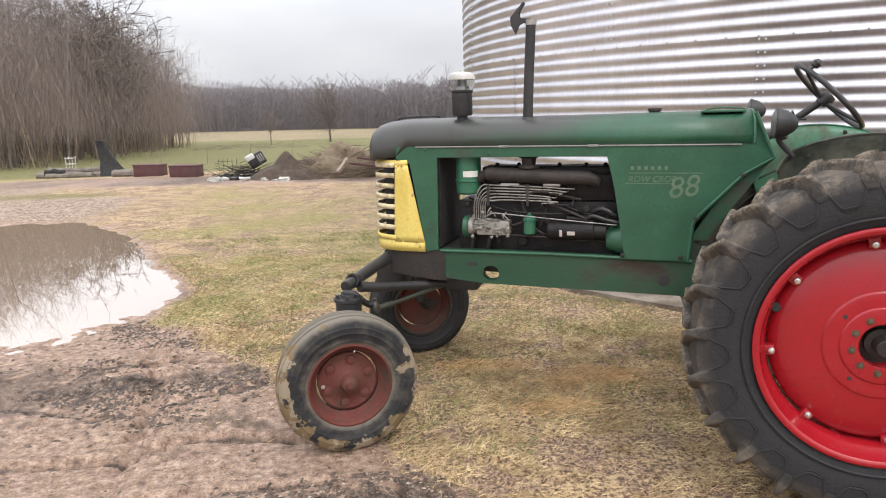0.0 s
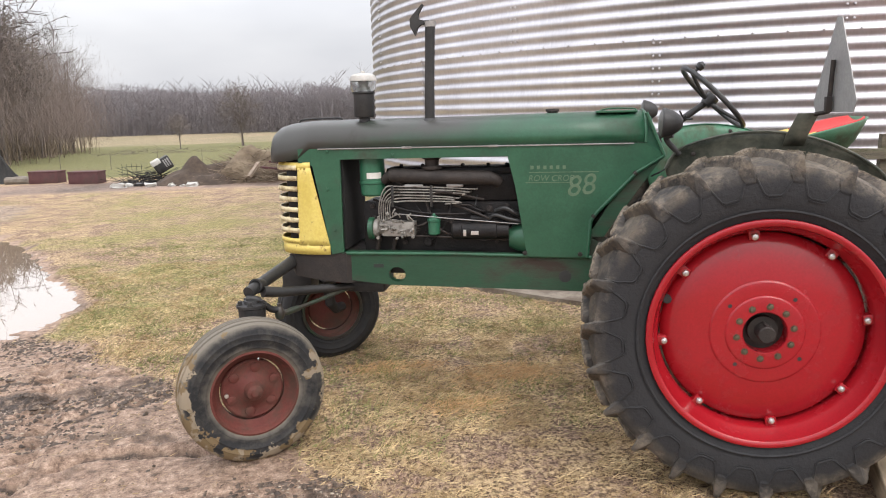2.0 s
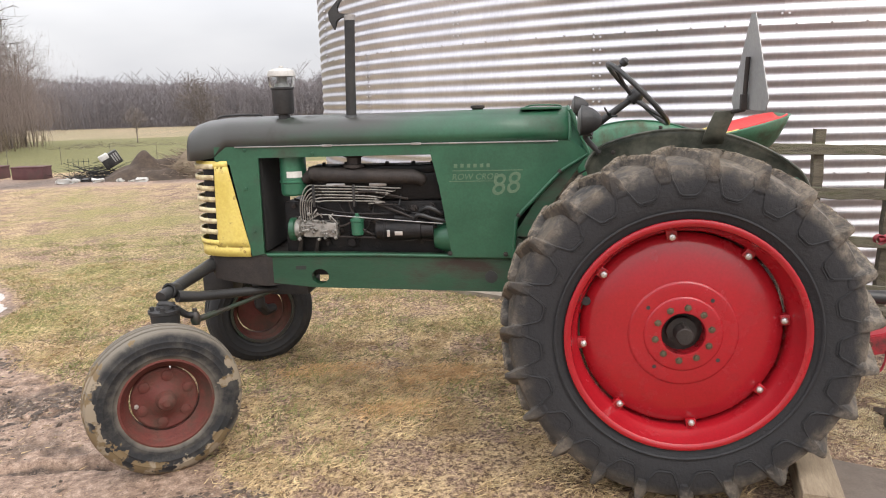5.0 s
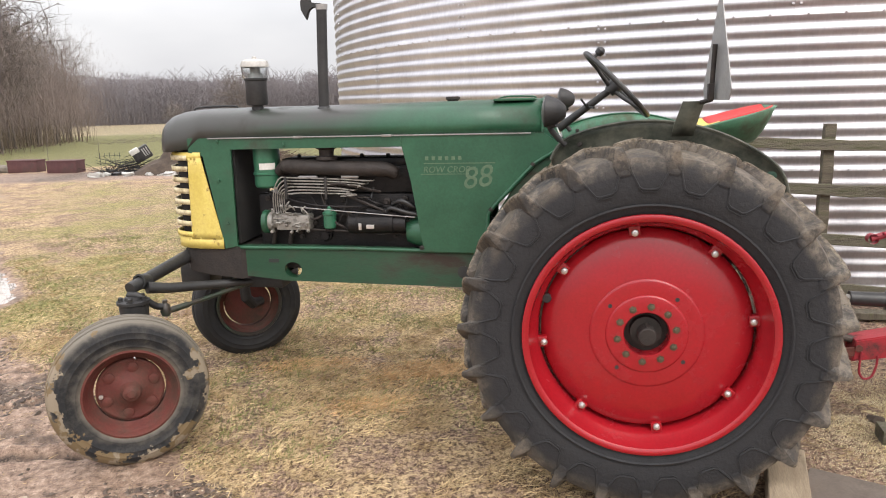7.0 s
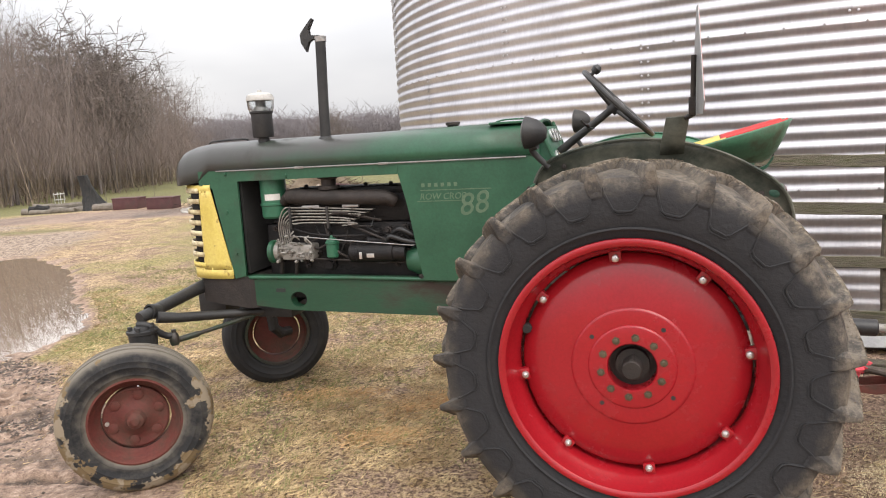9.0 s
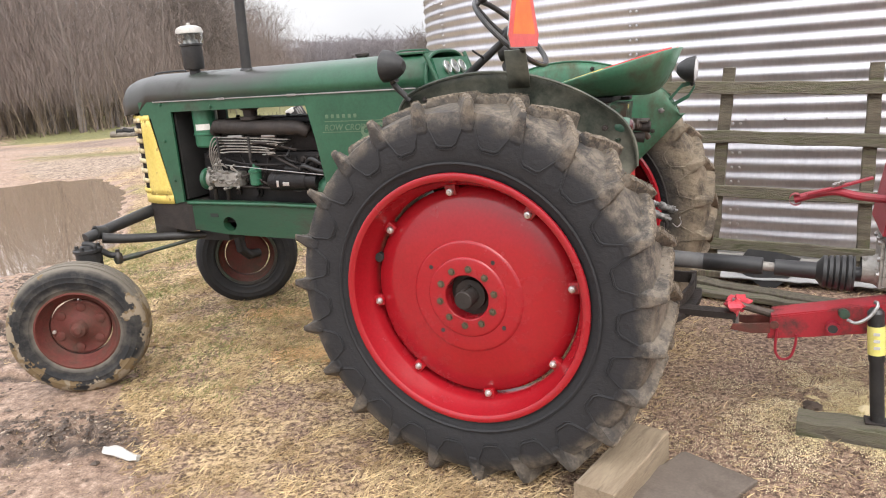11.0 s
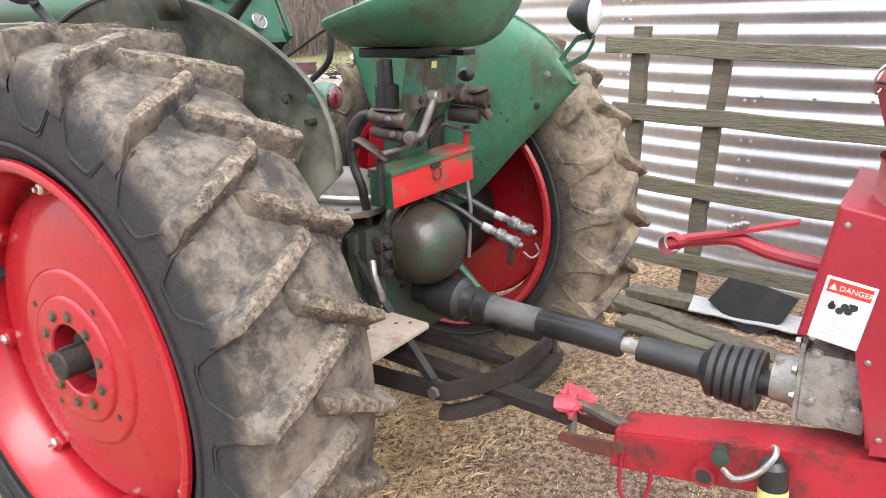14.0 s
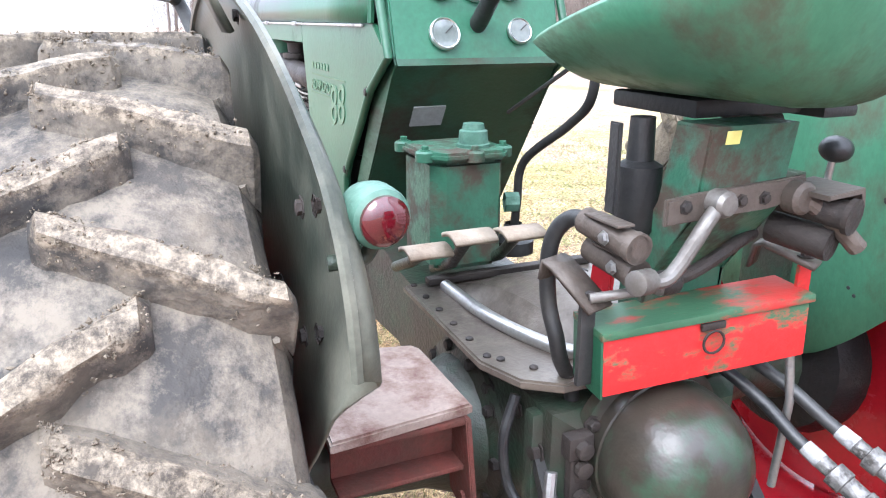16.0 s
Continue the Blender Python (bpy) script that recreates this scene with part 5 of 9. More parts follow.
def front_wheel(m, tread_mud, label):
    bm = B()
    disc = [(-0.008, 0.150), (-0.014, 0.140), (-0.010, 0.118), (-0.012, 0.095), (-0.022, 0.075), (-0.036, 0.056), (-0.040, 0.048), (-0.056, 0.043), (-0.068, 0.036), (-0.072, 0.024), (-0.080, 0.018), (-0.083, 0.0), (0.03, 0.0), (0.03, 0.148)]
    lathe(bm, disc, (0, 0, 0), (0, 1, 0), 40)
    wheel = part("front_wheel", bm, RUST_RED, tractor, label, 35, m)
    bm = B()
    rim = [(-0.072, 0.214), (-0.080, 0.212), (-0.082, 0.203), (-0.074, 0.196), (-0.058, 0.194), (-0.050, 0.186), (-0.040, 0.180), (-0.020, 0.170), (-0.008, 0.158), (0.03, 0.158), (0.04, 0.18), (0.07, 0.194), (0.080, 0.208), (0.070, 0.214), (0.045, 0.203), (0.02, 0.18), (-0.02, 0.182), (-0.045, 0.203)]
    lathe(bm, rim, (0, 0, 0), (0, 1, 0), 56, closed=True)
    part("rim", bm, RUST_RED, wheel, "rusty red rim", 40)
    bm = B()
    lathe(bm, [(0.083, 0.214), (0.090, 0.210), (0.088, 0.196), (0.078, 0.192), (0.072, 0.194), (0.080, 0.208)], (0, 0, 0), (0, 1, 0), 48, closed=True)
    part("rim_flange", bm, GREEN_DIRTY, wheel, "dull green inner rim flange", 40)
    bm = B()
    prof = [(-0.060, 0.203), (-0.076, 0.209), (-0.086, 0.225), (-0.090, 0.232), (-0.089, 0.236), (-0.096, 0.262), (-0.1015, 0.272), (-0.0995, 0.276), (-0.100, 0.288), (-0.1015, 0.300), (-0.0975, 0.304), (-0.096, 0.312), (-0.089, 0.328), (-0.085, 0.332), (-0.081, 0.338), (-0.074, 0.343), (-0.056, 0.347), (-0.053, 0.337), (-0.046, 0.337), (-0.043, 0.350), (-0.020, 0.353), (-0.017, 0.342), (-0.010, 0.342), (-0.006, 0.354), (0.0, 0.355)]
    prof = prof + [(-a, r) for a, r in prof[-2::-1]]
    lathe(bm, prof, (0, 0, 0), (0, 1, 0), 72)
    part("tyre", bm, FRONT_TYRE if tread_mud else RUBBER, wheel, "ribbed front tyre splashed with dried clay" if tread_mud else "worn dark ribbed front tyre", 35)
    for k in range(6):
        a = radians(20 + 60 * k)
        bm = B()
        lathe(bm, [(0, 0.026), (-0.010, 0.024), (-0.014, 0.016), (-0.014, 0)], (0.112 * math.cos(a), -0.008, 0.112 * math.sin(a)), (0, 1, 0), 12)
        part("wheel_clamp", bm, RUST_RED, wheel)
    bm = B()
    lathe(bm, [(-0.004, 0.010), (-0.014, 0.010), (-0.016, 0)], (-0.128, -0.018, -0.006), (0, 1, 0), 12)
    part("wheel_nut", bm, CHROME, wheel, "shiny wheel nut")
    bm = B()
    tube(bm, [(0.035, -0.03, 0.150), (0.030, -0.062, 0.168)], 0.004, 6)
    part("valve_stem", bm, STEEL, wheel)
    return wheel


STEER = 36
front_wheel(pose(-2.320, -0.765, 0.365, 0, 0, STEER), 1, "rusty red front wheel with clay-splashed tyre, steered towards the yard")
front_wheel(pose(-2.42, 0.72, 0.362, 0, 0, STEER) @ Matrix.Rotation(math.pi, 4, "Z"), 0, "rusty red front wheel with worn dark tyre, steered")


# -- hood, grille and side panels
def hood_section(x, w, zb, zt, n=3.0, k=20):
    out = []
    for i in range(k + 1):
        a = math.pi * i / k
        c, s = math.cos(a), math.sin(a)
        out.append((x, -w * math.copysign(abs(c) ** (2 / n), c), zb + (zt - zb) * abs(s) ** (2 / n)))
    return out


bm = B()
loft(bm, [hood_section(*q) for q in ((-2.398, 0.10, 1.425, 1.500), (-2.394, 0.150, 1.425, 1.548), (-2.378, 0.182, 1.425, 1.583), (-2.345, 0.204, 1.425, 1.608), (-2.29, 0.217, 1.43, 1.624), (-2.22, 0.223, 1.44, 1.633), (-2.15, 0.225, 1.495, 1.637), (-1.8, 0.225, 1.497, 1.638), (-1.3, 0.226, 1.498, 1.640), (-0.8, 0.227, 1.498, 1.645), (-0.43, 0.228, 1.498, 1.648))], cap0=True)
hood = thicken(part("hood", bm, HOOD, tractor, "green hood weathered to grey-black over the nose", 50), 0.006)
bm = B()
tube(bm, [(-0.425, y, z) for _, y, z in hood_section(0, 0.229, 1.498, 1.650)], 0.008, 6)
part("hood_rear_bead", bm, GREEN, hood)
bm = B()
pipe(bm, [(-0.66, -0.10, 1.645), (-0.60, -0.10, 1.662), (-0.48, -0.10, 1.660), (-0.46, -0.10, 1.650)], 0.004, 6)
box(bm, (-0.66, -0.17, 1.6415), (-0.46, -0.04, 1.6535), 0.006)
part("filler_door", bm, GREEN, hood)
bm = B()
lathe(bm, [(0, 0.028), (0.010, 0.028), (0.013, 0.036), (0.024, 0.036), (0.027, 0.030), (0.027, 0)], (-0.88, 0.0, 1.642), (0, 0, 1), 20)
part("fuel_cap", bm, IRON, hood, "small brown cap on the hood")
bm = B()
pipe(bm, [(-2.27, -0.02, 1.622), (-2.24, -0.02, 1.646), (-2.05, -0.02, 1.650), (-2.02, -0.02, 1.640)], 0.005, 6)
part("hood_handle", bm, BLACK_METAL, hood)
bm = B()
box(bm, (-2.10, -0.2335, 1.490), (-0.48, -0.2285, 1.496), 0.001)
for x in (-1.62, -1.17):
    box(bm, (x - 0.025, -0.236, 1.487), (x + 0.025, -0.2285, 1.499), 0.002)
part("hood_seam_strip", bm, STEEL, hood, "thin bare metal strip along the hood seam")

for s in (-1, 1):
    y0, y1 = s * 0.214, s * 0.226
    bm = B()
    prism(bm, [(-2.215, 1.497), (-2.215, 1.424), (-2.135, 1.405), (-2.055, 0.925), (-1.985, 0.940), (-1.985, 1.438), (-1.10, 1.438), (-1.10, 1.497)], y0, y1, "y", 0.002)
    fp = part("front_side_panel", bm, GREEN, tractor, "narrow green side panel beside the engine opening")
    for x, z in ((-2.05, 1.478), (-2.06, 1.28), (-2.03, 1.06), (-1.70, 1.455)):
        bm = B()
        bolt(bm, (x, s * 0.227, z), (0, s, 0), 0.008, 0.006)
        part("panel_bolt", bm, GREEN, fp)
    bm = B()
    prism(bm, [(-1.10, 1.497), (-1.10, 1.438), (-1.062, 1.28), (-1.005, 0.922), (-0.705, 0.918), (-0.690, 1.10), (-0.665, 1.14), (-0.47, 1.345), (-0.345, 1.425), (-0.345, 1.440), (-0.425, 1.497)], y0, y1, "y", 0.002)
    rp = part("rear_side_panel", bm, GREEN, tractor, "large green side panel with faded lettering")
    bm = B()
    e = [(-0.70, 0.92), (-0.684, 1.11), (-0.655, 1.15), (-0.462, 1.352), (-0.335, 1.430), (-0.425, 1.64)]
    tube(bm, [(x, s * 0.222, z) for x, z in e], 0.010, 16)
    part("panel_edge_tube", bm, GREEN, rp)
    for x, z in ((-0.475, 1.345), (-0.675, 1.13), (-1.02, 0.94), (-0.74, 0.935)):
        bm = B()
        bolt(bm, (x + 0.005, s * 0.227, z + 0.002), (0, s, 0), 0.009, 0.007)
        part("panel_bolt", bm, IRON, rp)
    if s < 0:
        ym = -0.2275
        bm = B()
        box(bm, (-0.992, ym - 0.0008, 1.3545), (-0.648, ym, 1.3585), 0)
        box(bm, (-1.010, ym - 0.0008, 1.3030), (-0.79, ym, 1.3065), 0)
        for k in range(6):
            x = -0.985 + 0.032 * k
            box(bm, (x, ym - 0.0008, 1.372), (x + 0.016, ym, 1.390), 0)
        part("badge_bars", bm, LETTER, rp, "faded pale bars and lettering strip")
        letters("ROW CROP", 0.042, LETTER, rp, pose(-0.998, ym, 1.3125, 90, 0, 0), "lettering", "faded words ROW CROP", 0.2)
        letters("88", 0.145, LETTER, rp, pose(-0.806, ym, 1.232, 90, 0, 0) @ Matrix.Rotation(radians(7), 4, "Z"), "lettering", "faded pale numerals 88", 0.25)


def grille_plan(y):
    """Front of the nose in plan: x for a given y."""
    k = min(abs(y) / 0.226, 1.0)
    return -2.388 + 0.235 * (1 - math.sqrt(max(0.0, 1 - k ** 2.6)))


def wrap(bm, z0, z1, push=0.0, y_lim=0.224, n=28, x_end=None):
    pts = []
    for i in range(n + 1):
        y = -y_lim + 2 * y_lim * i / n
        pts.append((grille_plan(y) - push, y))
    if x_end:
        pts = [(x_end, -0.226)] + pts + [(x_end, 0.226)]
    loft(bm, [[(x, y, z0) for x, y in pts], [(x, y, z1) for x, y in pts]])


bm = B()
wrap(bm, 0.925, 0.985, x_end=-2.062)
wrap(bm, 1.385, 1.424, x_end=-2.150)
for s in (-1, 1):
    rows = []
    for i in range(13):
        f = i / 12
        y_in = 0.213 + 0.005 * f
        row = [(grille_plan(y), s * y, 0.975 + 0.42 * f) for y in (y_in, y_in + 0.002, y_in + 0.004, 0.2215, 0.2235)]
        rows.append(row + [(-2.160, s * 0.2258, 0.975 + 0.42 * f), (-2.063 - 0.086 * f, s * 0.226, 0.975 + 0.42 * f)])
    loft(bm, rows)
grille = thicken(part("grille", bm, YELLOW, tractor, "yellow wraparound grille with horizontal slots"), 0.006)
for k in range(8):
    z = 0.985 + 0.0568 * k
    bm = B()
    wrap(bm, z, z + 0.026, 0.007, y_lim=0.2175)
    thicken(part("grille_bar", bm, YELLOW if k == 0 else CREAM, grille, "pale yellow grille bar"), 0.008)
bm = B()
box(bm, (-2.30, -0.19, 0.93), (-2.08, 0.19, 1.44), 0.01)
part("radiator", bm, ENGINE, tractor, "black radiator core behind the grille")

# -- frame rails and front bolster
for s in (-1, 1):
    ya, yb = s * 0.205, s * 0.150
    bm = B()
    def rail_box(x0, z0a, z0b, x1, z1a, z1b):
        prism(bm, [(x0, z0a), (x1, z1a), (x1, z1b), (x0, z0b)], ya, yb, "y", 0.0)
    rail_box(-2.02, 0.786, 0.938, -1.748, 0.758, 0.938)
    rail_box(-1.656, 0.755, 0.938, -0.66, 0.735, 0.922)
    for up in (1, -1):
        edge = [(-1.748, 0.938 if up > 0 else 0.757)]
        edge += [(-1.702 + 0.046 * math.cos(a), 0.815 + up * 0.040 * math.sin(a)) for a in [math.pi - math.pi * k / 12 for k in range(13)]]
        edge += [(-1.656, 0.938 if up > 0 else 0.755)]
        prism(bm, edge, ya, yb, "y", 0.0)
    rail = part("frame_rail", bm, GREEN_DARK, tractor, "green cast frame rail with a round hole", 20)
    bm = B()
    tube(bm, [(-2.0, s * 0.207, 0.930), (-1.4, s * 0.207, 0.930), (-0.68, s * 0.207, 0.916)], 0.010, 16)
    part("rail_flange", bm, GREEN, rail)
    bm = B()
    lathe(bm, [(0, 0.032), (s * 0.002, 0.032), (s * 0.002, 0)], (-0.81, s * 0.2055, 0.815), (0, 1, 0), 16)
    part("rail_hole", bm, INK, rail)
    bm = B()
    box(bm, (-1.752, s * 0.168, 0.818), (-1.652, s * 0.156, 0.870), 0.002)
    part("hole_guard", bm, ENGINE, rail, "black plate across the upper half of the hole")
    bm = B()
    box(bm, (-1.83, s * 0.2055, 0.853), (-1.775, s * 0.2075, 0.872), 0)
    part("rail_slot", bm, INK, rail)
bm = B()
loft(bm, [[(x, -w, z0), (x, -w, z1), (x, w, z1), (x, w, z0)] for x, w, z0, z1 in ((-2.34, 0.12, 0.850, 0.905), (-2.28, 0.19, 0.800, 0.928), (-2.16, 0.215, 0.785, 0.932), (-1.98, 0.217, 0.765, 0.936), (-1.86, 0.16, 0.775, 0.9))], True, True, True)
part("front_bolster", bm, IRON, tractor, "rusty brown front bolster casting", 25)

# -- front axle
bm = B()
tube(bm, [(-2.385, -0.585, 0.800), (-2.36, -0.44, 0.825), (-2.31, -0.20, 0.868), (-2.30, 0.0, 0.872), (-2.31, 0.20, 0.868), (-2.36, 0.44, 0.825), (-2.385, 0.585, 0.800)], [0.030, 0.031, 0.034, 0.048, 0.034, 0.031, 0.030], 18)
box(bm, (-2.42, -0.07, 0.68), (-2.24, 0.07, 0.85), 0.02)
axle = part("front_axle", bm, BLACK_METAL, tractor, "dark steel wide front axle")
for s in (-1, 1):
    bm = B()
    lathe(bm, [(-0.20, 0.0), (-0.20, 0.036), (-0.13, 0.044), (-0.115, 0.060), (0.0, 0.067), (0.030, 0.068), (0.034, 0.076), (0.048, 0.076), (0.051, 0.040), (0.066, 0.036), (0.070, 0.0)], (-2.365, s * 0.60, 0.70), (0, 0, 1), 24)
    for k in range(5):
        a = 2 * math.pi * k / 5
        bolt(bm, (-2.365 + 0.056 * math.cos(a), s * 0.60 + 0.056 * math.sin(a), 0.749), (0, 0, 1), 0.011, 0.018)
    part("steering_knuckle", bm, BLACK_METAL, axle, "dark king pin housing")
    bm = B()
    tube(bm, [(-2.375, s * 0.60, 0.55), (-2.37, s * 0.61, 0.42), (-2.35, s * 0.66, 0.37), (-2.33, s * 0.74, 0.365)], [0.034, 0.036, 0.036, 0.03], 12)
    part("spindle", bm, BLACK_METAL, axle)
    bm = B()
    pipe(bm, [(-2.39, s * 0.60, 0.772), (-2.345, s * 0.59, 0.768), (-2.315, s * 0.565, 0.735), (-2.29, s * 0.53, 0.700), (-2.262, s * 0.50, 0.690)], 0.017, 16)
    part("steering_arm", bm, BLACK_METAL, axle)
    bm = B()
    lathe(bm, [(-0.035, 0.0), (-0.035, 0.020), (-0.01, 0.027), (0.02, 0.020), (0.03, 0.012), (0.045, 0.012), (0.045, 0)], (-2.262, s * 0.50, 0.678), (0, 0, 1), 12)
    tube(bm, [(-2.262, s * 0.50, 0.664), (-2.20, s * 0.40, 0.672), (-2.19, s * 0.39, 0.674), (-1.98, s * 0.06, 0.715)], [0.016, 0.016, 0.011, 0.011], 14)
    part("tie_rod", bm, GREEN_DIRTY, axle, "greenish steering tie rod")
    bm = B()
    tube(bm, [(-2.335, s * 0.52, 0.790), (-2.27, s * 0.44, 0.768), (-2.03, s * 0.13, 0.722), (-1.88, s * 0.05, 0.722)], [0.030, 0.026, 0.022, 0.022], 16)
    lathe(bm, [(-0.03, 0.030), (-0.03, 0.039), (0.03, 0.039), (0.03, 0.030)], (-2.368, s * 0.50, 0.815), (0.12, -s, -0.18), 18)
    part("radius_rod", bm, BLACK_METAL, axle)
bm = B()
box(bm, (-2.02, -0.12, 0.69), (-1.80, 0.12, 0.76), 0.015)
part("rod_bracket", bm, BLACK_METAL, axle)

# -- air intake and exhaust on the hood
PX, PY = -1.866, -0.12
bm = B()
lathe(bm, [(1.575, 0.0), (1.575, 0.046), (1.615, 0.042), (1.622, 0.030), (1.650, 0.028), (1.652, 0.050), (1.660, 0.054), (1.770, 0.054), (1.776, 0.060), (1.784, 0.060), (1.784, 0)], (PX, PY, 0), (0, 0, 1), 28)
intake = part("air_precleaner", bm, BLACK_METAL, tractor, "dark air pre-cleaner stack with a glass bowl")
bm = B()
lathe(bm, [(1.785, 0.060), (1.800, 0.066), (1.842, 0.068), (1.842, 0.064), (1.800, 0.062), (1.786, 0.056)], (PX, PY, 0), (0, 0, 1), 28, closed=True)
part("glass_bowl", bm, GLASS, intake, "clear glass bowl")
bm = B()
lathe(bm, [(1.786, 0.040), (1.806, 0.036), (1.806, 0.026), (1.842, 0.026)], (PX, PY, 0), (0, 0, 1), 20)
part("inner_core", bm, GREY_SIGN, intake)
bm = B()
lathe(bm, [(1.838, 0.070), (1.848, 0.071), (1.866, 0.064), (1.876, 0.044), (1.880, 0.012), (1.890, 0.010), (1.892, 0)], (PX, PY, 0), (0, 0, 1), 28)
part("bowl_cap", bm, WHITE_DIRTY, intake, "dull white metal cap")
bm = B()
tube(bm, [(-1.515, -0.12, 1.58), (-1.510, -0.12, 1.80), (-1.498, -0.12, 2.12)], [0.0265, 0.0255, 0.0255], 20)
lathe(bm, [(0, 0.040), (0.012, 0.036), (0.02, 0.028)], (-1.514, -0.12, 1.617), (0, 0, 1), 20)
exhaust = part("exhaust_pipe", bm, BLACK_METAL, tractor, "sooty upright exhaust pipe")
bm = B()
lathe(bm, [(-0.018, 0.028), (0.008, 0.030), (0.008, 0.026)], (-1.498, -0.12, 2.115), (0, 0, 1), 18)
part("collar", bm, STEEL, exhaust)
bm = B()
prism(bm, [(-1.60, 2.10), (-1.575, 2.055), (-1.562, 2.10), (-1.545, 2.112), (-1.50, 2.112), (-1.50, 2.128), (-1.556, 2.132), (-1.560, 2.160), (-1.528, 2.205), (-1.536, 2.212), (-1.575, 2.170), (-1.602, 2.140)], -0.135, -0.105, "y", 0.003)
part("rain_flap", bm, BLACK_METAL, exhaust, "open weighted rain flap")

# -- engine
bm = B()
box(bm, (-1.90, -0.125, 0.80), (-1.02, 0.125, 1.20), 0.02)
box(bm, (-1.80, -0.11, 1.20), (-1.06, 0.11, 1.340), 0.015)
engine = part("engine", bm, ENGINE, tractor, "oily black diesel engine in the open engine bay")
bm = B()
box(bm, (-1.77, -0.10, 1.335), (-1.08, 0.08, 1.378), 0.018)
for x in (-1.70, -1.58, -1.36, -1.22, -1.12):
    lathe(bm, [(0, 0.012), (0.014, 0.010), (0.018, 0)], (x, -0.02, 1.377), (0, 0, 1), 8)
part("valve_cover", bm, ENGINE, engine)
bm = B()
pipe(bm, [(-1.765, -0.15, 1.315), (-1.72, -0.17, 1.345), (-1.60, -0.175, 1.340), (-1.48, -0.175, 1.335), (-1.35, -0.175, 1.330), (-1.20, -0.172, 1.325), (-1.15, -0.15, 1.30)], [0.026] * 6 + [0.038] * 25 + [0.034] * 5 + [0.03], 14)
for x in (-1.68, -1.56, -1.40, -1.25):
    tube(bm, [(x, -0.17, 1.33), (x, -0.10, 1.32)], 0.030, 16)
part("exhaust_manifold", bm, IRON, engine, "brown cast exhaust manifold")
bm = B()
lathe(bm, [(1.345, 0.040), (1.375, 0.038), (1.376, 0.055), (1.392, 0.055), (1.393, 0.036), (1.425, 0.038), (1.44, 0.07), (1.455, 0.075), (1.47, 0.03), (1.60, 0.027)], (-1.505, -0.15, 0), (0, 0, 1), 20)
part("manifold_riser", bm, IRON, engine)
bm = B()
lathe(bm, [(1.235, 0.0), (1.235, 0.058), (1.245, 0.066), (1.300, 0.067), (1.303, 0.072), (1.312, 0.072), (1.315, 0.067), (1.46, 0.067), (1.46, 0)], (-1.835, -0.130, 0), (0, 0, 1), 28)
cleaner = part("air_cleaner", bm, GREEN_LIGHT, engine, "green oil-bath air cleaner canister")
bm = B()
for k in range(5):
    a0, a1 = radians(258 + 14 * k), radians(258 + 14 * (k + 1))
    v = [bm.verts.new((-1.835 + 0.0682 * math.cos(a), -0.130 + 0.0682 * math.sin(a), z)) for a, z in ((a0, 1.33), (a1, 1.33), (a1, 1.362), (a0, 1.362))]
    bm.faces.new(v)
part("label", bm, PAPER, cleaner, "small white paper label")
for k in range(6):
    bm = B()
    z = 1.288 - 0.0155 * k
    x0 = -1.80 + 0.012 * k
    pipe(bm, [(x0, -0.16, 1.10), (x0 + 0.01, -0.185, 1.20), (x0 + 0.05, -0.19, z - 0.005), (x0 + 0.12, -0.19, z), (-1.45 + 0.05 * (k % 3), -0.188, z - 0.008), (-1.28 - 0.03 * k, -0.185, z - 0.018), (-1.27 - 0.03 * k, -0.13, z - 0.02)], 0.0035, 6, 5)
    part("fuel_line", bm, ALU, engine)
for x in (-1.715, -1.505):
    bm = B()
    box(bm, (x - 0.006, -0.199, 1.18), (x + 0.006, -0.180, 1.292), 0.002)
    part("line_clamp", bm, BLACK_METAL, engine)
bm = B()
box(bm, (-1.78, -0.20, 1.02), (-1.60, -0.12, 1.10), 0.012)
lathe(bm, [(0, 0.05), (0.03, 0.05), (0.035, 0.035), (0.10, 0.032)], (-1.83, -0.16, 1.06), (1, 0, 0), 18)
rnd = random.Random(12)
for k in range(26):
    x, z = rnd.uniform(-1.80, -1.59), rnd.uniform(1.01, 1.15)
    lathe(bm, [(0, rnd.uniform(0.005, 0.012)), (rnd.uniform(0.008, 0.02), rnd.uniform(0.004, 0.009)), (0.022, 0)], (x, -0.198, z), (0, -1, 0), 6)
for k in range(10):
    x, z = rnd.uniform(-1.79, -1.62), rnd.uniform(1.03, 1.13)
    pipe(bm, [(x, -0.19, z), (x + rnd.uniform(-0.03, 0.03), -0.215, z + 0.02), (x + rnd.uniform(-0.06, 0.06), -0.20, z + rnd.uniform(-0.06, 0.05))], 0.004, 6, 4)
pump = part("injection_pump", bm, ALU, engine, "grey cast injection pump with fittings")
bm = B()
lathe(bm, [(-0.012, 0.0), (-0.012, 0.060), (0.012, 0.060), (0.016, 0.05), (0.016, 0)], (-1.84, -0.165, 1.06), (1, 0, 0), 22)
part("pump_flange", bm, GREEN, pump, "green pump drive flange")
bm = B()
lathe(bm, [(1.03, 0.0), (1.03, 0.026), (1.036, 0.032), (1.10, 0.032), (1.102, 0.036), (1.112, 0.036), (1.114, 0.030), (1.122, 0.028), (1.130, 0.012), (1.145, 0.010), (1.145, 0)], (-1.495, -0.185, 0), (0, 0, 1), 20)
part("fuel_filter", bm, GREEN_LIGHT, engine, "small green fuel filter")
bm = B()
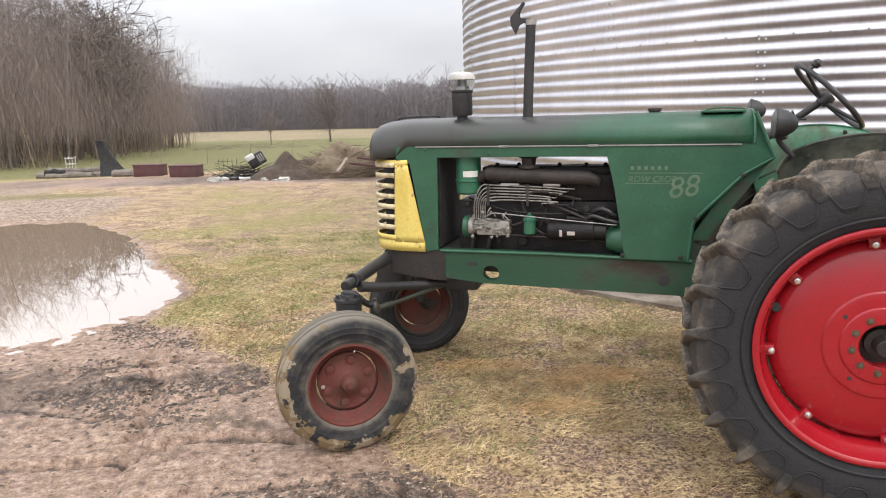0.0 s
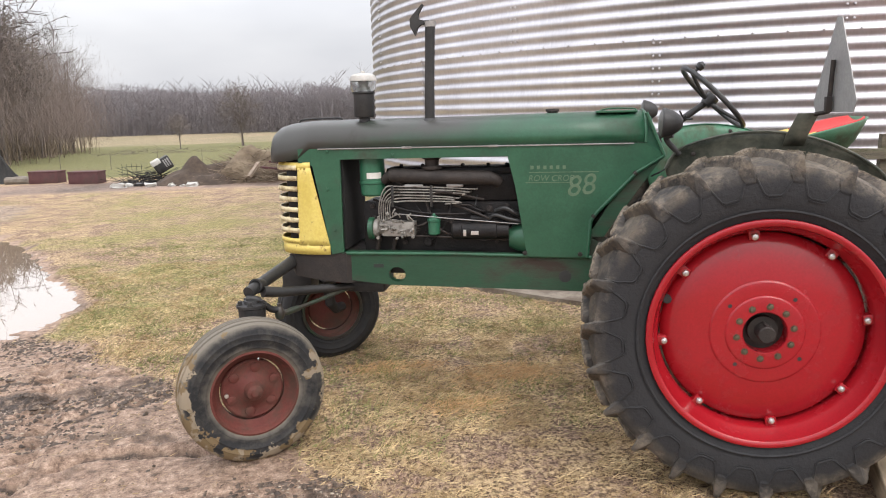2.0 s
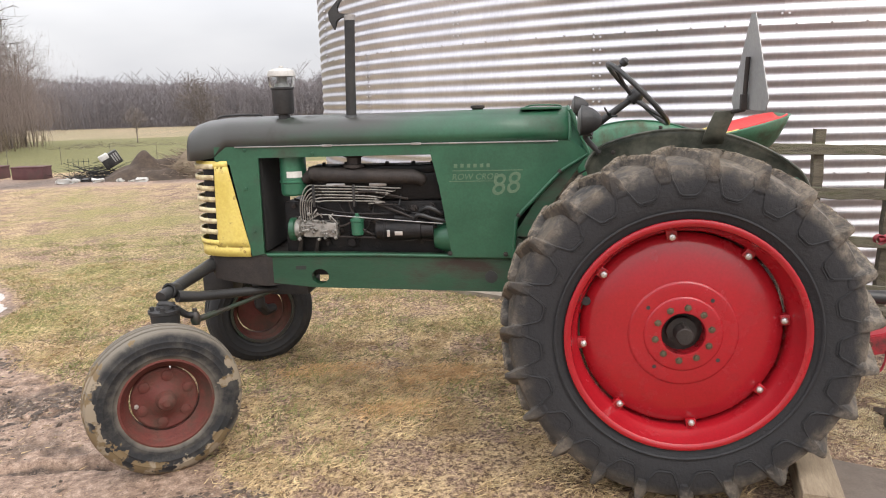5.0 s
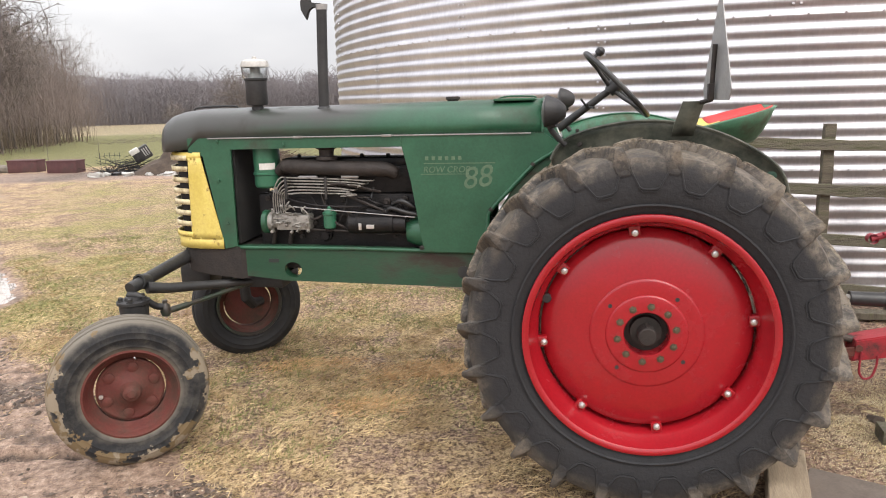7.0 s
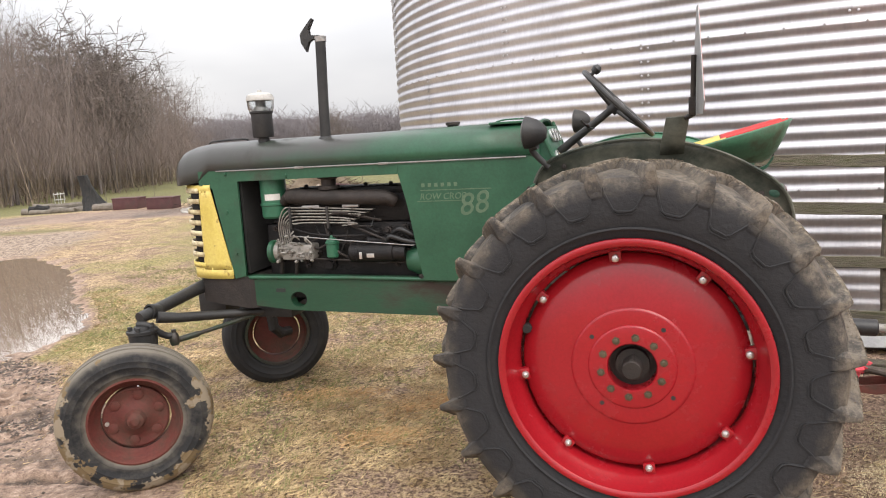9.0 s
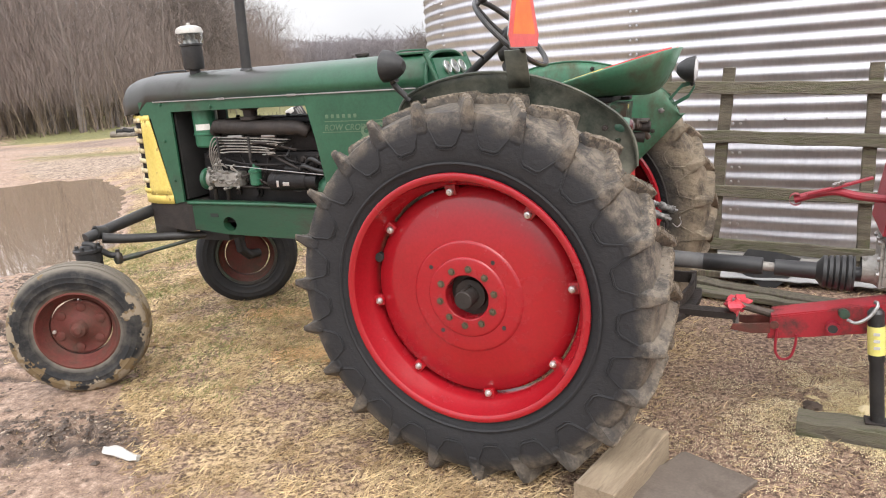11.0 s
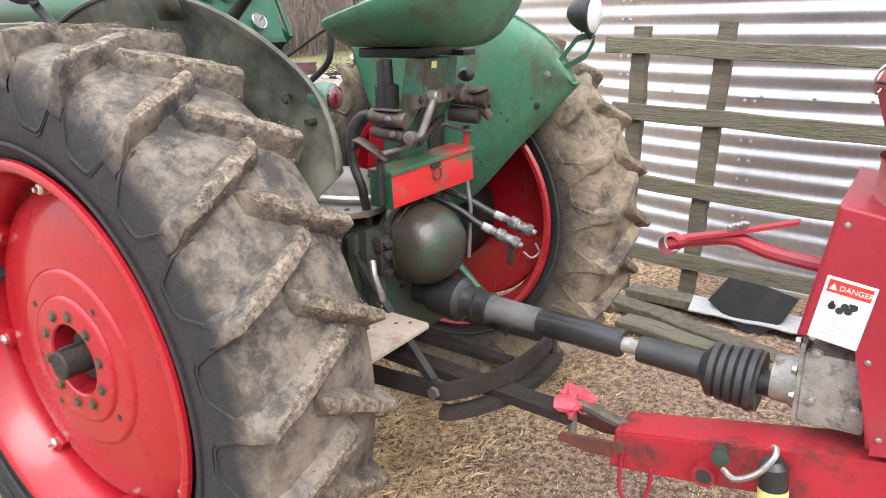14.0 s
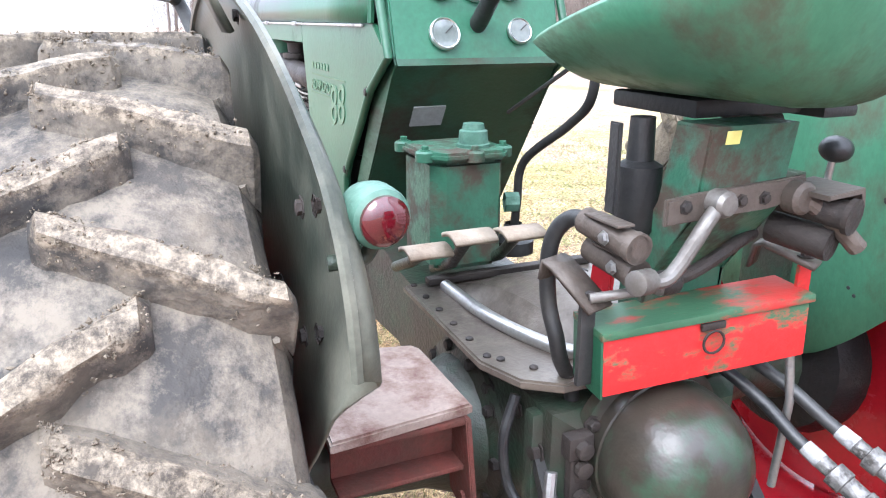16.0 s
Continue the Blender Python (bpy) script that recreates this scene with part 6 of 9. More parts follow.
lathe(bm, [(0, 0.0), (0, 0.040), (0.01, 0.048), (0.045, 0.048), (0.047, 0.050), (0.055, 0.050), (0.057, 0.048), (0.235, 0.048), (0.24, 0.042), (0.30, 0.040), (0.30, 0)], (-1.40, -0.175, 1.052), (1, 0, 0), 26)
tube(bm, [(-1.30, -0.17, 1.112), (-1.19, -0.17, 1.112)], 0.022, 12)
starter = part("starter_motor", bm, ENGINE, engine, "black starter motor with a bright plate")
bm = B()
box(bm, (-1.295, -0.2245, 1.035), (-1.255, -0.2225, 1.055), 0.0005)
part("plate", bm, CHROME, starter)
bm = B()
box(bm, (-1.335, -0.2245, 1.028), (-1.320, -0.2225, 1.062), 0.0005)
part("tag", bm, CHROME, starter)
bm = B()
lathe(bm, [(0, 0.055), (0.05, 0.075), (0.10, 0.085), (0.12, 0.085)], (-1.10, -0.14, 1.01), (1, 0, 0), 24)
part("bell_housing", bm, GREEN, engine, "green bell housing")
rnd = random.Random(31)
for k in range(15):
    bm = B()
    x0, x1 = rnd.uniform(-1.85, -1.2), rnd.uniform(-1.6, -1.03)
    z0, z1 = rnd.uniform(0.98, 1.25), rnd.uniform(0.98, 1.22)
    pipe(bm, [(x0, -0.15, z0), (x0 * 0.6 + x1 * 0.4, -0.19, (z0 + z1) / 2 + rnd.uniform(-0.05, 0.05)), (x1, -0.155, z1)], rnd.uniform(0.003, 0.007), 6)
    part("cable", bm, rnd.choice((BLACK_PLASTIC, IRON, ENGINE)), engine)
for k in range(22):
    bm = B()
    x, z = rnd.uniform(-1.86, -1.05), rnd.uniform(0.955, 1.20)
    r = rnd.uniform(0.008, 0.02)
    lathe(bm, [(0, r), (r * 0.9, r), (r * 1.0, r * 0.6), (r * 1.6, r * 0.5), (r * 1.6, 0)], (x, -0.126, z), (0, -1, 0), rnd.choice((6, 8, 12)))
    part("fitting", bm, rnd.choice((ENGINE, IRON, ENGINE, IRON)), engine)
bm = B()
pipe(bm, [(-1.17, -0.16, 1.15), (-1.12, -0.19, 1.17), (-1.06, -0.185, 1.14), (-1.03, -0.15, 1.12)], 0.013, 16)
part("hose", bm, BLACK_PLASTIC, engine)

bm = B()
lathe(bm, [(0, 0.032), (0.012, 0.032), (0.016, 0.022), (0.03, 0.022), (0.03, 0)], (-1.537, -0.124, 0.985), (0, -1, 0), 12)
part("drain_plug", bm, ENGINE, engine)
for x, w_ in ((-1.60, 0.05), (-1.38, 0.045)):
    bm = B()
    box(bm, (x - w_, -0.188, 1.282), (x + w_, -0.17, 1.298), 0.006)
    part("manifold_clamp", bm, STEEL, engine)
bm = B()
tube(bm, [(-1.68, -0.2, 1.142), (-1.40, -0.205, 1.118), (-1.05, -0.205, 1.09)], 0.003, 6)
part("control_rod", bm, STEEL, engine, "thin steel control rod")
bm = B()
pipe(bm, [(-1.20, -0.18, 1.11), (-1.17, -0.20, 1.135), (-1.10, -0.20, 1.115), (-1.03, -0.19, 1.10)], 0.011, 16)
part("battery_cable", bm, BLACK_PLASTIC, engine)
for x0 in (-1.80, -1.71):
    bm = B()
    tube(bm, [(x0, -0.17, 1.01), (x0 - 0.02, -0.15, 0.94)], 0.012, 16)
    part("pump_bracket", bm, IRON, engine)
bm = B()
box(bm, (-1.99, -0.20, 0.95), (-1.975, 0.2, 1.44), 0.003)
part("fan_shroud", bm, mat("sooty_black_shroud", (0.010, 0.010, 0.010), (0.018, 0.017, 0.016), 9, 0.95, bump=0.1), engine)

# -- cowl, dash and steering
bm = B()
box(bm, (-1.02, -0.195, 1.16), (-0.66, 0.195, 1.44), 0.02)
part("fuel_tank", bm, ENGINE, tractor, "dark fuel tank under the hood")
bm = B()
prism(bm, [(-0.46, 1.60), (-0.40, 1.62), (-0.345, 1.425), (-0.40, 1.425)], -0.205, 0.205, "y", 0.004)
dash = part("dashboard", bm, GREEN_LIGHT, tractor, "green dashboard with round gauges")
# underside takes a darker green than the dashboard above it
bm = B()
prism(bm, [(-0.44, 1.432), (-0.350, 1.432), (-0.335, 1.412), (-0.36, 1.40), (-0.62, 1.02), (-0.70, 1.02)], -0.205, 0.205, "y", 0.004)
part("dash_underside", bm, GREEN_DARK, dash, "dark green recess below the dashboard")
gn = Vector((0.92, 0, 0.38)).normalized()
for y, z, r in ((-0.085, 1.475, 0.036), (-0.085, 1.575, 0.032), (0.0, 1.575, 0.036), (0.085, 1.575, 0.032), (0.10, 1.48, 0.030)):
    x = -0.40 + (1.62 - z) * 0.282 + 0.002
    bm = B()
    lathe(bm, [(0, r), (0.008, r), (0.011, r * 0.92), (0.009, r * 0.85)], (x, y, z), gn, 28)
    g = part("gauge", bm, CHROME, dash, "round chrome-rimmed gauge")
    bm = B()
    lathe(bm, [(0.0085, r * 0.86), (0.009, 0.0)], (x, y, z), gn, 28)
    part("gauge_face", bm, GAUGE_FACE, g, "pale gauge face")
    bm = B()
    tube(bm, [Vector((x, y, z)) + gn * 0.0105, Vector((x, y + r * 0.45, z + r * 0.4)) + gn * 0.0105], 0.0015, 5)
    part("needle", bm, INK, g)
bm = B()
prism(bm, [(-0.4145, 1.3165), (-0.4465, 1.2695), (-0.4435, 1.2675), (-0.4115, 1.3145)], -0.135, -0.055, "y")
part("service_plate", bm, GREY_SIGN, dash, "dull grey service plate")
bm = B()
tube(bm, [(-0.60, 0.0, 1.38), (-0.36, 0.0, 1.50), (-0.10, -0.02, 1.69)], [0.022, 0.020, 0.016], 14)
for k in range(3):
    tube(bm, [(-0.22, -0.02, 1.60), (-0.25 + 0.03 * k, -0.09, 1.64 - 0.02 * k)], 0.005, 6)
steer = part("steering_column", bm, BLACK_METAL, tractor, "black steering column")
sc = Vector((-0.085, -0.025, 1.705))
sx = Vector((0.70, 0.0, -0.71)).normalized()
sy = Vector((0, 1, 0))
sn = sx.cross(sy)
if sn.z < 0:
    sn = -sn
bm = B()
ring = [sc + (sx * math.cos(a) + sy * math.sin(a)) * 0.207 for a in [2 * math.pi * k / 40 for k in range(41)]]
tube(bm, ring, 0.0125, 10, False)
wheel_ob = part("steering_wheel", bm, BLACK_PLASTIC, steer, "black three-spoke steering wheel")
for k in range(3):
    a = radians(90 + 120 * k)
    bm = B()
    tube(bm, [sc - sn * 0.03, sc - sn * 0.02 + (sx * math.cos(a) + sy * math.sin(a)) * 0.1, sc + (sx * math.cos(a) + sy * math.sin(a)) * 0.203], [0.012, 0.009, 0.008], 16)
    part("spoke", bm, BLACK_METAL, steer)
bm = B()
lathe(bm, [(-0.05, 0.0), (-0.05, 0.026), (-0.01, 0.038), (0.008, 0.034), (0.016, 0.0)], sc, sn, 18)
part("hub", bm, BLACK_PLASTIC, steer)
bm = B()
kp = sc + (sx * math.cos(radians(215)) + sy * math.sin(radians(215))) * 0.20
lathe(bm, [(0.0, 0.008), (0.025, 0.008), (0.03, 0.018), (0.05, 0.022), (0.065, 0.012), (0.068, 0)], kp, sn, 14)
part("spinner_knob", bm, BLACK_PLASTIC, steer)

# -- transmission, axle housings, floor
bm = B()
loft(bm, [[(x, -w, z0), (x, -w, z1), (x, w, z1), (x, w, z0)] for x, w, z0, z1 in ((-0.95, 0.19, 0.76, 1.10), (-0.68, 0.20, 0.745, 1.02), (-0.5, 0.15, 0.70, 0.90), (-0.2, 0.16, 0.56, 0.88), (0.1, 0.19, 0.50, 0.92), (0.30, 0.185, 0.52, 0.92), (0.335, 0.15, 0.56, 0.90))], True, True, True)
gearcase = part("transmission_case", bm, GREEN_DIRTY, tractor, "greasy dark green transmission and rear axle case", 25)
for s in (-1, 1):
    bm = B()
    lathe(bm, [(s * 0.17, 0.17), (s * 0.20, 0.17), (s * 0.21, 0.14), (s * 0.30, 0.105), (s * 0.52, 0.085), (s * 0.60, 0.11), (s * 0.64, 0.11), (s * 0.64, 0.06), (s * 0.70, 0.06)], (0, 0, HUB_Z), (0, 1, 0), 24)
    ah = part("axle_housing", bm, GREEN_DIRTY, gearcase)
    # dark drum filling the middle of the wheel's inner side
    bm = B()
    lathe(bm, [(s * 0.60, 0.0), (s * 0.60, 0.12), (s * 0.625, 0.185), (s * 0.66, 0.205), (s * 0.70, 0.205), (s * 0.70, 0.0)], (0, 0, HUB_Z), (0, 1, 0), 32)
    part("final_drive", bm, ENGINE, gearcase, "dark round drum inside the wheel")
    for k in range(10):
        a = 2 * math.pi * k / 10
        bm = B()
        bolt(bm, (0.155 * math.cos(a), s * 0.20, HUB_Z + 0.155 * math.sin(a)), (0, s, 0), 0.012, 0.014)
        part("flange_bolt", bm, IRON, gearcase)
bm = B()
lathe(bm, [(0.0, 0.142), (0.022, 0.142), (0.026, 0.124), (0.046, 0.123), (0.048, 0.1195), (0.053, 0.1195), (0.055, 0.123), (0.080, 0.122), (0.110, 0.117), (0.140, 0.104), (0.165, 0.083), (0.182, 0.055), (0.190, 0.025), (0.192, 0.0)], (0.308, -0.015, 0.848), (1, 0, 0.02), 40)
dome = part("rear_cover_dome", bm, mat("oily_brown_green_cover", (0.027, 0.024, 0.019), (0.046, 0.037, 0.028), 7, 0.30, bump=0.2, fine=30, dirt=(0.028, 0.058, 0.034), dirt_low=0.50, dirt_high=0.62, dirt_scale=8, dirt_rough=0.40, coat=0.08), gearcase, "domed greasy rear cover")
for k in range(8):
    a = 2 * math.pi * k / 8 + 0.3
    bm = B()
    bolt(bm, (0.329, -0.015 + 0.133 * math.cos(a), 0.848 + 0.133 * math.sin(a)), (1, 0, 0), 0.010, 0.012)
    part("cover_bolt", bm, IRON, gearcase)
bm = B()
prism(bm, [(-0.128, 0.812), (-0.118, 0.826), (-0.055, 0.802), (-0.040, 0.786), (-0.046, 0.764), (-0.066, 0.762), (-0.085, 0.778)], 0.352, 0.398, "x", 0.006)
lathe(bm, [(0, 0.014), (0.012, 0.014), (0.014, 0.008), (0.014, 0)], (0.396, -0.060, 0.780), (1, 0, 0), 10)
part("cover_arm", bm, GRIMY_GREEN, gearcase, "small green cast arm with a pivot bolt")
bm = B()
prism(bm, [(-0.10, 0.745), (-0.02, 0.725), (0.06, 0.735), (0.085, 0.775), (0.06, 0.800), (0.0, 0.765), (-0.06, 0.772)], 0.318, 0.348, "x", 0.006)
part("cover_lug", bm, GREEN_DIRTY, gearcase)
bm = B()
prism(bm, [(-0.20, -0.245), (0.18, -0.255), (0.265, -0.225), (0.305, -0.17), (0.310, 0.12), (0.25, 0.22), (-0.20, 0.24)], 0.955, 0.972, "z", 0.004)
floor_plate = part("floor_plate", bm, GREASY, tractor, "greasy brown steel floor plate with rivets")
for s0, s1, n in (((-0.19, -0.225), (0.17, -0.235), 6), ((0.19, -0.22), (0.285, -0.15), 3), ((-0.18, -0.14), (-0.18, 0.2), 5)):
    for k in range(n):
        f = k / (n - 1)
        bm = B()
        lathe(bm, [(0, 0.0075), (0.003, 0.0075), (0.005, 0.005), (0.006, 0)], (s0[0] * (1 - f) + s1[0] * f, s0[1] * (1 - f) + s1[1] * f, 0.972), (0, 0, 1), 8)
        part("rivet", bm, IRON, floor_plate)
bm = B()
secs = []
for i in range(13):
    f = i / 12
    x = -0.15 + 0.42 * f
    h = 0.060 * math.sin(math.pi * f) ** 0.7
    secs.append([(x, -0.155 + 0.05 * f, 0.973), (x, -0.13 + 0.05 * f, 0.973 + h * 0.7), (x, -0.06, 0.975 + h), (x, 0.06, 0.975 + h), (x, 0.12, 0.973)])
loft(bm, secs)
part("tunnel_cover", bm, GREASY, floor_plate, "shiny worn tunnel cover")
bm = B()
pipe(bm, [(-0.15, -0.17, 0.978), (0.05, -0.165, 0.982), (0.20, -0.12, 0.980), (0.28, -0.06, 0.985)], 0.013, 16)
part("floor_bead", bm, STEEL, floor_plate)
bm = B()
box(bm, (-0.19, -0.20, 0.975), (-0.165, 0.2, 0.99), 0.003)
box(bm, (-0.12, -0.03, 0.975), (-0.10, 0.15, 0.985), 0.003)
part("floor_cleat", bm, IRON, floor_plate)

# pedals and brake cylinder ahead of the floor
bm = B()
prism(bm, [(-0.335, -0.185), (-0.20, -0.185), (-0.17, -0.16), (-0.17, -0.04), (-0.20, -0.02), (-0.335, -0.02)], 1.0, 1.235, "z", 0.012)
mc = part("valve_block", bm, GRIMY_GREEN, tractor, "green hydraulic valve block with a knurled cap")
bm = B()
prism(bm, [(-0.345, -0.20), (-0.19, -0.20), (-0.155, -0.165), (-0.155, -0.035), (-0.19, -0.01), (-0.345, -0.01)], 1.233, 1.252, "z", 0.006)
for x, y in ((-0.335, -0.19), (-0.20, -0.195), (-0.165, -0.10), (-0.20, -0.018), (-0.335, -0.02)):
    lathe(bm, [(1.232, 0.020), (1.250, 0.020), (1.254, 0.016), (1.254, 0)], (x, y, 0), (0, 0, 1), 14)
part("block_lid", bm, GRIMY_GREEN, mc)
for x, y in ((-0.335, -0.19), (-0.20, -0.195), (-0.165, -0.10), (-0.20, -0.018), (-0.335, -0.02)):
    bm = B()
    bolt(bm, (x, y, 1.254), (0, 0, 1), 0.008, 0.009)
    part("lid_bolt", bm, GRIMY_GREEN, mc)
bm = B()
lathe(bm, [(0, 0.022), (0.03, 0.022), (0.032, 0)], (-0.20, -0.01, 1.13), (0.3, 1, 0), 8)
part("side_fitting", bm, CHALK_GREEN, mc, "chalky green hose fitting")
bm = B()
lathe(bm, [(1.252, 0.036), (1.258, 0.036), (1.260, 0.032), (1.285, 0.030), (1.288, 0.024), (1.300, 0.022), (1.300, 0)], (-0.225, -0.075, 0), (0, 0, 1), 14)
part("block_cap", bm, CHALK_GREEN, mc, "light green cap")
for y, x, lift in ((-0.235, -0.10, 0.0), (-0.16, -0.06, 0.032), (-0.045, -0.07, 0.025)):
    bm = B()
    secs = []
    for i in range(7):
        a = radians(-35 + 75 * i / 6)
        secs.append([(x + 0.055 * math.sin(a), y - 0.045, 1.03 + lift + 0.055 * math.cos(a)), (x + 0.055 * math.sin(a), y + 0.045, 1.03 + lift + 0.055 * math.cos(a))])
    loft(bm, secs)
    p = thicken(part("foot_pedal", bm, TAN_PLATE, tractor, "worn bare metal foot pedal"), 0.008)
    bm = B()
    tube(bm, [(x, y, 1.075 + lift), (x - 0.08, y, 1.03), (x - 0.20, y + 0.01, 0.98)], 0.012, 16)
    part("pedal_arm", bm, GREEN_DIRTY, p)

# -- seat and its stand
bm = B()
def seat_point(u, v, lift=0.0, shrink=1.0):
    """u 0 (front) to 1 (rear), v -1 to 1 across."""
    x = 0.13 + 0.50 * u
    hw = 0.245 * (0.62 + 0.38 * math.sin(math.pi * min(1.0, 0.22 + 0.62 * u))) * (1.0 if u < 0.8 else math.sqrt(max(0.0, 1 - ((u - 0.8) / 0.24) ** 2)))
    hw *= math.sqrt(max(0.0, 1 - ((0.14 - u) / 0.19) ** 2)) if u < 0.14 else 1.0
    rim = 1.465 + 0.125 * u
    low = 1.408 + (rim - 1.408) * max(0.0, (u - 0.72) / 0.28) ** 2.5
    z = low + (rim - low) * abs(v) ** 2.6 if shrink == 1.0 else rim - 0.022 * (1 - v * v) - 0.004
    x = 0.38 + (x - 0.38) * shrink
    return (x, 0.045 + hw * v * shrink, z + lift)
loft(bm, [[seat_point(i / 18, -1 + 2 * j / 14) for j in range(15)] for i in range(19)])
seat = thicken(part("seat_pan", bm, GREEN_SCUFFED, tractor, "green steel pan seat with red and yellow cushion", 60), 0.010)
bm = B()
loft(bm, [[(lambda p: p)(seat_point(0.47 + 0.53 * i / 14, -1 + 2 * j / 14, 0.004, 0.95)) for j in range(15)] for i in range(15)])
thicken(part("cushion", bm, mat("red_vinyl", (0.50, 0.02, 0.02), (0.56, 0.04, 0.035), 6, 0.5, bump=0.1), seat, "red vinyl seat cushion", 60), 0.014)
bm = B()
loft(bm, [[seat_point(0.03 + 0.435 * i / 6, -1 + 2 * j / 14, 0.004, 0.95) for j in range(15)] for i in range(7)])
thicken(part("cushion_front", bm, YELLOW, seat, "yellow front of the seat cushion", 60), 0.014)
bm = B()
box(bm, (0.17, -0.02, 1.376), (0.36, 0.24, 1.402), 0.006)
box(bm, (0.32, 0.18, 1.372), (0.40, 0.25, 1.390), 0.006)
part("seat_base", bm, BLACK_METAL, seat, "dark seat base frame")
bm = B()
lathe(bm, [(0, 0.018), (0.10, 0.016), (0.10, 0)], (0.30, 0.10, 1.355), (0, 1, 0), 12)
part("seat_spring", bm, STEEL, seat)
bm = B()
prism(bm, [(0.432, 1.376), (0.418, 1.258), (0.325, 1.135), (0.318, 0.975), (0.262, 0.975), (0.268, 1.135), (0.345, 1.258), (0.362, 1.376)], -0.055, 0.100, "y", 0.004)
stand = part("seat_stand", bm, GRIMY_GREEN, tractor, "green boxed seat stand with linkage bolted across it")
bm = B()
prism(bm, [(0.4302, 1.352), (0.4322, 1.370), (0.4332, 1.370), (0.4312, 1.352)], -0.030, -0.006, "y", 0)
part("stand_sticker", bm, LABEL_YELLOW, stand, "small worn yellow sticker")
bm = B()
lathe(bm, [(0.0, 0.0), (0.0, 0.030), (0.008, 0.034), (0.10, 0.034), (0.108, 0.020), (0.170, 0.018), (0.170, 0.0)], (0.300, -0.060, 1.205), (0, 0, 1), 20)
part("stand_leg", bm, BLACK_METAL, stand, "dark round seat post")
bm = B()
prism(bm, [(0.330, 1.25), (0.352, 1.25), (0.352, 1.376), (0.330, 1.376)], -0.140, -0.132, "y", 0.002)
part("stand_strap", bm, BLACK_METAL, stand)
bm = B()
prism(bm, [(-0.115, 1.250), (-0.115, 1.285), (-0.05, 1.290), (0.128, 1.300), (0.135, 1.268), (0.06, 1.258)], 0.421, 0.431, "x", 0.003)
part("cross_bracket", bm, TAN_IRON, stand, "rusty tan cross plate")
for y in (-0.085, 0.010, 0.052):
    bm = B()
    bolt(bm, (0.431, y, 1.274), (1, 0, 0), 0.007, 0.006)
    part("bracket_bolt", bm, IRON, stand)
for pts, r, mt, at0, ax in (([(0.444, -0.038, 1.278), (0.448, -0.060, 1.258), (0.452, -0.105, 1.203), (0.452, -0.128, 1.186), (0.449, -0.158, 1.187)], 0.0105, ROD, 0.444, (1, 0, 0)),
                           ([(0.440, 0.106, 1.272), (0.452, 0.125, 1.262), (0.470, 0.160, 1.230), (0.482, 0.188, 1.200)], 0.0135, TAN_IRON, 0.440, (1, 0, 0)),
                           ([(0.416, -0.088, 1.166), (0.405, -0.03, 1.172), (0.385, 0.06, 1.195), (0.375, 0.10, 1.205)], 0.010, IRON, 0.416, (0, 1, 0)),
                           ([(0.416, -0.092, 1.162), (0.40, -0.13, 1.152), (0.375, -0.185, 1.142)], 0.0075, ROD, 0.416, (0, 1, 0))):
    bm = B()
    pipe(bm, pts, r, 12)
    lathe(bm, [(-0.016, 0.0), (-0.016, r * 1.5), (-0.012, r * 1.75), (0.010, r * 1.75), (0.016, r * 1.3), (0.018, 0.0)], pts[0], ax, 16)
    part("linkage_rod", bm, mt, stand, "bent bare linkage rod" if mt is ROD else "")
bm = B()
lathe(bm, [(-0.014, 0.0), (-0.014, 0.017), (0.016, 0.017), (0.018, 0.012), (0.018, 0.0)], (0.449, -0.158, 1.187), (0.3, -1, 0.1), 14)
part("rod_end", bm, ROD, stand, "round rod end")
# control valve on the far side of the stand
bm = B()
tube(bm, [(0.385, 0.120, 1.262), (0.488, 0.150, 1.252)], 0.021, 18)
tube(bm, [(0.385, 0.125, 1.215), (0.470, 0.150, 1.205)], 0.024, 18)
lathe(bm, [(0, 0.026), (0.008, 0.026), (0.008, 0.012), (0.012, 0.0)], (0.488, 0.150, 1.252), (1, 0.28, -0.1), 16)
valve = part("control_valve", bm, IRON, tractor, "brown control valve with a knobbed lever")
bm = B()
prism(bm, [(0.105, 1.284), (0.172, 1.290), (0.178, 1.262), (0.172, 1.260), (0.167, 1.283), (0.105, 1.277)], 0.405, 0.490, "x", 0.001)
part("valve_cover", bm, TAN_IRON, valve, "folded steel cover plate")
bm = B()
pipe(bm, [(0.385, 0.175, 1.215), (0.345, 0.27, 1.225), (0.318, 0.312, 1.245), (0.319, 0.316, 1.290)], 0.006, 12)
part("lever", bm, STEEL, valve)
bm = B()
lathe(bm, [(0.022 - 0.022 * math.cos(math.pi * k / 12), 0.027 * math.sin(math.pi * k / 12)) for k in range(13)], (0.319, 0.316, 1.285), (0.1, 0.1, 1), 20)
part("lever_knob", bm, BLACK_PLASTIC, valve, "black round lever knob")
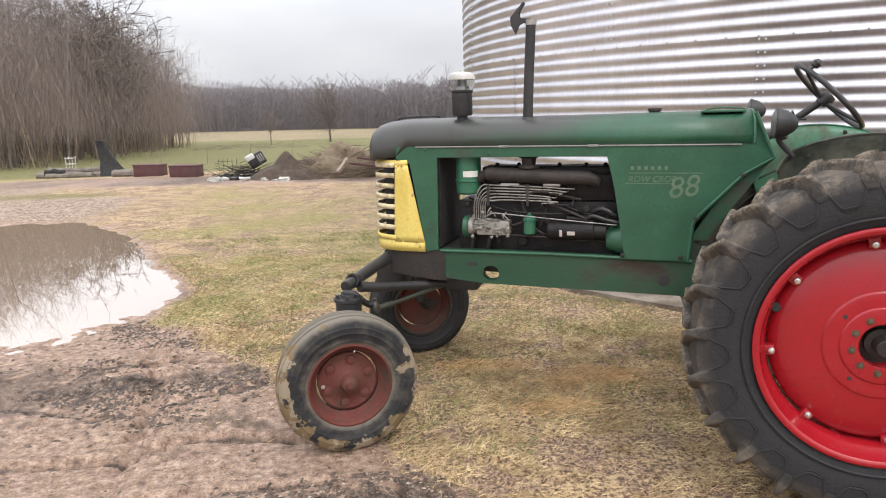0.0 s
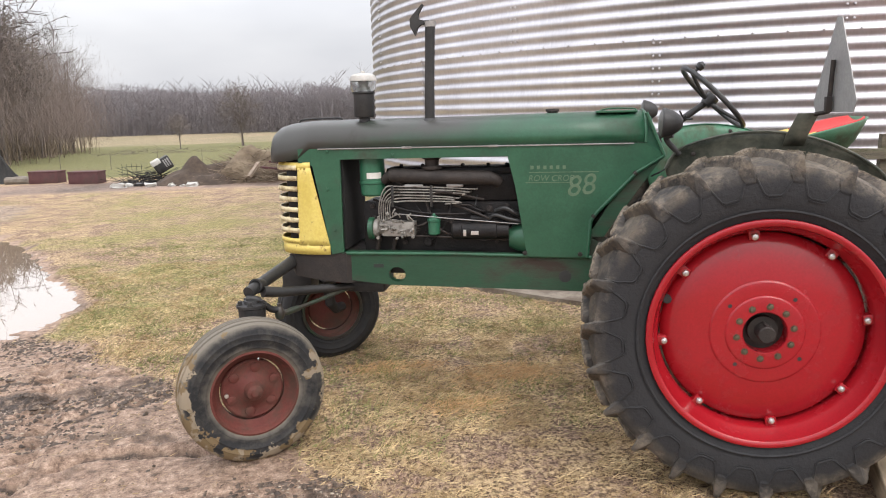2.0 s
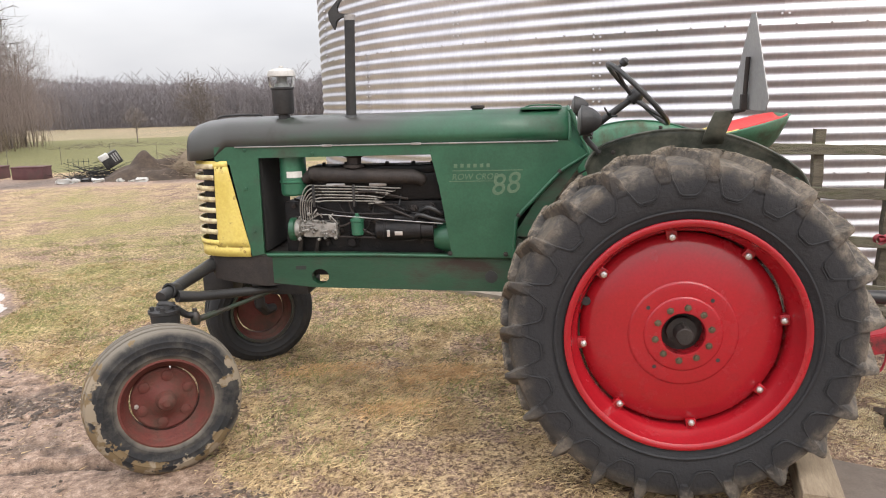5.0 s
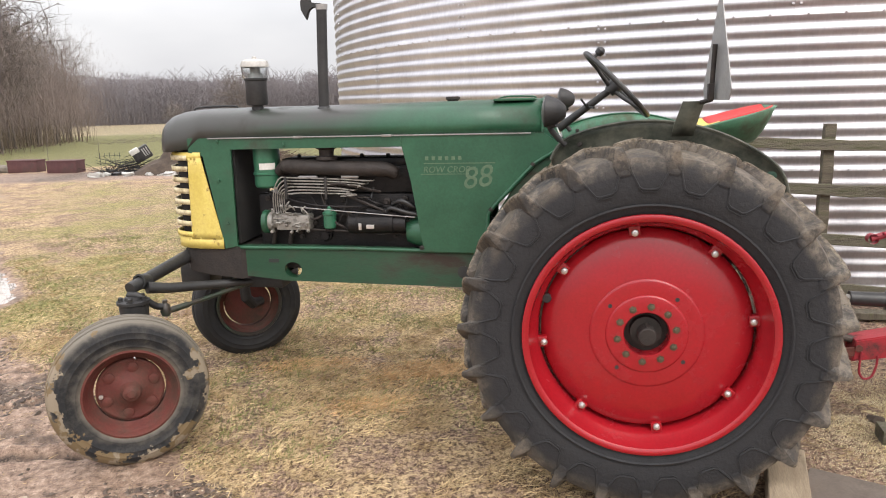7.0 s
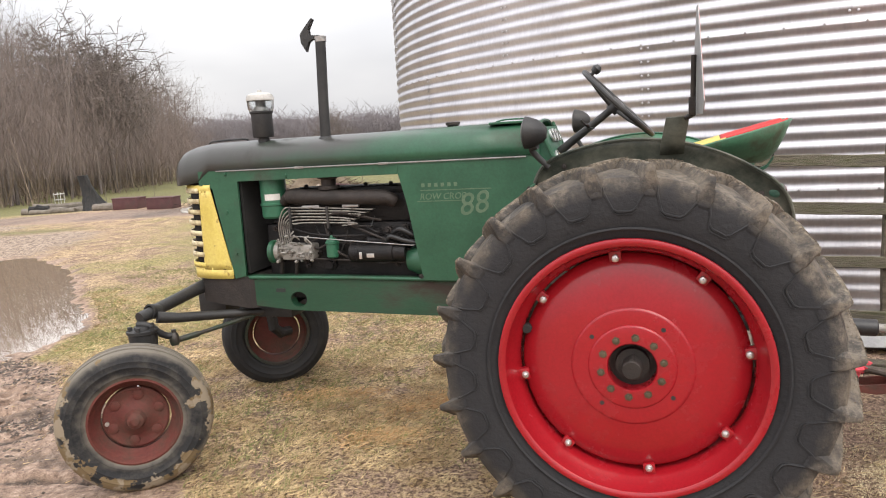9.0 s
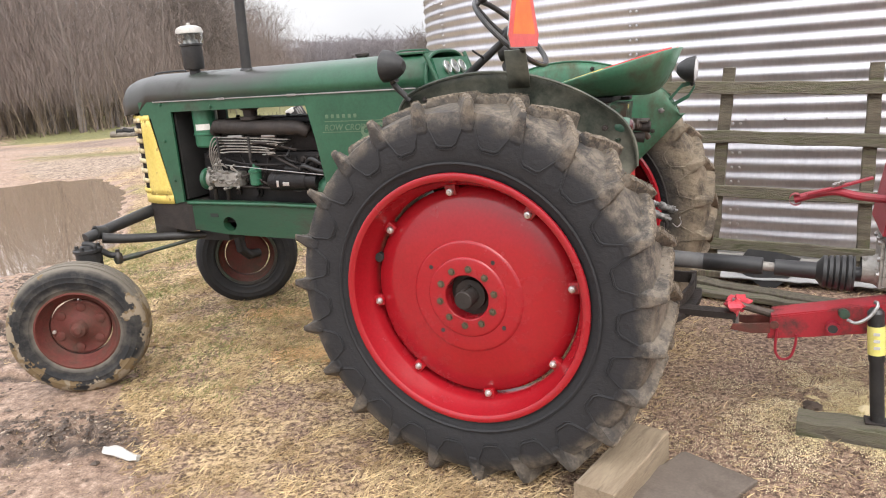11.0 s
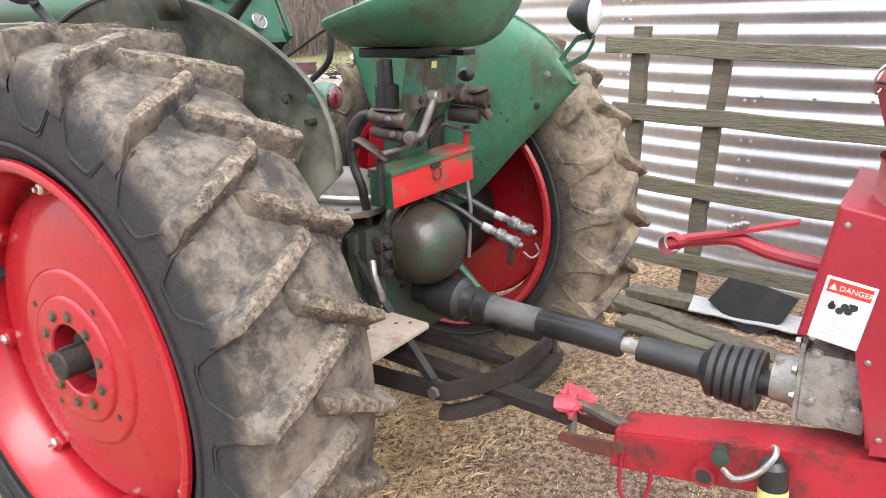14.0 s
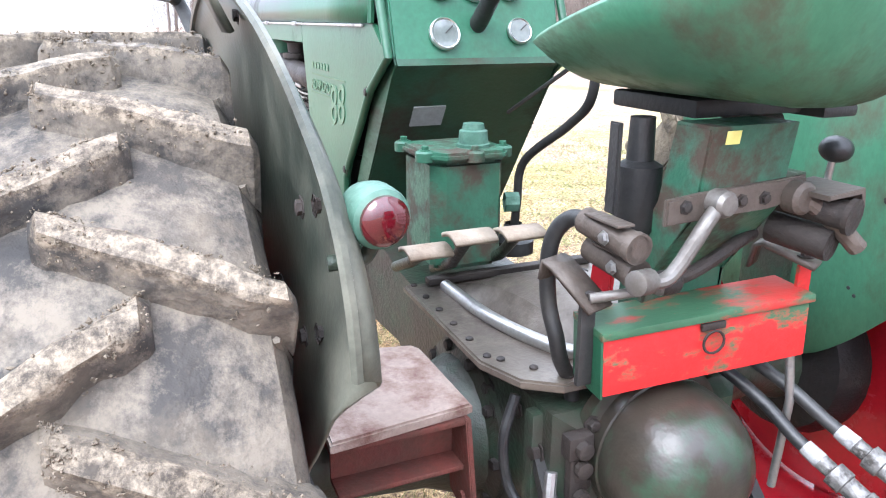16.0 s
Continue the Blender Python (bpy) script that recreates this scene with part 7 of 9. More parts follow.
# hand lever, its tubes and clamps
bm = B()
pipe(bm, [(0.262, -0.122, 0.880), (0.270, -0.135, 0.950), (0.288, -0.168, 1.005), (0.292, -0.182, 1.050), (0.276, -0.188, 1.100), (0.272, -0.190, 1.165), (0.282, -0.186, 1.212), (0.305, -0.174, 1.238), (0.345, -0.166, 1.240)], 0.0125, 16)
part("hand_lever", bm, BLACK_METAL, tractor, "bent black hand lever")
for p0, p1 in (((0.330, -0.168, 1.240), (0.440, -0.161, 1.228)), ((0.325, -0.152, 1.197), (0.425, -0.146, 1.186))):
    bm = B()
    tube(bm, [p0, p1], 0.0195, 18)
    d = (Vector(p1) - Vector(p0)).normalized()
    lathe(bm, [(-0.012, 0.0195), (-0.012, 0.0215), (0.0, 0.0215), (0.0, 0.013), (-0.006, 0.012), (-0.006, 0.0)], p1, d, 18)
    latch = part("latch_tube", bm, TAN_IRON, tractor, "brown tube clamp")
    bm = B()
    box(bm, (0.350, p0[1] - 0.018, p0[2] + 0.014), (0.425, p0[1] + 0.010, p0[2] + 0.018), 0.002)
    part("clamp_plate", bm, TAN_IRON, latch)
    bm = B()
    bolt(bm, (0.400, p0[1] - 0.019, p0[2] - 0.004), (0, -1, 0), 0.007, 0.006)
    part("clamp_bolt", bm, STEEL, latch)
bm = B()
prism(bm, [(0.245, 1.05), (0.300, 1.05), (0.310, 1.175), (0.262, 1.190)], -0.10, -0.092, "y", 0.002)
part("lever_quadrant", bm, RED, tractor, "red painted strip behind the linkage")
# castings, ribs and pipes below the floor
for x, z, r in ((0.27, 0.84, 0.014), (0.29, 0.70, 0.014), (0.22, 0.60, 0.014), (0.10, 0.87, 0.012), (0.20, 0.88, 0.012), (0.12, 0.56, 0.012)):
    bm = B()
    bolt(bm, (x, -0.190, z), (0, -1, 0), r, 0.014)
    part("case_bolt", bm, IRON, gearcase)
for x0, x1 in ((0.245, 0.275), (0.02, 0.05)):
    bm = B()
    box(bm, (x0, -0.205, 0.53), (x1, -0.16, 0.91), 0.008)
    part("case_rib", bm, GREEN_DIRTY, gearcase)
bm = B()
pipe(bm, [(0.235, -0.215, 0.93), (0.245, -0.24, 0.86), (0.255, -0.235, 0.78), (0.30, -0.215, 0.72), (0.315, -0.205, 0.64)], 0.009, 10)
part("drain_hose", bm, BLACK_PLASTIC, gearcase, "thin black hose")
bm = B()
pipe(bm, [(0.335, -0.205, 0.845), (0.350, -0.215, 0.80), (0.362, -0.205, 0.75), (0.355, -0.19, 0.71)], 0.010, 10)
part("oil_pipe", bm, STEEL, gearcase, "short bare oil pipe")
bm = B()
box(bm, (0.325, -0.185, 0.865), (0.352, -0.14, 0.905), 0.005)
box(bm, (0.330, -0.180, 0.79), (0.350, -0.145, 0.865), 0.008)
for z in (0.80, 0.852, 0.885):
    lathe(bm, [(0, 0.014), (0.012, 0.014), (0.014, 0.006), (0.014, 0)], (0.352, -0.162, z), (1, 0, 0), 10)
part("lever_pivot", bm, IRON, tractor, "bolted lever pivot")
bm = B()
pipe(bm, [(-0.30, 0.07, 1.00), (-0.29, 0.072, 1.10), (-0.27, 0.075, 1.20), (-0.12, 0.09, 1.30), (-0.04, 0.085, 1.36), (-0.02, 0.08, 1.45)], 0.010, 16)
lathe(bm, [(0.98, 0.05), (1.01, 0.05), (1.02, 0.03), (1.05, 0.02)], (-0.30, 0.07, 0), (0, 0, 1), 14)
part("gear_lever", bm, BLACK_METAL, tractor, "long bent black gear lever")
bm = B()
tube(bm, [(-0.36, 0.08, 1.30), (0.02, 0.12, 1.50)], 0.005, 6)
part("throttle_rod", bm, BLACK_METAL, tractor)

# -- toolbox behind the seat
bm = B()
box(bm, (0.345, -0.172, 0.995), (0.425, 0.170, 1.098), 0.004)
toolbox = part("toolbox", bm, RED_WORN, tractor, "small red toolbox with green showing through the worn paint", m=Matrix.Translation((0.406, 0.012, 1.101)) @ Matrix.Rotation(radians(3.3), 4, "X") @ Matrix.Rotation(radians(-6.5), 4, "Z") @ Matrix.Diagonal((1, 1.03, 0.94, 1)) @ Matrix.Translation((-0.428, 0, -1.106)))
bm = B()
box(bm, (0.340, -0.177, 1.092), (0.431, 0.175, 1.106), 0.003)
part("lid", bm, mat("green_lid_with_red_remnants", (0.035, 0.105, 0.055), (0.055, 0.13, 0.070), 5, 0.5, bump=0.1, dirt=(0.44, 0.030, 0.026), dirt_low=0.50, dirt_high=0.60, dirt_scale=8, dirt_rough=0.5, stretch=(1, 0.5, 1)), toolbox, "worn green lid with red paint remnants")
bm = B()
box(bm, (0.342, -0.1765, 0.993), (0.427, -0.1725, 1.092), 0.001)
part("end_plate", bm, GREEN, toolbox, "green end plate")
bm = B()
ring = [(0.433, -0.0 + 0.017 * math.sin(a), 1.058 + 0.019 * math.cos(a)) for a in [2 * math.pi * k / 18 for k in range(19)]]
tube(bm, ring, 0.0022, 5, False)
box(bm, (0.426, -0.020, 1.078), (0.432, 0.020, 1.090), 0.002)
part("ring_latch", bm, IRON, toolbox, "ring pull latch")
for pts, half in (([(0.292, -0.197, 1.150), (0.296, -0.196, 1.178), (0.312, -0.191, 1.172), (0.378, -0.168, 1.124)], 0.026), ([(0.322, 0.165, 1.130), (0.326, 0.168, 1.166), (0.336, 0.174, 1.170), (0.408, 0.210, 1.146)], 0.022)):
    bm = B()
    d = Vector((pts[-1][0] - pts[1][0], pts[-1][1] - pts[1][1], 0)).normalized()
    side = Vector((-d.y, d.x, 0)) * half
    loft(bm, [[Vector(p) - side, Vector(p) + side] for p in pts])
    strap = thicken(part("hanger_strap", bm, TAN_IRON, tractor, "dull brown hanger strap"), 0.006)
    bm = B()
    bolt(bm, Vector(pts[-1]) - d * 0.018 + Vector((0, 0, 0.012)), (0, 0, 1), 0.009, 0.008)
    part("strap_bolt", bm, IRON, strap)
bm = B()
box(bm, (0.352, -0.187, 1.00), (0.362, -0.163, 1.128), 0.002)
part("hanger_leg", bm, BLACK_METAL, tractor)
bm = B()
box(bm, (0.388, 0.188, 1.098), (0.394, 0.216, 1.146), 0.001)
part("red_tab", bm, RED_WORN, tractor, "bent red tab")
bm = B()
tube(bm, [(0.40, 0.165, 1.0), (0.41, 0.168, 0.90), (0.40, 0.16, 0.72)], 0.007, 16)
part("lift_rod", bm, STEEL, toolbox)

def flat_bar(bm, pts, w, h):
    """A flat bar on edge along a line: w wide, h high."""
    pts = [Vector(p) for p in pts]
    secs = []
    for i, p in enumerate(pts):
        d = pts[min(i + 1, len(pts) - 1)] - pts[max(i - 1, 0)]
        sd = Vector((-d.y, d.x, 0)).normalized() * w / 2
        up = Vector((0, 0, h / 2))
        secs.append([p - sd - up, p + sd - up, p + sd + up, p - sd + up])
    return loft(bm, secs, True, True, True)


# -- fenders
def fender(s):
    y0 = s * 0.585
    bm = B()
    secs = []
    n = 40
    low = curve_pts([(0.515, 0, 1.125), (0.40, 0, 1.0), (0.234, 0, 0.865), (-0.1, 0, 0.90), (-0.30, 0, 1.16)] if s < 0 else [(0.60, 0, 1.272), (0.385, 0, 1.052), (0.12, 0, 0.800), (-0.1, 0, 0.84), (-0.30, 0, 1.16)], 10)
    for i in range(n + 1):
        th = radians((38 if s < 0 else 42) + (82 if s < 0 else 78) * i / n)
        r_out = 0.805 - (0.085 if s < 0 else 0.045) * max(0.0, 1 - i / 7) ** 2 - 0.05 * max(0.0, 1 - (n - i) / 4) ** 2
        ex, ez = math.cos(th) * r_out, HUB_Z + math.sin(th) * r_out
        lean = 0.034 * max(0.0, 1 - i / 26) if s < 0 else 0.0
        lx, lz = low[i].x, low[i].z
        row = []
        for f, dy in ((0, 0.0), (0.25, 0.0), (0.5, -0.006), (0.72, -0.012), (0.86, -0.006), (0.95, 0.006), (1.0, 0.022)):
            row.append((lx + (ex - lx) * f, y0 + s * (dy - lean * f), lz + (ez - lz) * f))
        secs.append(row)
    loft(bm, secs)
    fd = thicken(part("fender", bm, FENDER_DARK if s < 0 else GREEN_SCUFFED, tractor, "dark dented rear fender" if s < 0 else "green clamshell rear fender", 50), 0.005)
    bm = B()
    tube(bm, [sec[-1] for sec in secs], 0.0065, 6)
    part("rolled_edge", bm, FENDER_DARK if s < 0 else GREEN, fd)
    for th, r in ((52, 0.74), (80, 0.775), (110, 0.76), (45, 0.62), (60, 0.5)):
        bm = B()
        bolt(bm, (r * math.cos(radians(th)), y0 - s * 0.006, HUB_Z + r * math.sin(radians(th))), (0, -s, 0), 0.008, 0.006)
        bolt(bm, (r * math.cos(radians(th)), y0 + s * 0.006, HUB_Z + r * math.sin(radians(th))), (0, s, 0), 0.008, 0.006)
        part("fender_bolt", bm, IRON, fd)
    bm = B()
    box(bm, (-0.06, s * 0.42, 0.83), (0.06, s * 0.585, 0.87), 0.004)
    box(bm, (-0.06, s * 0.55, 0.83), (0.06, s * 0.578, 1.2), 0.004)
    part("fender_bracket", bm, GREEN_DIRTY, fd)
    if s > 0:
        for x, z in ((0.30, 1.155), (0.325, 1.13), (0.20, 0.985), (0.215, 0.972), (0.42, 1.21), (0.12, 1.18)):
            bm = B()
            lathe(bm, [(0.0, 0.0045), (-0.0012, 0.0035), (-0.0012, 0.0)], (x, 0.5775, z), (0, 1, 0), 8)
            part("fender_hole", bm, INK, fd)
    return fd


lf, rf = fender(-1), fender(1)
bm = B()
lathe(bm, [(0, 0.0), (0.0, 0.024), (-0.004, 0.029), (-0.010, 0.0305), (-0.030, 0.031), (-0.048, 0.026), (-0.060, 0.016), (-0.063, 0.0)], (0.535, -0.533, 1.330), (1, 0.1, -0.05), 24)
tail = part("tail_lamp", bm, CHALK_GREEN, tractor, "chalky green tail lamp with red lens")
bm = B()
pipe(bm, [(0.505, -0.535, 1.30), (0.500, -0.545, 1.285), (0.495, -0.578, 1.282)], 0.008, 16)
part("lamp_arm", bm, GREEN_DIRTY, tail)
bm = B()
lathe(bm, [(-0.002, 0.0245), (0.004, 0.0243), (0.008, 0.0215), (0.011, 0.0160), (0.013, 0.009), (0.0135, 0.0)], (0.535, -0.533, 1.330), (1, 0.1, -0.05), 24)
part("lens", bm, LENS_RED, tail, "dark red glass lens")


def work_lamp(at, axis, foot, label):
    bm = B()
    lathe(bm, [(-0.085, 0.0), (-0.083, 0.020), (-0.07, 0.035), (-0.045, 0.052), (-0.012, 0.062), (0.0, 0.064), (0.004, 0.058)], at, axis, 26)
    lamp = part("work_lamp", bm, BLACK_METAL, tractor, label)
    bm = B()
    lathe(bm, [(0.002, 0.059), (0.012, 0.04), (0.016, 0.0)], at, axis, 24)
    # forward lamps get a dark grey lens, the backward one a pale lens
    part("lens", bm, LAMP_GLASS if axis[0] > 0 else DARK_LENS, lamp, "clear ribbed lens" if axis[0] > 0 else "dark grey lens")
    if axis[0] > 0:
        for pts in ([foot, (0.517, 0.585, 1.336), (0.578, 0.580, 1.404), (0.632, 0.574, 1.418)], [foot, (0.560, 0.585, 1.325), (0.610, 0.580, 1.352), (0.640, 0.574, 1.400)]):
            bm = B()
            flat_bar(bm, pts, 0.005, 0.020)
            part("lamp_strap", bm, GRIMY_GREEN, lamp, "forked green lamp strap")
        bm = B()
        bolt(bm, (foot[0], foot[1] - 0.004, foot[2]), (0, -1, 0), 0.012, 0.010)
        part("strap_bolt", bm, STEEL, lamp)
        foot = (0.632, 0.575, 1.405)
    bm = B()
    pipe(bm, [Vector(at) - Vector(axis).normalized() * 0.045 + Vector((0, 0, -0.05)), Vector(at) * 0.5 + Vector(foot) * 0.5 + Vector((-0.02, 0, 0)), foot], 0.012, 16)
    part("lamp_bracket", bm, BLACK_METAL, lamp)


work_lamp((-0.40, -0.64, 1.600), (-1, 0, 0.05), (-0.32, -0.60, 1.46), "round black work lamp facing forward on the fender")
work_lamp((-0.36, 0.60, 1.640), (-1, 0, 0.05), (-0.30, 0.59, 1.46), "round black work lamp facing forward on the fender")
work_lamp((0.64, 0.56, 1.480), (1, 0, -0.05), (0.482, 0.580, 1.290), "round black work lamp facing backward on the fender")

# -- slow vehicle triangle on the fender
bm = B()
loft(bm, [[(0.10, -0.606, 1.49), (0.185, -0.606, 1.49)], [(0.105, -0.625, 1.53), (0.19, -0.625, 1.53)], [(0.125, -0.705, 1.625), (0.205, -0.705, 1.625)]])
brk = thicken(part("sign_bracket", bm, FENDER_DARK, tractor, "black folded bracket bolted on the fender"), 0.006)
bm = B()
tube(bm, [(0.195, -0.70, 1.622), (0.215, -0.775, 1.630), (0.215, -0.785, 1.70), (0.218, -0.790, 1.83)], 0.009, 16)
box(bm, (0.200, -0.80, 1.63), (0.222, -0.77, 1.69), 0.003)
part("sign_post", bm, IRON, brk)
sm = pose(0.23, -0.79, 1.63, 0, 0, 3.5)
def tri(h0, h1, half, cut):
    return [(-half + cut * 0.5, h0), (half - cut * 0.5, h0), (half, h0 + cut * 0.9), (cut * 0.5, h1), (-cut * 0.5, h1), (-half, h0 + cut * 0.9)]
bm = B()
prism(bm, tri(0.0, 0.36, 0.20, 0.045), -0.001, 0.002, "x", 0.0)
smv = part("slow_vehicle_sign", bm, GREY_SIGN, tractor, "orange and red slow-vehicle triangle with a bare grey back", m=sm)
bm = B()
prism(bm, tri(0.004, 0.356, 0.196, 0.043), 0.0022, 0.0028, "x", 0.0)
part("red_border", bm, SIGN_RED, smv, "dark red reflective border")
bm = B()
prism(bm, [(-0.145, 0.045), (0.145, 0.045), (0.012, 0.288), (-0.012, 0.288)], 0.003, 0.0034, "x", 0.0)
part("orange_field", bm, ORANGE, smv, "fluorescent orange triangle")

# -- step, tan plate, drawbar
bm = B()
prism(bm, [(-0.05, -0.285), (-0.03, -0.275), (0.20, -0.275), (0.225, -0.52), (-0.10, -0.50)], 0.888, 0.908, "z", 0.004)
step = part("side_step", bm, STEP_BOARD, tractor, "pinkish worn step board on a red bracket")
for lo, hi in (((0.150, -0.505, 0.876), (0.208, -0.290, 0.888)), ((0.150, -0.505, 0.800), (0.158, -0.290, 0.876)), ((0.150, -0.505, 0.790), (0.205, -0.290, 0.800)), ((0.04, -0.505, 0.84), (0.15, -0.490, 0.888))):
    bm = B()
    box(bm, lo, hi, 0.003)
    part("step_bracket", bm, RUST_RED, step, "dark red channel bracket")
bm = B()
prism(bm, [(0.212, 0.888), (0.120, 0.888), (0.150, 0.72), (0.235, 0.70), (0.240, 0.74)], -0.292, -0.282, "y", 0.002)
lathe(bm, [(0, 0.010), (-0.006, 0.010), (-0.006, 0)], (0.205, -0.292, 0.74), (0, 1, 0), 8)
part("gusset", bm, RUST_RED, step, "dark red bent gusset plate")
bm = B()
tube(bm, [(0.0, -0.40, 0.88), (-0.02, -0.30, 0.80), (-0.02, -0.20, 0.74)], 0.02, 10)
part("step_stay", bm, GREEN_DIRTY, step)
bm = B()
prism(bm, [(0.22, -0.44), (0.19, -0.22), (0.30, -0.19), (0.520, -0.205), (0.535, -0.225), (0.535, -0.56), (0.40, -0.56)], 0.692, 0.700, "z", 0.002)
for x, y in ((0.47, -0.235), (0.44, -0.25)):
    lathe(bm, [(0.7005, 0.010), (0.7010, 0.0)], (x, y, 0), (0, 0, 1), 10)
part("tan_plate", bm, TAN_PLATE, tractor, "pale rusty flat steel plate beside the drawbar")
bm = B()
for x, y in ((0.475, -0.232), (0.445, -0.252)):
    lathe(bm, [(0.7002, 0.009), (0.7012, 0.0)], (x, y, 0), (0, 0, 1), 10)
part("plate_hole", bm, INK, tractor)
bm = B()
hoop = [Vector(p) for p in ((0.12, -0.235, 0.505), (0.40, -0.222, 0.505), (0.545, -0.212, 0.505))] + curve_pts([(0.575, -0.200, 0.505), (0.625, -0.135, 0.508), (0.668, -0.045, 0.513), (0.690, 0.06, 0.520), (0.695, 0.15, 0.528), (0.690, 0.21, 0.535)], 5) + [Vector((0.15, 0.235, 0.535))]
flat_bar(bm, hoop, 0.016, 0.052)
flat_bar(bm, [p + Vector((0.012, 0.0, -0.062)) for p in hoop[2:-1]], 0.050, 0.024)
flat_bar(bm, [(0.12, 0.09, 0.49), (0.62, 0.07, 0.49)], 0.045, 0.02)
box(bm, (0.672, 0.195, 0.45), (0.702, 0.225, 0.565), 0.003)
draw = part("drawbar_hoop", bm, IRON, tractor, "dark rusty swinging drawbar frame")
bm = B()
flat_bar(bm, [(-0.3, 0.02, 0.455), (0.2, 0.0, 0.455), (0.90, -0.09, 0.475)], 0.065, 0.028)
part("drawbar", bm, IRON, draw, "rusty flat drawbar")
for s in (-1, 1):
    bm = B()
    flat_bar(bm, [(0.245, s * 0.185, 0.862), (0.34, s * 0.195, 0.74), (0.535, s * 0.205, 0.520)], 0.024, 0.034)
    part("drawbar_brace", bm, BLACK_METAL, draw)
bm = B()
lathe(bm, [(0, 0.018), (0.012, 0.018), (0.012, 0)], (0.545, -0.222, 0.505), (0, -1, 0), 6)
part("hoop_bolt", bm, STEEL, draw)

# -- hydraulic hoses
for k, pts in enumerate(([(0.22, 0.10, 0.95), (0.30, 0.16, 0.97), (0.38, 0.195, 0.945), (0.46, 0.225, 0.90), (0.505, 0.235, 0.882)], [(0.22, 0.06, 0.94), (0.30, 0.12, 0.955), (0.38, 0.16, 0.915), (0.44, 0.18, 0.873), (0.485, 0.19, 0.853)])):
    bm = B()
    pipe(bm, pts, 0.011, 16)
    hose = part("hydraulic_hose", bm, BLACK_PLASTIC, tractor, "black hydraulic hose with taped quick coupler")
    e = Vector(pts[-1])
    d = (Vector(pts[-1]) - Vector(pts[-2])).normalized()
    bm = B()
    lathe(bm, [(-0.03, 0.013), (0.0, 0.014)], e, d, 12)
    part("tape", bm, HOSE_WHITE, hose)
    bm = B()
    lathe(bm, [(0, 0.013), (0.02, 0.013), (0.022, 0.020), (0.045, 0.020), (0.047, 0.016), (0.075, 0.016), (0.077, 0.019), (0.095, 0.019), (0.097, 0.010), (0.11, 0.008), (0.11, 0)], e, d, 14)
    part("coupler", bm, COUPLER, hose, "scuffed steel quick coupler")
bm = B()
pipe(bm, [(0.62, 0.225, 0.82), (0.625, 0.24, 0.79), (0.61, 0.22, 0.775), (0.59, 0.205, 0.795)], 0.003, 6)
part("coupler_wire", bm, STEEL, tractor, "bent wire loop under the couplers")
bm = B()
box(bm, (0.535, 0.20, 0.745), (0.555, 0.215, 0.80), 0.003)
part("coupler_bracket", bm, IRON, tractor)

# ---- red implement hitched behind the tractor ----
implement = thing("feed_mill", "red hitched farm implement with gearbox, tongue and danger stickers", "farm implement", TRACTOR)


def slant(x):
    return 0.47 + (x - 1.0) * 0.20


bm = B()
prism(bm, [(1.02, 0.396), (1.03, 0.500), (1.55, 0.606), (2.9, 0.86), (2.9, 0.77), (1.55, 0.488), (1.20, 0.425)], -0.145, -0.025, "y", 0.006)
TONGUE_RED = mat("soot_stained_red_beam", (0.31, 0.014, 0.024), (0.37, 0.022, 0.034), 3, 0.45, bump=0.08, dirt=(0.050, 0.028, 0.024), dirt_low=0.50, dirt_high=0.62, dirt_scale=4.5, dirt_rough=0.7)
tongue = part("tongue", bm, TONGUE_RED, implement, "scuffed red box-section tongue")
bm = B()
for y in (-0.138, -0.032):
    prism(bm, [(0.875, 0.425), (0.885, 0.448), (1.06, 0.470), (1.06, 0.425), (0.96, 0.415)], y - 0.006, y + 0.006, "y", 0.002)
lathe(bm, [(0, 0.017), (-0.008, 0.017), (-0.009, 0)], (1.045, -0.145, 0.462), (0, 1, 0), 14)
part("clevis", bm, RUST_RED, tongue, "dark red hitch clevis")
bm = B()
tube(bm, [(0.905, -0.088, 0.520), (0.98, -0.088, 0.500), (1.07, -0.088, 0.480)], 0.017, 10)
part("hitch_bar", bm, TAN_IRON, tongue, "rusty brown round hitch bar")
bm = B()
pipe(bm, [(1.055, -0.152, 0.45), (1.052, -0.153, 0.36), (1.065, -0.152, 0.325), (1.085, -0.15, 0.315), (1.11, -0.15, 0.33), (1.125, -0.15, 0.38), (1.128, -0.15, 0.43)], 0.0055, 8)
part("chain_loop", bm, IMPL_RED, tongue, "red bent rod loop")
bm = B()
lathe(bm, [(0, 0.026), (-0.035, 0.026), (-0.035, 0.018), (-0.002, 0.018)], (1.255, -0.145, 0.475), (0, 1, 0), 18)
part("pin_socket", bm, IMPL_RED, tongue, "short open pin socket")
bm = B()
lathe(bm, [(-0.0345, 0.0175), (-0.0346, 0)], (1.255, -0.145, 0.475), (0, 1, 0), 18)
part("socket_hole", bm, INK, tongue)
bm = B()
pipe(bm, [(1.30, -0.21, 0.53), (1.33, -0.225, 0.525), (1.37, -0.22, 0.55), (1.395, -0.205, 0.585), (1.398, -0.19, 0.60), (1.39, -0.18, 0.60)], 0.007, 8)
part("jack_crank", bm, STEEL, tongue, "bright bent jack crank")
bm = B()
lathe(bm, [(0.0, 0.0), (0.0, 0.018), (0.03, 0.020), (0.032, 0.0)], (1.285, -0.17, 0.545), (0.2, -1, 0.1), 10)
part("crank_cap", bm, GREEN_DIRTY, tongue)
jack_top, jack_foot = Vector((1.395, -0.185, 0.575)), Vector((1.432, -0.190, 0.108))
bm = B()
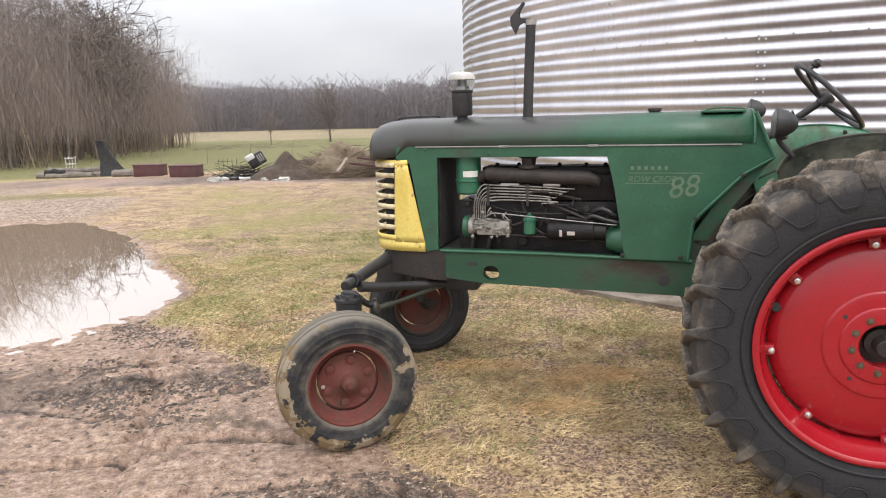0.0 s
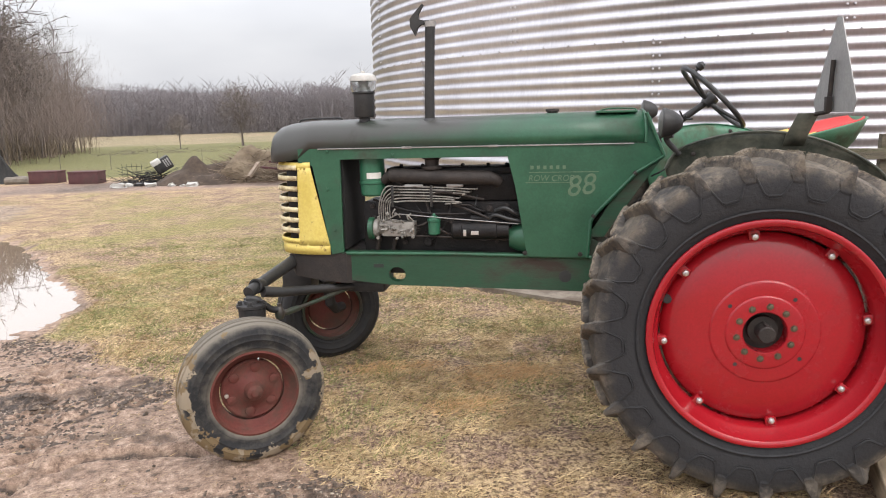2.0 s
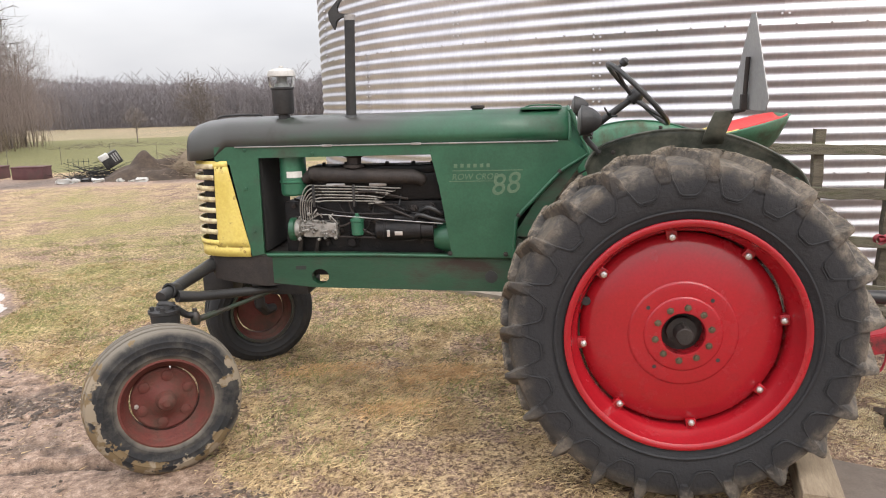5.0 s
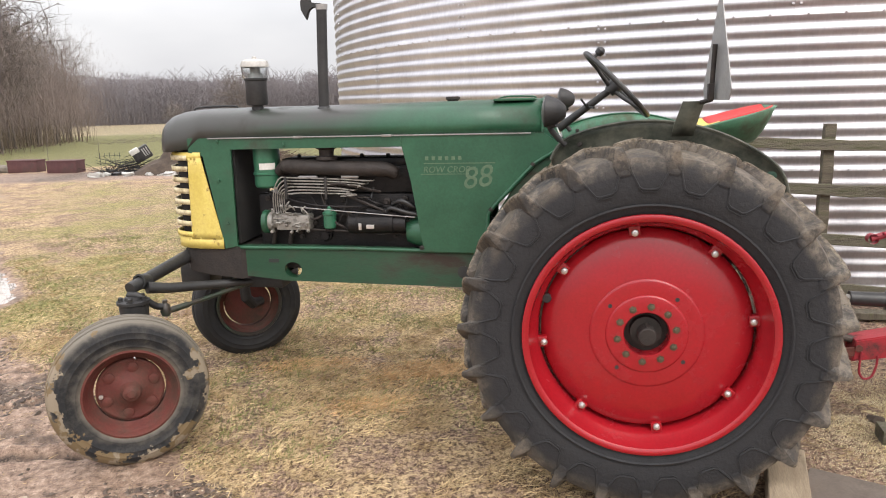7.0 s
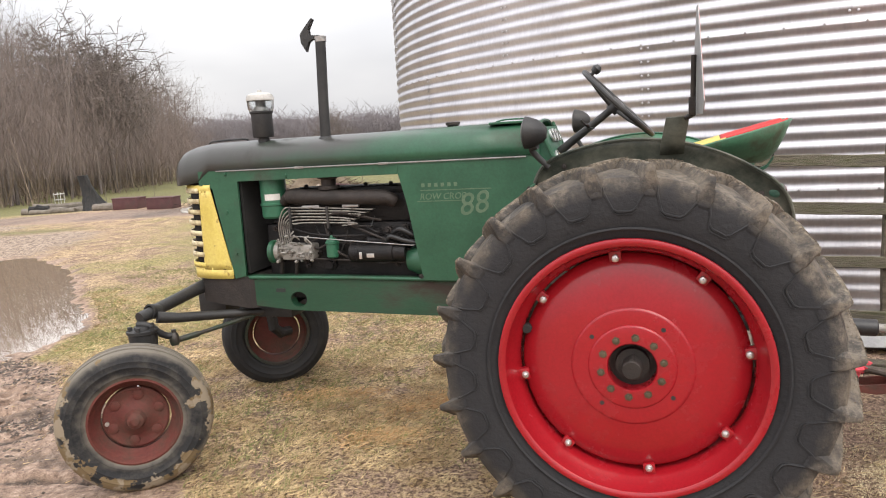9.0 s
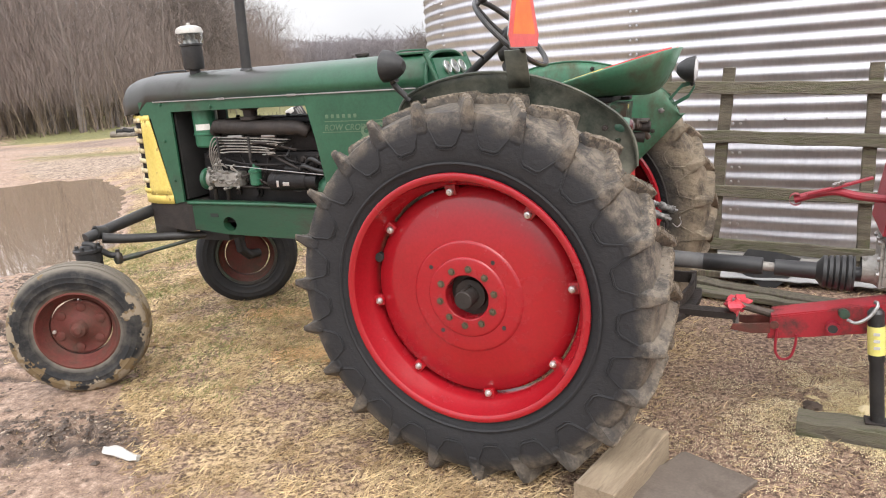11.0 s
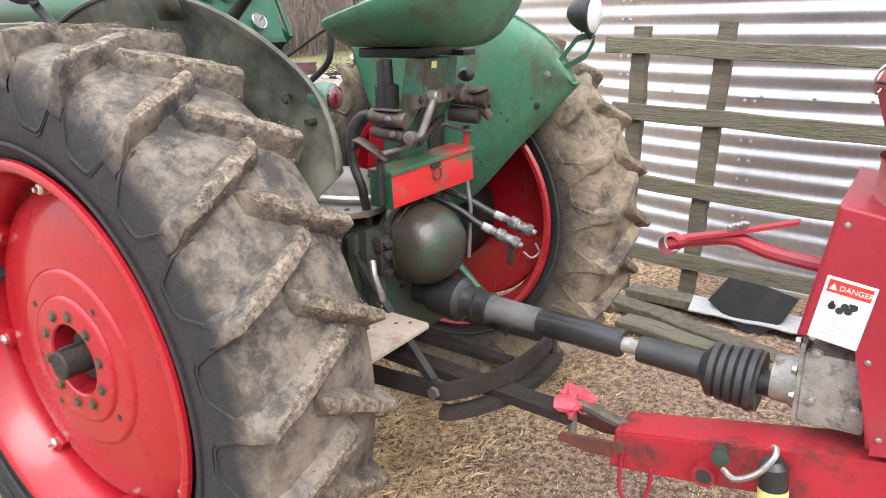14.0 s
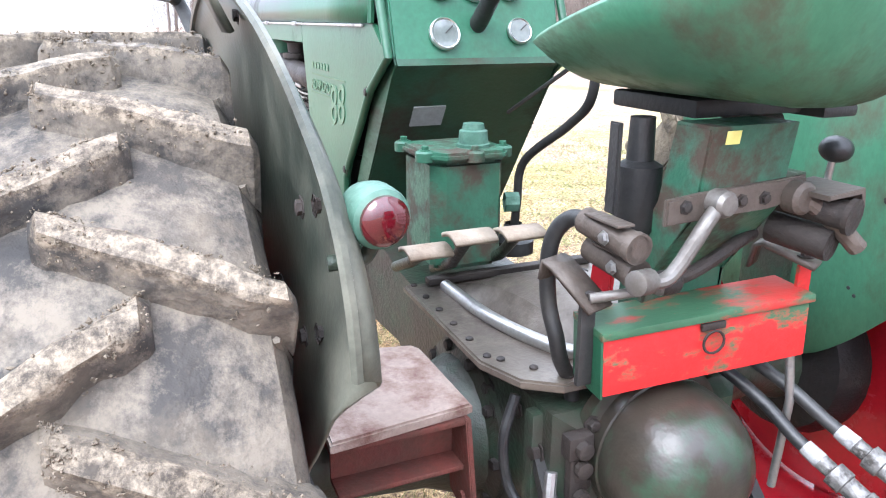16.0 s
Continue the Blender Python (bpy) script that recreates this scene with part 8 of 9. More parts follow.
tube(bm, [jack_top, jack_top * 0.97 + jack_foot * 0.03, jack_top * 0.55 + jack_foot * 0.45], [0.020, 0.030, 0.030], 18)
tube(bm, [jack_top * 0.55 + jack_foot * 0.45, jack_foot], 0.026, 18)
jack = part("tongue_jack", bm, BLACK_PLASTIC, tongue, "black tongue jack with a yellow sticker")
bm = B()
tube(bm, [jack_top * 0.86 + jack_foot * 0.14, jack_top * 0.61 + jack_foot * 0.39], 0.0312, 18, False)
part("yellow_sticker", bm, LABEL_YELLOW, jack, "yellow sticker round the jack")
bm = B()
for k in range(3):
    z = 0.80 - 0.06 * k
    p = jack_top * z + jack_foot * (1 - z)
    box(bm, (p.x - 0.012, p.y - 0.0325, p.z - 0.006), (p.x + 0.010, p.y - 0.0305, p.z + 0.006), 0)
part("sticker_print", bm, INK_PALE, jack)
bm = B()
box(bm, (jack_foot.x - 0.045, jack_foot.y - 0.035, 0.103), (jack_foot.x + 0.035, jack_foot.y + 0.035, 0.111), 0.003)
part("jack_foot", bm, IRON, jack, "rusty jack foot plate")

bm = B()
pipe(bm, [(1.76, -0.10, 0.515), (1.80, -0.10, 0.530), (1.84, -0.10, 0.495), (1.89, -0.10, 0.485), (1.96, -0.10, 0.530), (2.02, -0.10, 0.570)], 0.008, 8)
part("cable_loop", bm, BLACK_PLASTIC, tongue, "black cable hanging under the beam")
# housing
bm = B()
yl, yr = -0.150, 0.26
prism(bm, [(1.400, 0.850), (1.443, 1.128), (1.775, 1.062), (2.6, 0.95), (2.6, 0.845), (1.552, 0.632), (1.512, 0.846)], yl, yr, "y", 0.006)
housing = part("housing", bm, IMPL_RED, implement, "red sheet metal housing with slanted sides", 20)
bm = B()
v = [bm.verts.new(p) for p in ((1.775, yl - 0.003, 1.062), (2.6, yl + 0.02, 1.03), (2.6, yl - 0.003, 0.60), (1.95, yl - 0.003, 0.72))]
bm.faces.new(v)
thicken(part("side_flap", bm, IMPL_RED, housing), 0.003)
bm = B()
flat_bar(bm, [(1.56, yl - 0.004, 0.638), (1.8, yl - 0.004, 0.687), (2.6, yl - 0.004, 0.85)], 0.014, 0.020)
part("lower_lip", bm, IMPL_RED, housing)
bm = B()
box(bm, (1.70, yl - 0.004, 0.678), (1.77, yl - 0.001, 0.703), 0, None)
part("maker_plate", bm, PAPER, housing, "small pale plate")
bm = B()
flat_bar(bm, [(1.60, yl - 0.006, 0.640), (1.675, yl - 0.006, 0.655)], 0.010, 0.02)
part("hinge", bm, RUST_RED, housing)
bm = B()
box(bm, (1.560, yl + 0.02, 0.612), (1.64, yl + 0.2, 0.632), 0.003)
part("rusty_angle", bm, RUST_RED, housing)
for x, z in ((1.418, 0.86), (1.45, 1.10), (1.52, 0.83), (1.74, 1.04), (1.56, 0.67)):
    bm = B()
    bolt(bm, (x + 0.012, yl - 0.001, z - 0.008), (0, -1, 0), 0.0045, 0.004)
    part("housing_bolt", bm, STEEL, housing)


def danger_sticker(parent, m, w=0.105, h=0.155):
    """A white warning sticker with its red heading."""
    bm = B()
    box(bm, (0, -0.0012, 0), (w, 0.0, h), 0)
    st = part("danger_sticker", bm, PAPER, parent, "white danger sticker with a red heading", m=m)
    bm = B()
    box(bm, (0.006, -0.0018, h - 0.032), (w - 0.006, -0.0013, h - 0.006), 0)
    part("heading_field", bm, SIGN_RED, st, "red heading field")
    letters("DANGER", 0.0150, PAPER, st, pose(0.0265, -0.0022, h - 0.0245, 90, 0, 0), "lettering", "white word DANGER")
    bm = B()
    prism(bm, [(0.009, h - 0.026), (0.023, h - 0.026), (0.016, h - 0.012)], -0.0024, -0.0019, "y")
    part("warning_triangle", bm, PAPER, st)
    bm = B()
    for x, z in ((0.024, h * 0.56), (0.039, h * 0.52), (0.054, h * 0.545), (0.061, h * 0.62), (0.046, h * 0.60)):
        lathe(bm, [(0, 0.0075), (-0.0006, 0.0075), (-0.0006, 0)], (x, -0.0013, z), (0, 1, 0), 10)
    box(bm, (0.020, -0.0019, h * 0.51), (0.026, -0.0013, h * 0.64), 0)
    box(bm, (0.052, -0.0019, h * 0.62), (0.067, -0.0013, h * 0.67), 0)
    part("pictogram", bm, INK, st, "black pictogram of gears")
    for k in range(5):
        bm = B()
        z = h * (0.38 - 0.065 * k)
        box(bm, (0.014, -0.0018, z), (w - 0.014 - 0.006 * (k % 2), -0.0013, z + 0.003), 0)
        part("print_bar", bm, INK_PALE, st)


danger_sticker(housing, pose(1.420, yl - 0.0015, 0.856, 0, 9, 0), 0.09, 0.135)
# gearbox
bm = B()
box(bm, (1.415, -0.105, 0.632), (1.545, 0.085, 0.800), 0.014)
box(bm, (1.405, -0.095, 0.625), (1.417, 0.075, 0.812), 0.004)
lathe(bm, [(-0.06, 0.052), (-0.02, 0.056), (0.0, 0.07), (0.01, 0.07)], (1.41, -0.01, 0.68), (1, 0, 0), 20)
gb = part("gearbox", bm, ALU, implement, "grey cast gearbox with bolted flange")
for y, z in ((-0.085, 0.68), (-0.085, 0.81), (-0.03, 0.815), (-0.03, 0.675), (0.06, 0.81), (0.06, 0.68), (-0.09, 0.745)):
    bm = B()
    bolt(bm, (1.405, y, z), (-1, 0, 0), 0.010, 0.010)
    part("gearbox_bolt", bm, STEEL, gb)
for z in (0.69, 0.80):
    for x in (1.44, 1.52):
        bm = B()
        bolt(bm, (x, -0.105, z), (0, -1, 0), 0.008, 0.008)
        part("gearbox_bolt", bm, STEEL, gb)
# lever arms
bm = B()
pipe(bm, [(1.095, -0.03, 0.965), (1.16, -0.03, 0.985), (1.24, -0.035, 1.000), (1.32, -0.05, 0.985), (1.43, -0.06, 0.975)], 0.016, 10)
lathe(bm, [(-0.02, 0.024), (0.02, 0.024)], (1.10, -0.03, 0.966), (0, 1, 0), 14)
arm = part("lever_arm", bm, IMPL_RED, implement, "red bent lever arm")
bm = B()
flat_bar(bm, [(1.14, -0.05, 0.992), (1.25, -0.04, 1.02), (1.365, -0.03, 1.055)], 0.030, 0.008)
part("lever_plate", bm, IMPL_RED, arm, "flat red lever plate")
bm = B()
for k in range(5):
    lathe(bm, [(0, 0.007), (0.012, 0.007), (0.012, 0)], (1.23 + 0.008 * k, -0.05 + 0.004 * (k % 2), 1.022 + 0.003 * k), (0.2, -0.3, 1), 6)
part("wired_pins", bm, STEEL, arm)
# collar and rotating head
bm = B()
lathe(bm, [(1.045, 0.19), (1.060, 0.195), (1.068, 0.195), (1.070, 0.168), (1.10, 0.164), (1.185, 0.160), (1.20, 0.164)], (1.65, 0.03, 0), (0.0, 0, 1), 40)
part("collar", bm, IMPL_DUSTY, implement, "dusty faded red turning collar")
bm = B()
lathe(bm, [(1.050, 0.180), (1.050, 0.203), (1.063, 0.203), (1.063, 0.180)], (1.65, 0.03, 0), (0, 0, 1), 40)
part("collar_flange", bm, IMPL_RED, implement, "red collar flange")
for k in range(10):
    a = radians(200 + 22 * k)
    bm = B()
    bolt(bm, (1.65 + 0.192 * math.cos(a), 0.03 + 0.192 * math.sin(a), 1.064), (0, 0, 1), 0.008, 0.010)
    part("collar_bolt", bm, STEEL, implement)
bm = B()
plan = lambda dx, dy, k: [(1.468 + dx, 0.04), (1.590 + dx, -0.225 + dy), (2.5, -0.10), (2.5, 0.42), (1.56 + dx, 0.32)]
loft(bm, [[(x, y, z) for x, y in plan(dx, 0, 0)] for z, dx in ((1.165, 0.040), (1.205, 0.035), (1.335, -0.010), (1.59, 0.105), (1.60, 0.125))], True, True, True)
head = part("discharge_head", bm, IMPL_RED, implement, "red angular discharge head with chained flap", 15)
bm = B()
pts = [Vector((1.462, 0.036, 1.340)), Vector((1.584, -0.230, 1.342))]
for k in range(24):
    f = k / 23
    p = pts[0] * (1 - f) + pts[1] * f
    q = pts[0] * (1 - min(1, f + 0.05)) + pts[1] * min(1, f + 0.05)
    tube(bm, [p, q], 0.0035, 5)
part("rod_hinge", bm, IRON, head)
for f in (0.1, 0.45, 0.8):
    bm = B()
    p = pts[0] * (1 - f) + pts[1] * f + Vector((-0.012, -0.006, 0))
    pipe(bm, [p + Vector((0.012, 0, 0.035)), p + Vector((0, 0, 0.02)), p + Vector((-0.003, 0, 0)), p + Vector((0.002, 0.01, -0.02)), p + Vector((0.012, 0.014, -0.008))], 0.0035, 6)
    part("hook", bm, STEEL, head, "wire hook")
danger_sticker(head, pose(1.652, -0.2210, 1.368, 0, 24, 7.8), 0.09, 0.125)
bm = B()
prism(bm, [(1.80, 1.32), (1.93, 1.22), (2.05, 1.30), (2.05, 1.48), (1.88, 1.44)], -0.002, 0.001, "y", 0.0)
part("grey_patch", bm, GREY_SIGN, head, "bare grey patch panel", m=pose(0, -0.4485, 0, 0, 0, 7.8))
# drive shaft
pa, pb = Vector((0.33, 0.01, 0.692)), Vector((1.395, -0.01, 0.655))
pd = (pb - pa).normalized()
bm = B()
lathe(bm, [(0.0, 0.045), (0.07, 0.045), (0.072, 0.061), (0.110, 0.066), (0.165, 0.066), (0.172, 0.060), (0.180, 0.048), (0.205, 0.044), (0.208, 0.050), (0.220, 0.050), (0.223, 0.041), (0.250, 0.040), (0.253, 0.045), (0.262, 0.045), (0.265, 0.038), (0.28, 0.0)], pa, pd, 26)
shaft = tagged(part("drive_shaft", bm, BLACK_PLASTIC, None, m=TRACTOR), "black guarded drive shaft between tractor and implement", "drive shaft")
bm = B()
lathe(bm, [(0.24, 0.034), (0.25, 0.040), (0.30, 0.037), (0.48, 0.035)], pa, pd, 24)
part("grey_sleeve", bm, GREY_PLASTIC, shaft, "scuffed grey guard sleeve")
bm = B()
lathe(bm, [(0.42, 0.0352), (0.425, 0.0375), (0.655, 0.0375), (0.66, 0.034), (0.66, 0.0)], pa, pd, 24)
part("outer_tube", bm, BLACK_PLASTIC, shaft, "glossy black guard tube")
bm = B()
lathe(bm, [(0.64, 0.020), (0.72, 0.020)], pa, pd, 18)
part("inner_shaft", bm, ALU, shaft, "bare steel inner shaft")
bm = B()
lathe(bm, [(0.705, 0.0), (0.705, 0.034), (0.86, 0.036), (0.87, 0.046), (0.88, 0.060)] + [q for k in range(5) for q in ((0.885 + 0.022 * k, 0.066 + 0.002 * k), (0.898 + 0.022 * k, 0.067 + 0.002 * k), (0.902 + 0.022 * k, 0.061 + 0.002 * k))] + [(0.998, 0.072), (0.998, 0.060), (0.985, 0.03), (1.02, 0.030), (1.07, 0.034)], pa, pd, 26)
part("bell_guard", bm, BLACK_PLASTIC, shaft, "ribbed black bell guard")
bm = B()
tube(bm, [(0.40, 0.09, 0.78), (0.47, 0.11, 0.70), (0.60, 0.13, 0.58)], 0.013, 8)
part("green_strut", bm, GREEN, tractor, "green diagonal strut")
# hitch rag
bm = B()
rnd = random.Random(5)
knot = bmesh.ops.create_icosphere(bm, subdivisions=3, radius=0.030, matrix=Matrix.Translation((0.90, -0.09, 0.522)))["verts"]
for v in knot:
    d = v.co - Vector((0.90, -0.09, 0.522))
    a = math.atan2(d.y, d.x)
    v.co += d * (0.55 * math.sin(3 * a + 0.7) + 0.9 * noise.noise(d * 60) + 0.35 * noise.noise(d * 150))
    v.co.x += 0.012 * math.copysign(1, d.x) * (abs(d.z) < 0.014)
solo("red_rag", bm, mat("pink_red_rag", (0.62, 0.06, 0.09), (0.70, 0.10, 0.12), 20, 0.85, bump=0.4), "pinkish red rag tied round the hitch pin", "rag", TRACTOR)
bm = B()
lathe(bm, [(0.40, 0.012), (0.53, 0.012), (0.532, 0.018), (0.545, 0.018), (0.545, 0)], (0.895, -0.088, 0), (0, 0, 1), 10)
solo("hitch_pin", bm, STEEL, "steel hitch pin through the drawbar", "hitch pin", TRACTOR)

# ---- loose things round the tractor ----
def timber(name, size, m, material, label, category, seed, bow=0.004):
    bm = B()
    rough_board(bm, (-size[0] / 2, -size[1] / 2, -size[2] / 2), (size[0] / 2, size[1] / 2, size[2] / 2), seed, bow)
    return solo(name, bm, material, label, category, m)


timber("wood_block", (0.50, 0.150, 0.125), pose(2.272, 2.718, 0.10, 0, 0, 62.5), WOOD_BLOCK, "short sawn timber block lying on the ground beside the rear tyre", "wood block", 71, 0.002)
timber("plywood_board", (0.42, 0.30, 0.028), pose(2.50, 2.70, 0.048, 0, 3, 50), PLYWOOD, "wet brown plywood offcut lying beside the timber block", "board", 72, 0.002)
timber("jack_plank", (0.50, 0.120, 0.085), pose(3.235, 3.10, 0.060, 0, 0, -19.4), WOOD_OLD, "weathered plank under the tongue jack", "plank", 73)
# heap of meal under the jack
bm = B()
rnd = random.Random(9)
rows = []
for i in range(50):
    row = []
    for j in range(50):
        u, w_ = -1 + 2 * i / 49, -1 + 2 * j / 49
        r = math.hypot(u, w_)
        h = max(0.0, 1 - r) ** 0.8 * 0.036 * (0.45 + 1.1 * noise.noise(Vector((u * 3.4, w_ * 3.4, 3))))
        h += 0.018 * noise.noise(Vector((u * 6, w_ * 6, 1))) + 0.014 * noise.noise(Vector((u * 19, w_ * 19, 4)))
        x, y = 3.31 + 0.40 * u + 0.06 * w_, 3.30 + 0.40 * w_
        row.append((x, y, float(ground_z(x, y)) - 0.0165 + h))
    rows.append(row)
loft(bm, rows)
solo("corn_meal", bm, MEAL, "pale yellow spilled corn meal round the jack foot", "corn meal", smooth=60)


def meal_place(r, n):
    x, y = r.normal(3.38, 0.33, n * 2), r.normal(3.22, 0.30, n * 2)
    keep = r.uniform(0, 1, n * 2) < smooth01(0.7 * grain(x, y, 6, 95) + 0.5 * grain(x, y, 17, 96), 0.35, 0.8)
    return x[keep][:n], y[keep][:n]


blades("meal_flakes", 52000, 13, meal_place, mat("meal_flakes", (0.66, 0.56, 0.32), (0.82, 0.73, 0.50), 4, 0.9, bump=0, island=0.25), (0.002, 0.0055), (0.0, 0.4), (0.002, 0.004), "scattered flakes of pale yellow corn meal", "corn meal")
# litter
bm = B()
secs = []
for i in range(25):
    f = i / 24
    x = -0.105 + 0.21 * f
    w_ = (0.030 + 0.006 * math.sin(5 * f + 1)) * min(1.0, 0.45 + 4 * f, 0.55 + 4 * (1 - f))
    lift = 0.010 + 0.006 * math.sin(6 * f)
    secs.append([(x + 0.006 * math.sin(3 * a), w_ * math.cos(a), lift + (0.010 + 0.007 * noise.noise(Vector((f * 9, a, 2)))) * math.sin(a)) for a in [2 * math.pi * k / 14 for k in range(14)]])
loft(bm, secs, True, True, True)
solo("plastic_wrapper", bm, WHITE_DIRTY, "crumpled white plastic wrapper on the mud", "litter", pose(0.125, 2.84, float(ground_z(0.125, 2.84)), 0, 0, -17))
bm = B()
bmesh.ops.create_icosphere(bm, subdivisions=3, radius=0.045)
for v in bm.verts:
    v.co *= 1 + 0.5 * noise.noise(v.co * 30) + 0.2 * noise.noise(v.co * 90)
    v.co.z *= 0.65
solo("earth_clod", bm, SOIL, "dark clod of earth in the spilled meal", "clod", pose(3.12, 3.36, 0.032), smooth=40)
# planks, sheets and rubber at the foot of the fence
for k, (x0, y0, x1, y1, w_, h, z) in enumerate(((0.30, 1.72, 2.3, 1.05, 0.11, 0.045, 0.06), (0.45, 1.52, 2.0, 1.22, 0.13, 0.035, 0.045), (0.35, 1.90, 2.6, 1.78, 0.12, 0.05, 0.055))):
    L_ = math.hypot(x1 - x0, y1 - y0)
    timber("old_plank", (L_, w_, h), TRACTOR @ pose((x0 + x1) / 2, (y0 + y1) / 2, z, 0, 0, math.degrees(math.atan2(y1 - y0, x1 - x0))), WOOD_POST if k != 1 else WOOD_OLD, "long weathered plank lying along the foot of the fence", "plank", 80 + k, 0.006)
bm = B()
prism(bm, [(-0.20, 0.13), (-0.06, 0.04), (0.03, -0.02), (0.15, 0.10), (0.20, 0.22), (0.05, 0.25), (-0.12, 0.26)], -0.006, 0.006, "y", 0.002)
solo("rubber_sheet", bm, BLACK_PLASTIC, "dark grey rubber sheet leaning against the fence", "sheet", TRACTOR @ pose(0.98, 1.74, 0.0, -16, 0, -4))
bm = B()
rough_board(bm, (-0.35, -0.05, -0.004), (0.60, 0.05, 0.004), 85, 0.006)
solo("metal_sheet", bm, GREY_SIGN, "pale metal sheet lying under the fence", "sheet", TRACTOR @ pose(1.05, 1.78, 0.09, 35, 0, -3))


# ---- trees and woods ----
def tree_mesh(seed, height, levels=4, spread=0.5, trunk_r=None, thin=1.0, low=0.3, reach=0.0):
    """A bare winter tree: trunk and limbs in one mesh, twigs in another."""
    r = random.Random(seed)
    limbs, twigs = B(), B()
    trunk_r = trunk_r or height * 0.012

    def grow(p, d, length, rad, level):
        n = 5 if level == 0 else 3
        pts, q, dd = [p.copy()], p.copy(), d.copy()
        for i in range(n):
            dd = (dd + Vector((r.uniform(-1, 1), r.uniform(-1, 1), r.uniform(-0.3, 0.7))) * (0.06 if level == 0 else 0.16)).normalized()
            q = q + dd * length / n
            pts.append(q.copy())
        end = rad * (0.35 if level == 0 else 0.3)
        tube(limbs if level < 2 else twigs, pts, [rad + (end - rad) * i / n for i in range(n + 1)], 6 if level == 0 else (4 if level == 1 else 3), False)
        if level >= levels:
            return
        kids = (11, 6, 5, 4)[level]
        for k in range(kids):
            f = low + (1 - low) * (k + r.random()) / kids if level == 0 else 0.2 + 0.8 * (k + r.random()) / kids
            i = min(n - 1, int(f * n))
            at = pts[i].lerp(pts[i + 1], f * n - i)
            a = r.uniform(0, 2 * math.pi)
            side = Vector((math.cos(a), math.sin(a), 0))
            axis = (pts[i + 1] - pts[i]).normalized()
            out = (side - axis * side.dot(axis)).normalized()
            nd = (axis * r.uniform(0.5, 1.0) + out * r.uniform(0.6, 1.1) * (spread * 2)).normalized()
            ln = length * (r.uniform(0.28, 0.46) * (1.15 - 0.5 * f) if level == 0 else r.uniform(0.40, 0.65))
            if reach and level == 0:
                nd = (axis * r.uniform(0.8, 1.3) + out * r.uniform(0.5, 1.0)).normalized()
                ln = length * reach * r.uniform(0.85, 1.1) * (1.1 - 0.35 * f)
            grow(at, nd, ln, max(0.007 * thin, rad * r.uniform(0.30, 0.45) * (1 - 0.5 * f if level == 0 else 1)), level + 1)

    grow(Vector((0, 0, -0.3)), Vector((r.uniform(-0.04, 0.04), r.uniform(-0.04, 0.04), 1)).normalized(), height, trunk_r, 0)
    return finish(limbs, "trunk", BARK, 0), finish(twigs, "crown", TWIG, 0)


TREE_KINDS = [tree_mesh(100 + k, h, 3, sp, tr, 2.0, lo) for k, (h, sp, tr, lo) in enumerate(((19, 0.42, 0.20, 0.35), (21, 0.36, 0.22, 0.40), (17, 0.50, 0.17, 0.30), (15, 0.40, 0.13, 0.25), (20, 0.55, 0.24, 0.30)))]
FIELD_TREE = tree_mesh(131, 6.6, 4, 0.5, 0.20, 3.8, 0.40, 0.68)


def plant(kind, x, y, turn, s, label, group="", wide=1.0):
    t = thing("tree", label, "tree", pose(x, y, float(ground_z(x, y)) - 0.05, 0, 0, turn) @ Matrix.Diagonal((s * wide, s * wide, s, 1)), group)
    for me, nm in zip(kind, ("trunk", "crown")):
        o = new(nm, me)
        o.parent = t
    return t


rnd = random.Random(77)
spots = []
tries = 0
while len(spots) < 210 and tries < 6000:
    tries += 1
    f = rnd.random()
    depth = rnd.random() ** 1.5 * 26
    # the edge of the left-hand woods runs away from the yard
    ex, ey = -46 + 24 * f * 1.0, 34 + 0 * f
    if f < 0.5:
        ex, ey = -62 + 80 * f, 24 + 18 * f
    else:
        ex, ey = -22 - 36 * (f - 0.5), 33 + 142 * (f - 0.5)
    nx, ny = (-0.35, 0.94) if f < 0.5 else (-0.96, 0.26)
    x, y = ex + nx * depth + rnd.uniform(-1, 1), ey + ny * depth + rnd.uniform(-1, 1)
    if all((x - a) ** 2 + (y - b) ** 2 > 1.6 for a, b in spots):
        spots.append((x, y))
TREE_H = (19, 21, 17, 15, 20)
heights = []
for k, (x, y) in enumerate(spots):
    # the skyline of the woods falls towards the open fields
    rise = np.interp(math.degrees(math.atan2(x, y)), (-60, -36, -28, -22), (16.0, 11.6, 8.4, 6.4))
    top = min(TREE_H[k % 5] * rnd.uniform(0.54, 0.74), math.hypot(x, y) * math.tan(radians(rise)) * rnd.uniform(0.84, 1.02) + 1.6)
    heights.append(top)
    plant(TREE_KINDS[k % 5], x, y, rnd.uniform(0, 360), top / TREE_H[k % 5], "tall bare grey-brown woodland tree without leaves", "trees of the woods")
plant(FIELD_TREE, -17.0, 98.0, 20, 0.80, "lone bare tree with a wide crown standing in the field", "field trees", 1.0)
for tx, ty, ts in ((-26.2, 55.0, 0.52), (-29.2, 54.0, 0.60), (-28.0, 58.5, 0.58)):
    plant(FIELD_TREE, tx, ty, tx * 40, ts * 2.1, "bare tree with a rounded crown at the corner of the woods", "trees of the woods")
plant(FIELD_TREE, -17.0, 97.0, 140, 0.45, "small bare tree at the foot of the lone field tree", "field trees")
plant(FIELD_TREE, -23.5, 92.0, 80, 0.42, "small bare sapling in the field", "field trees")


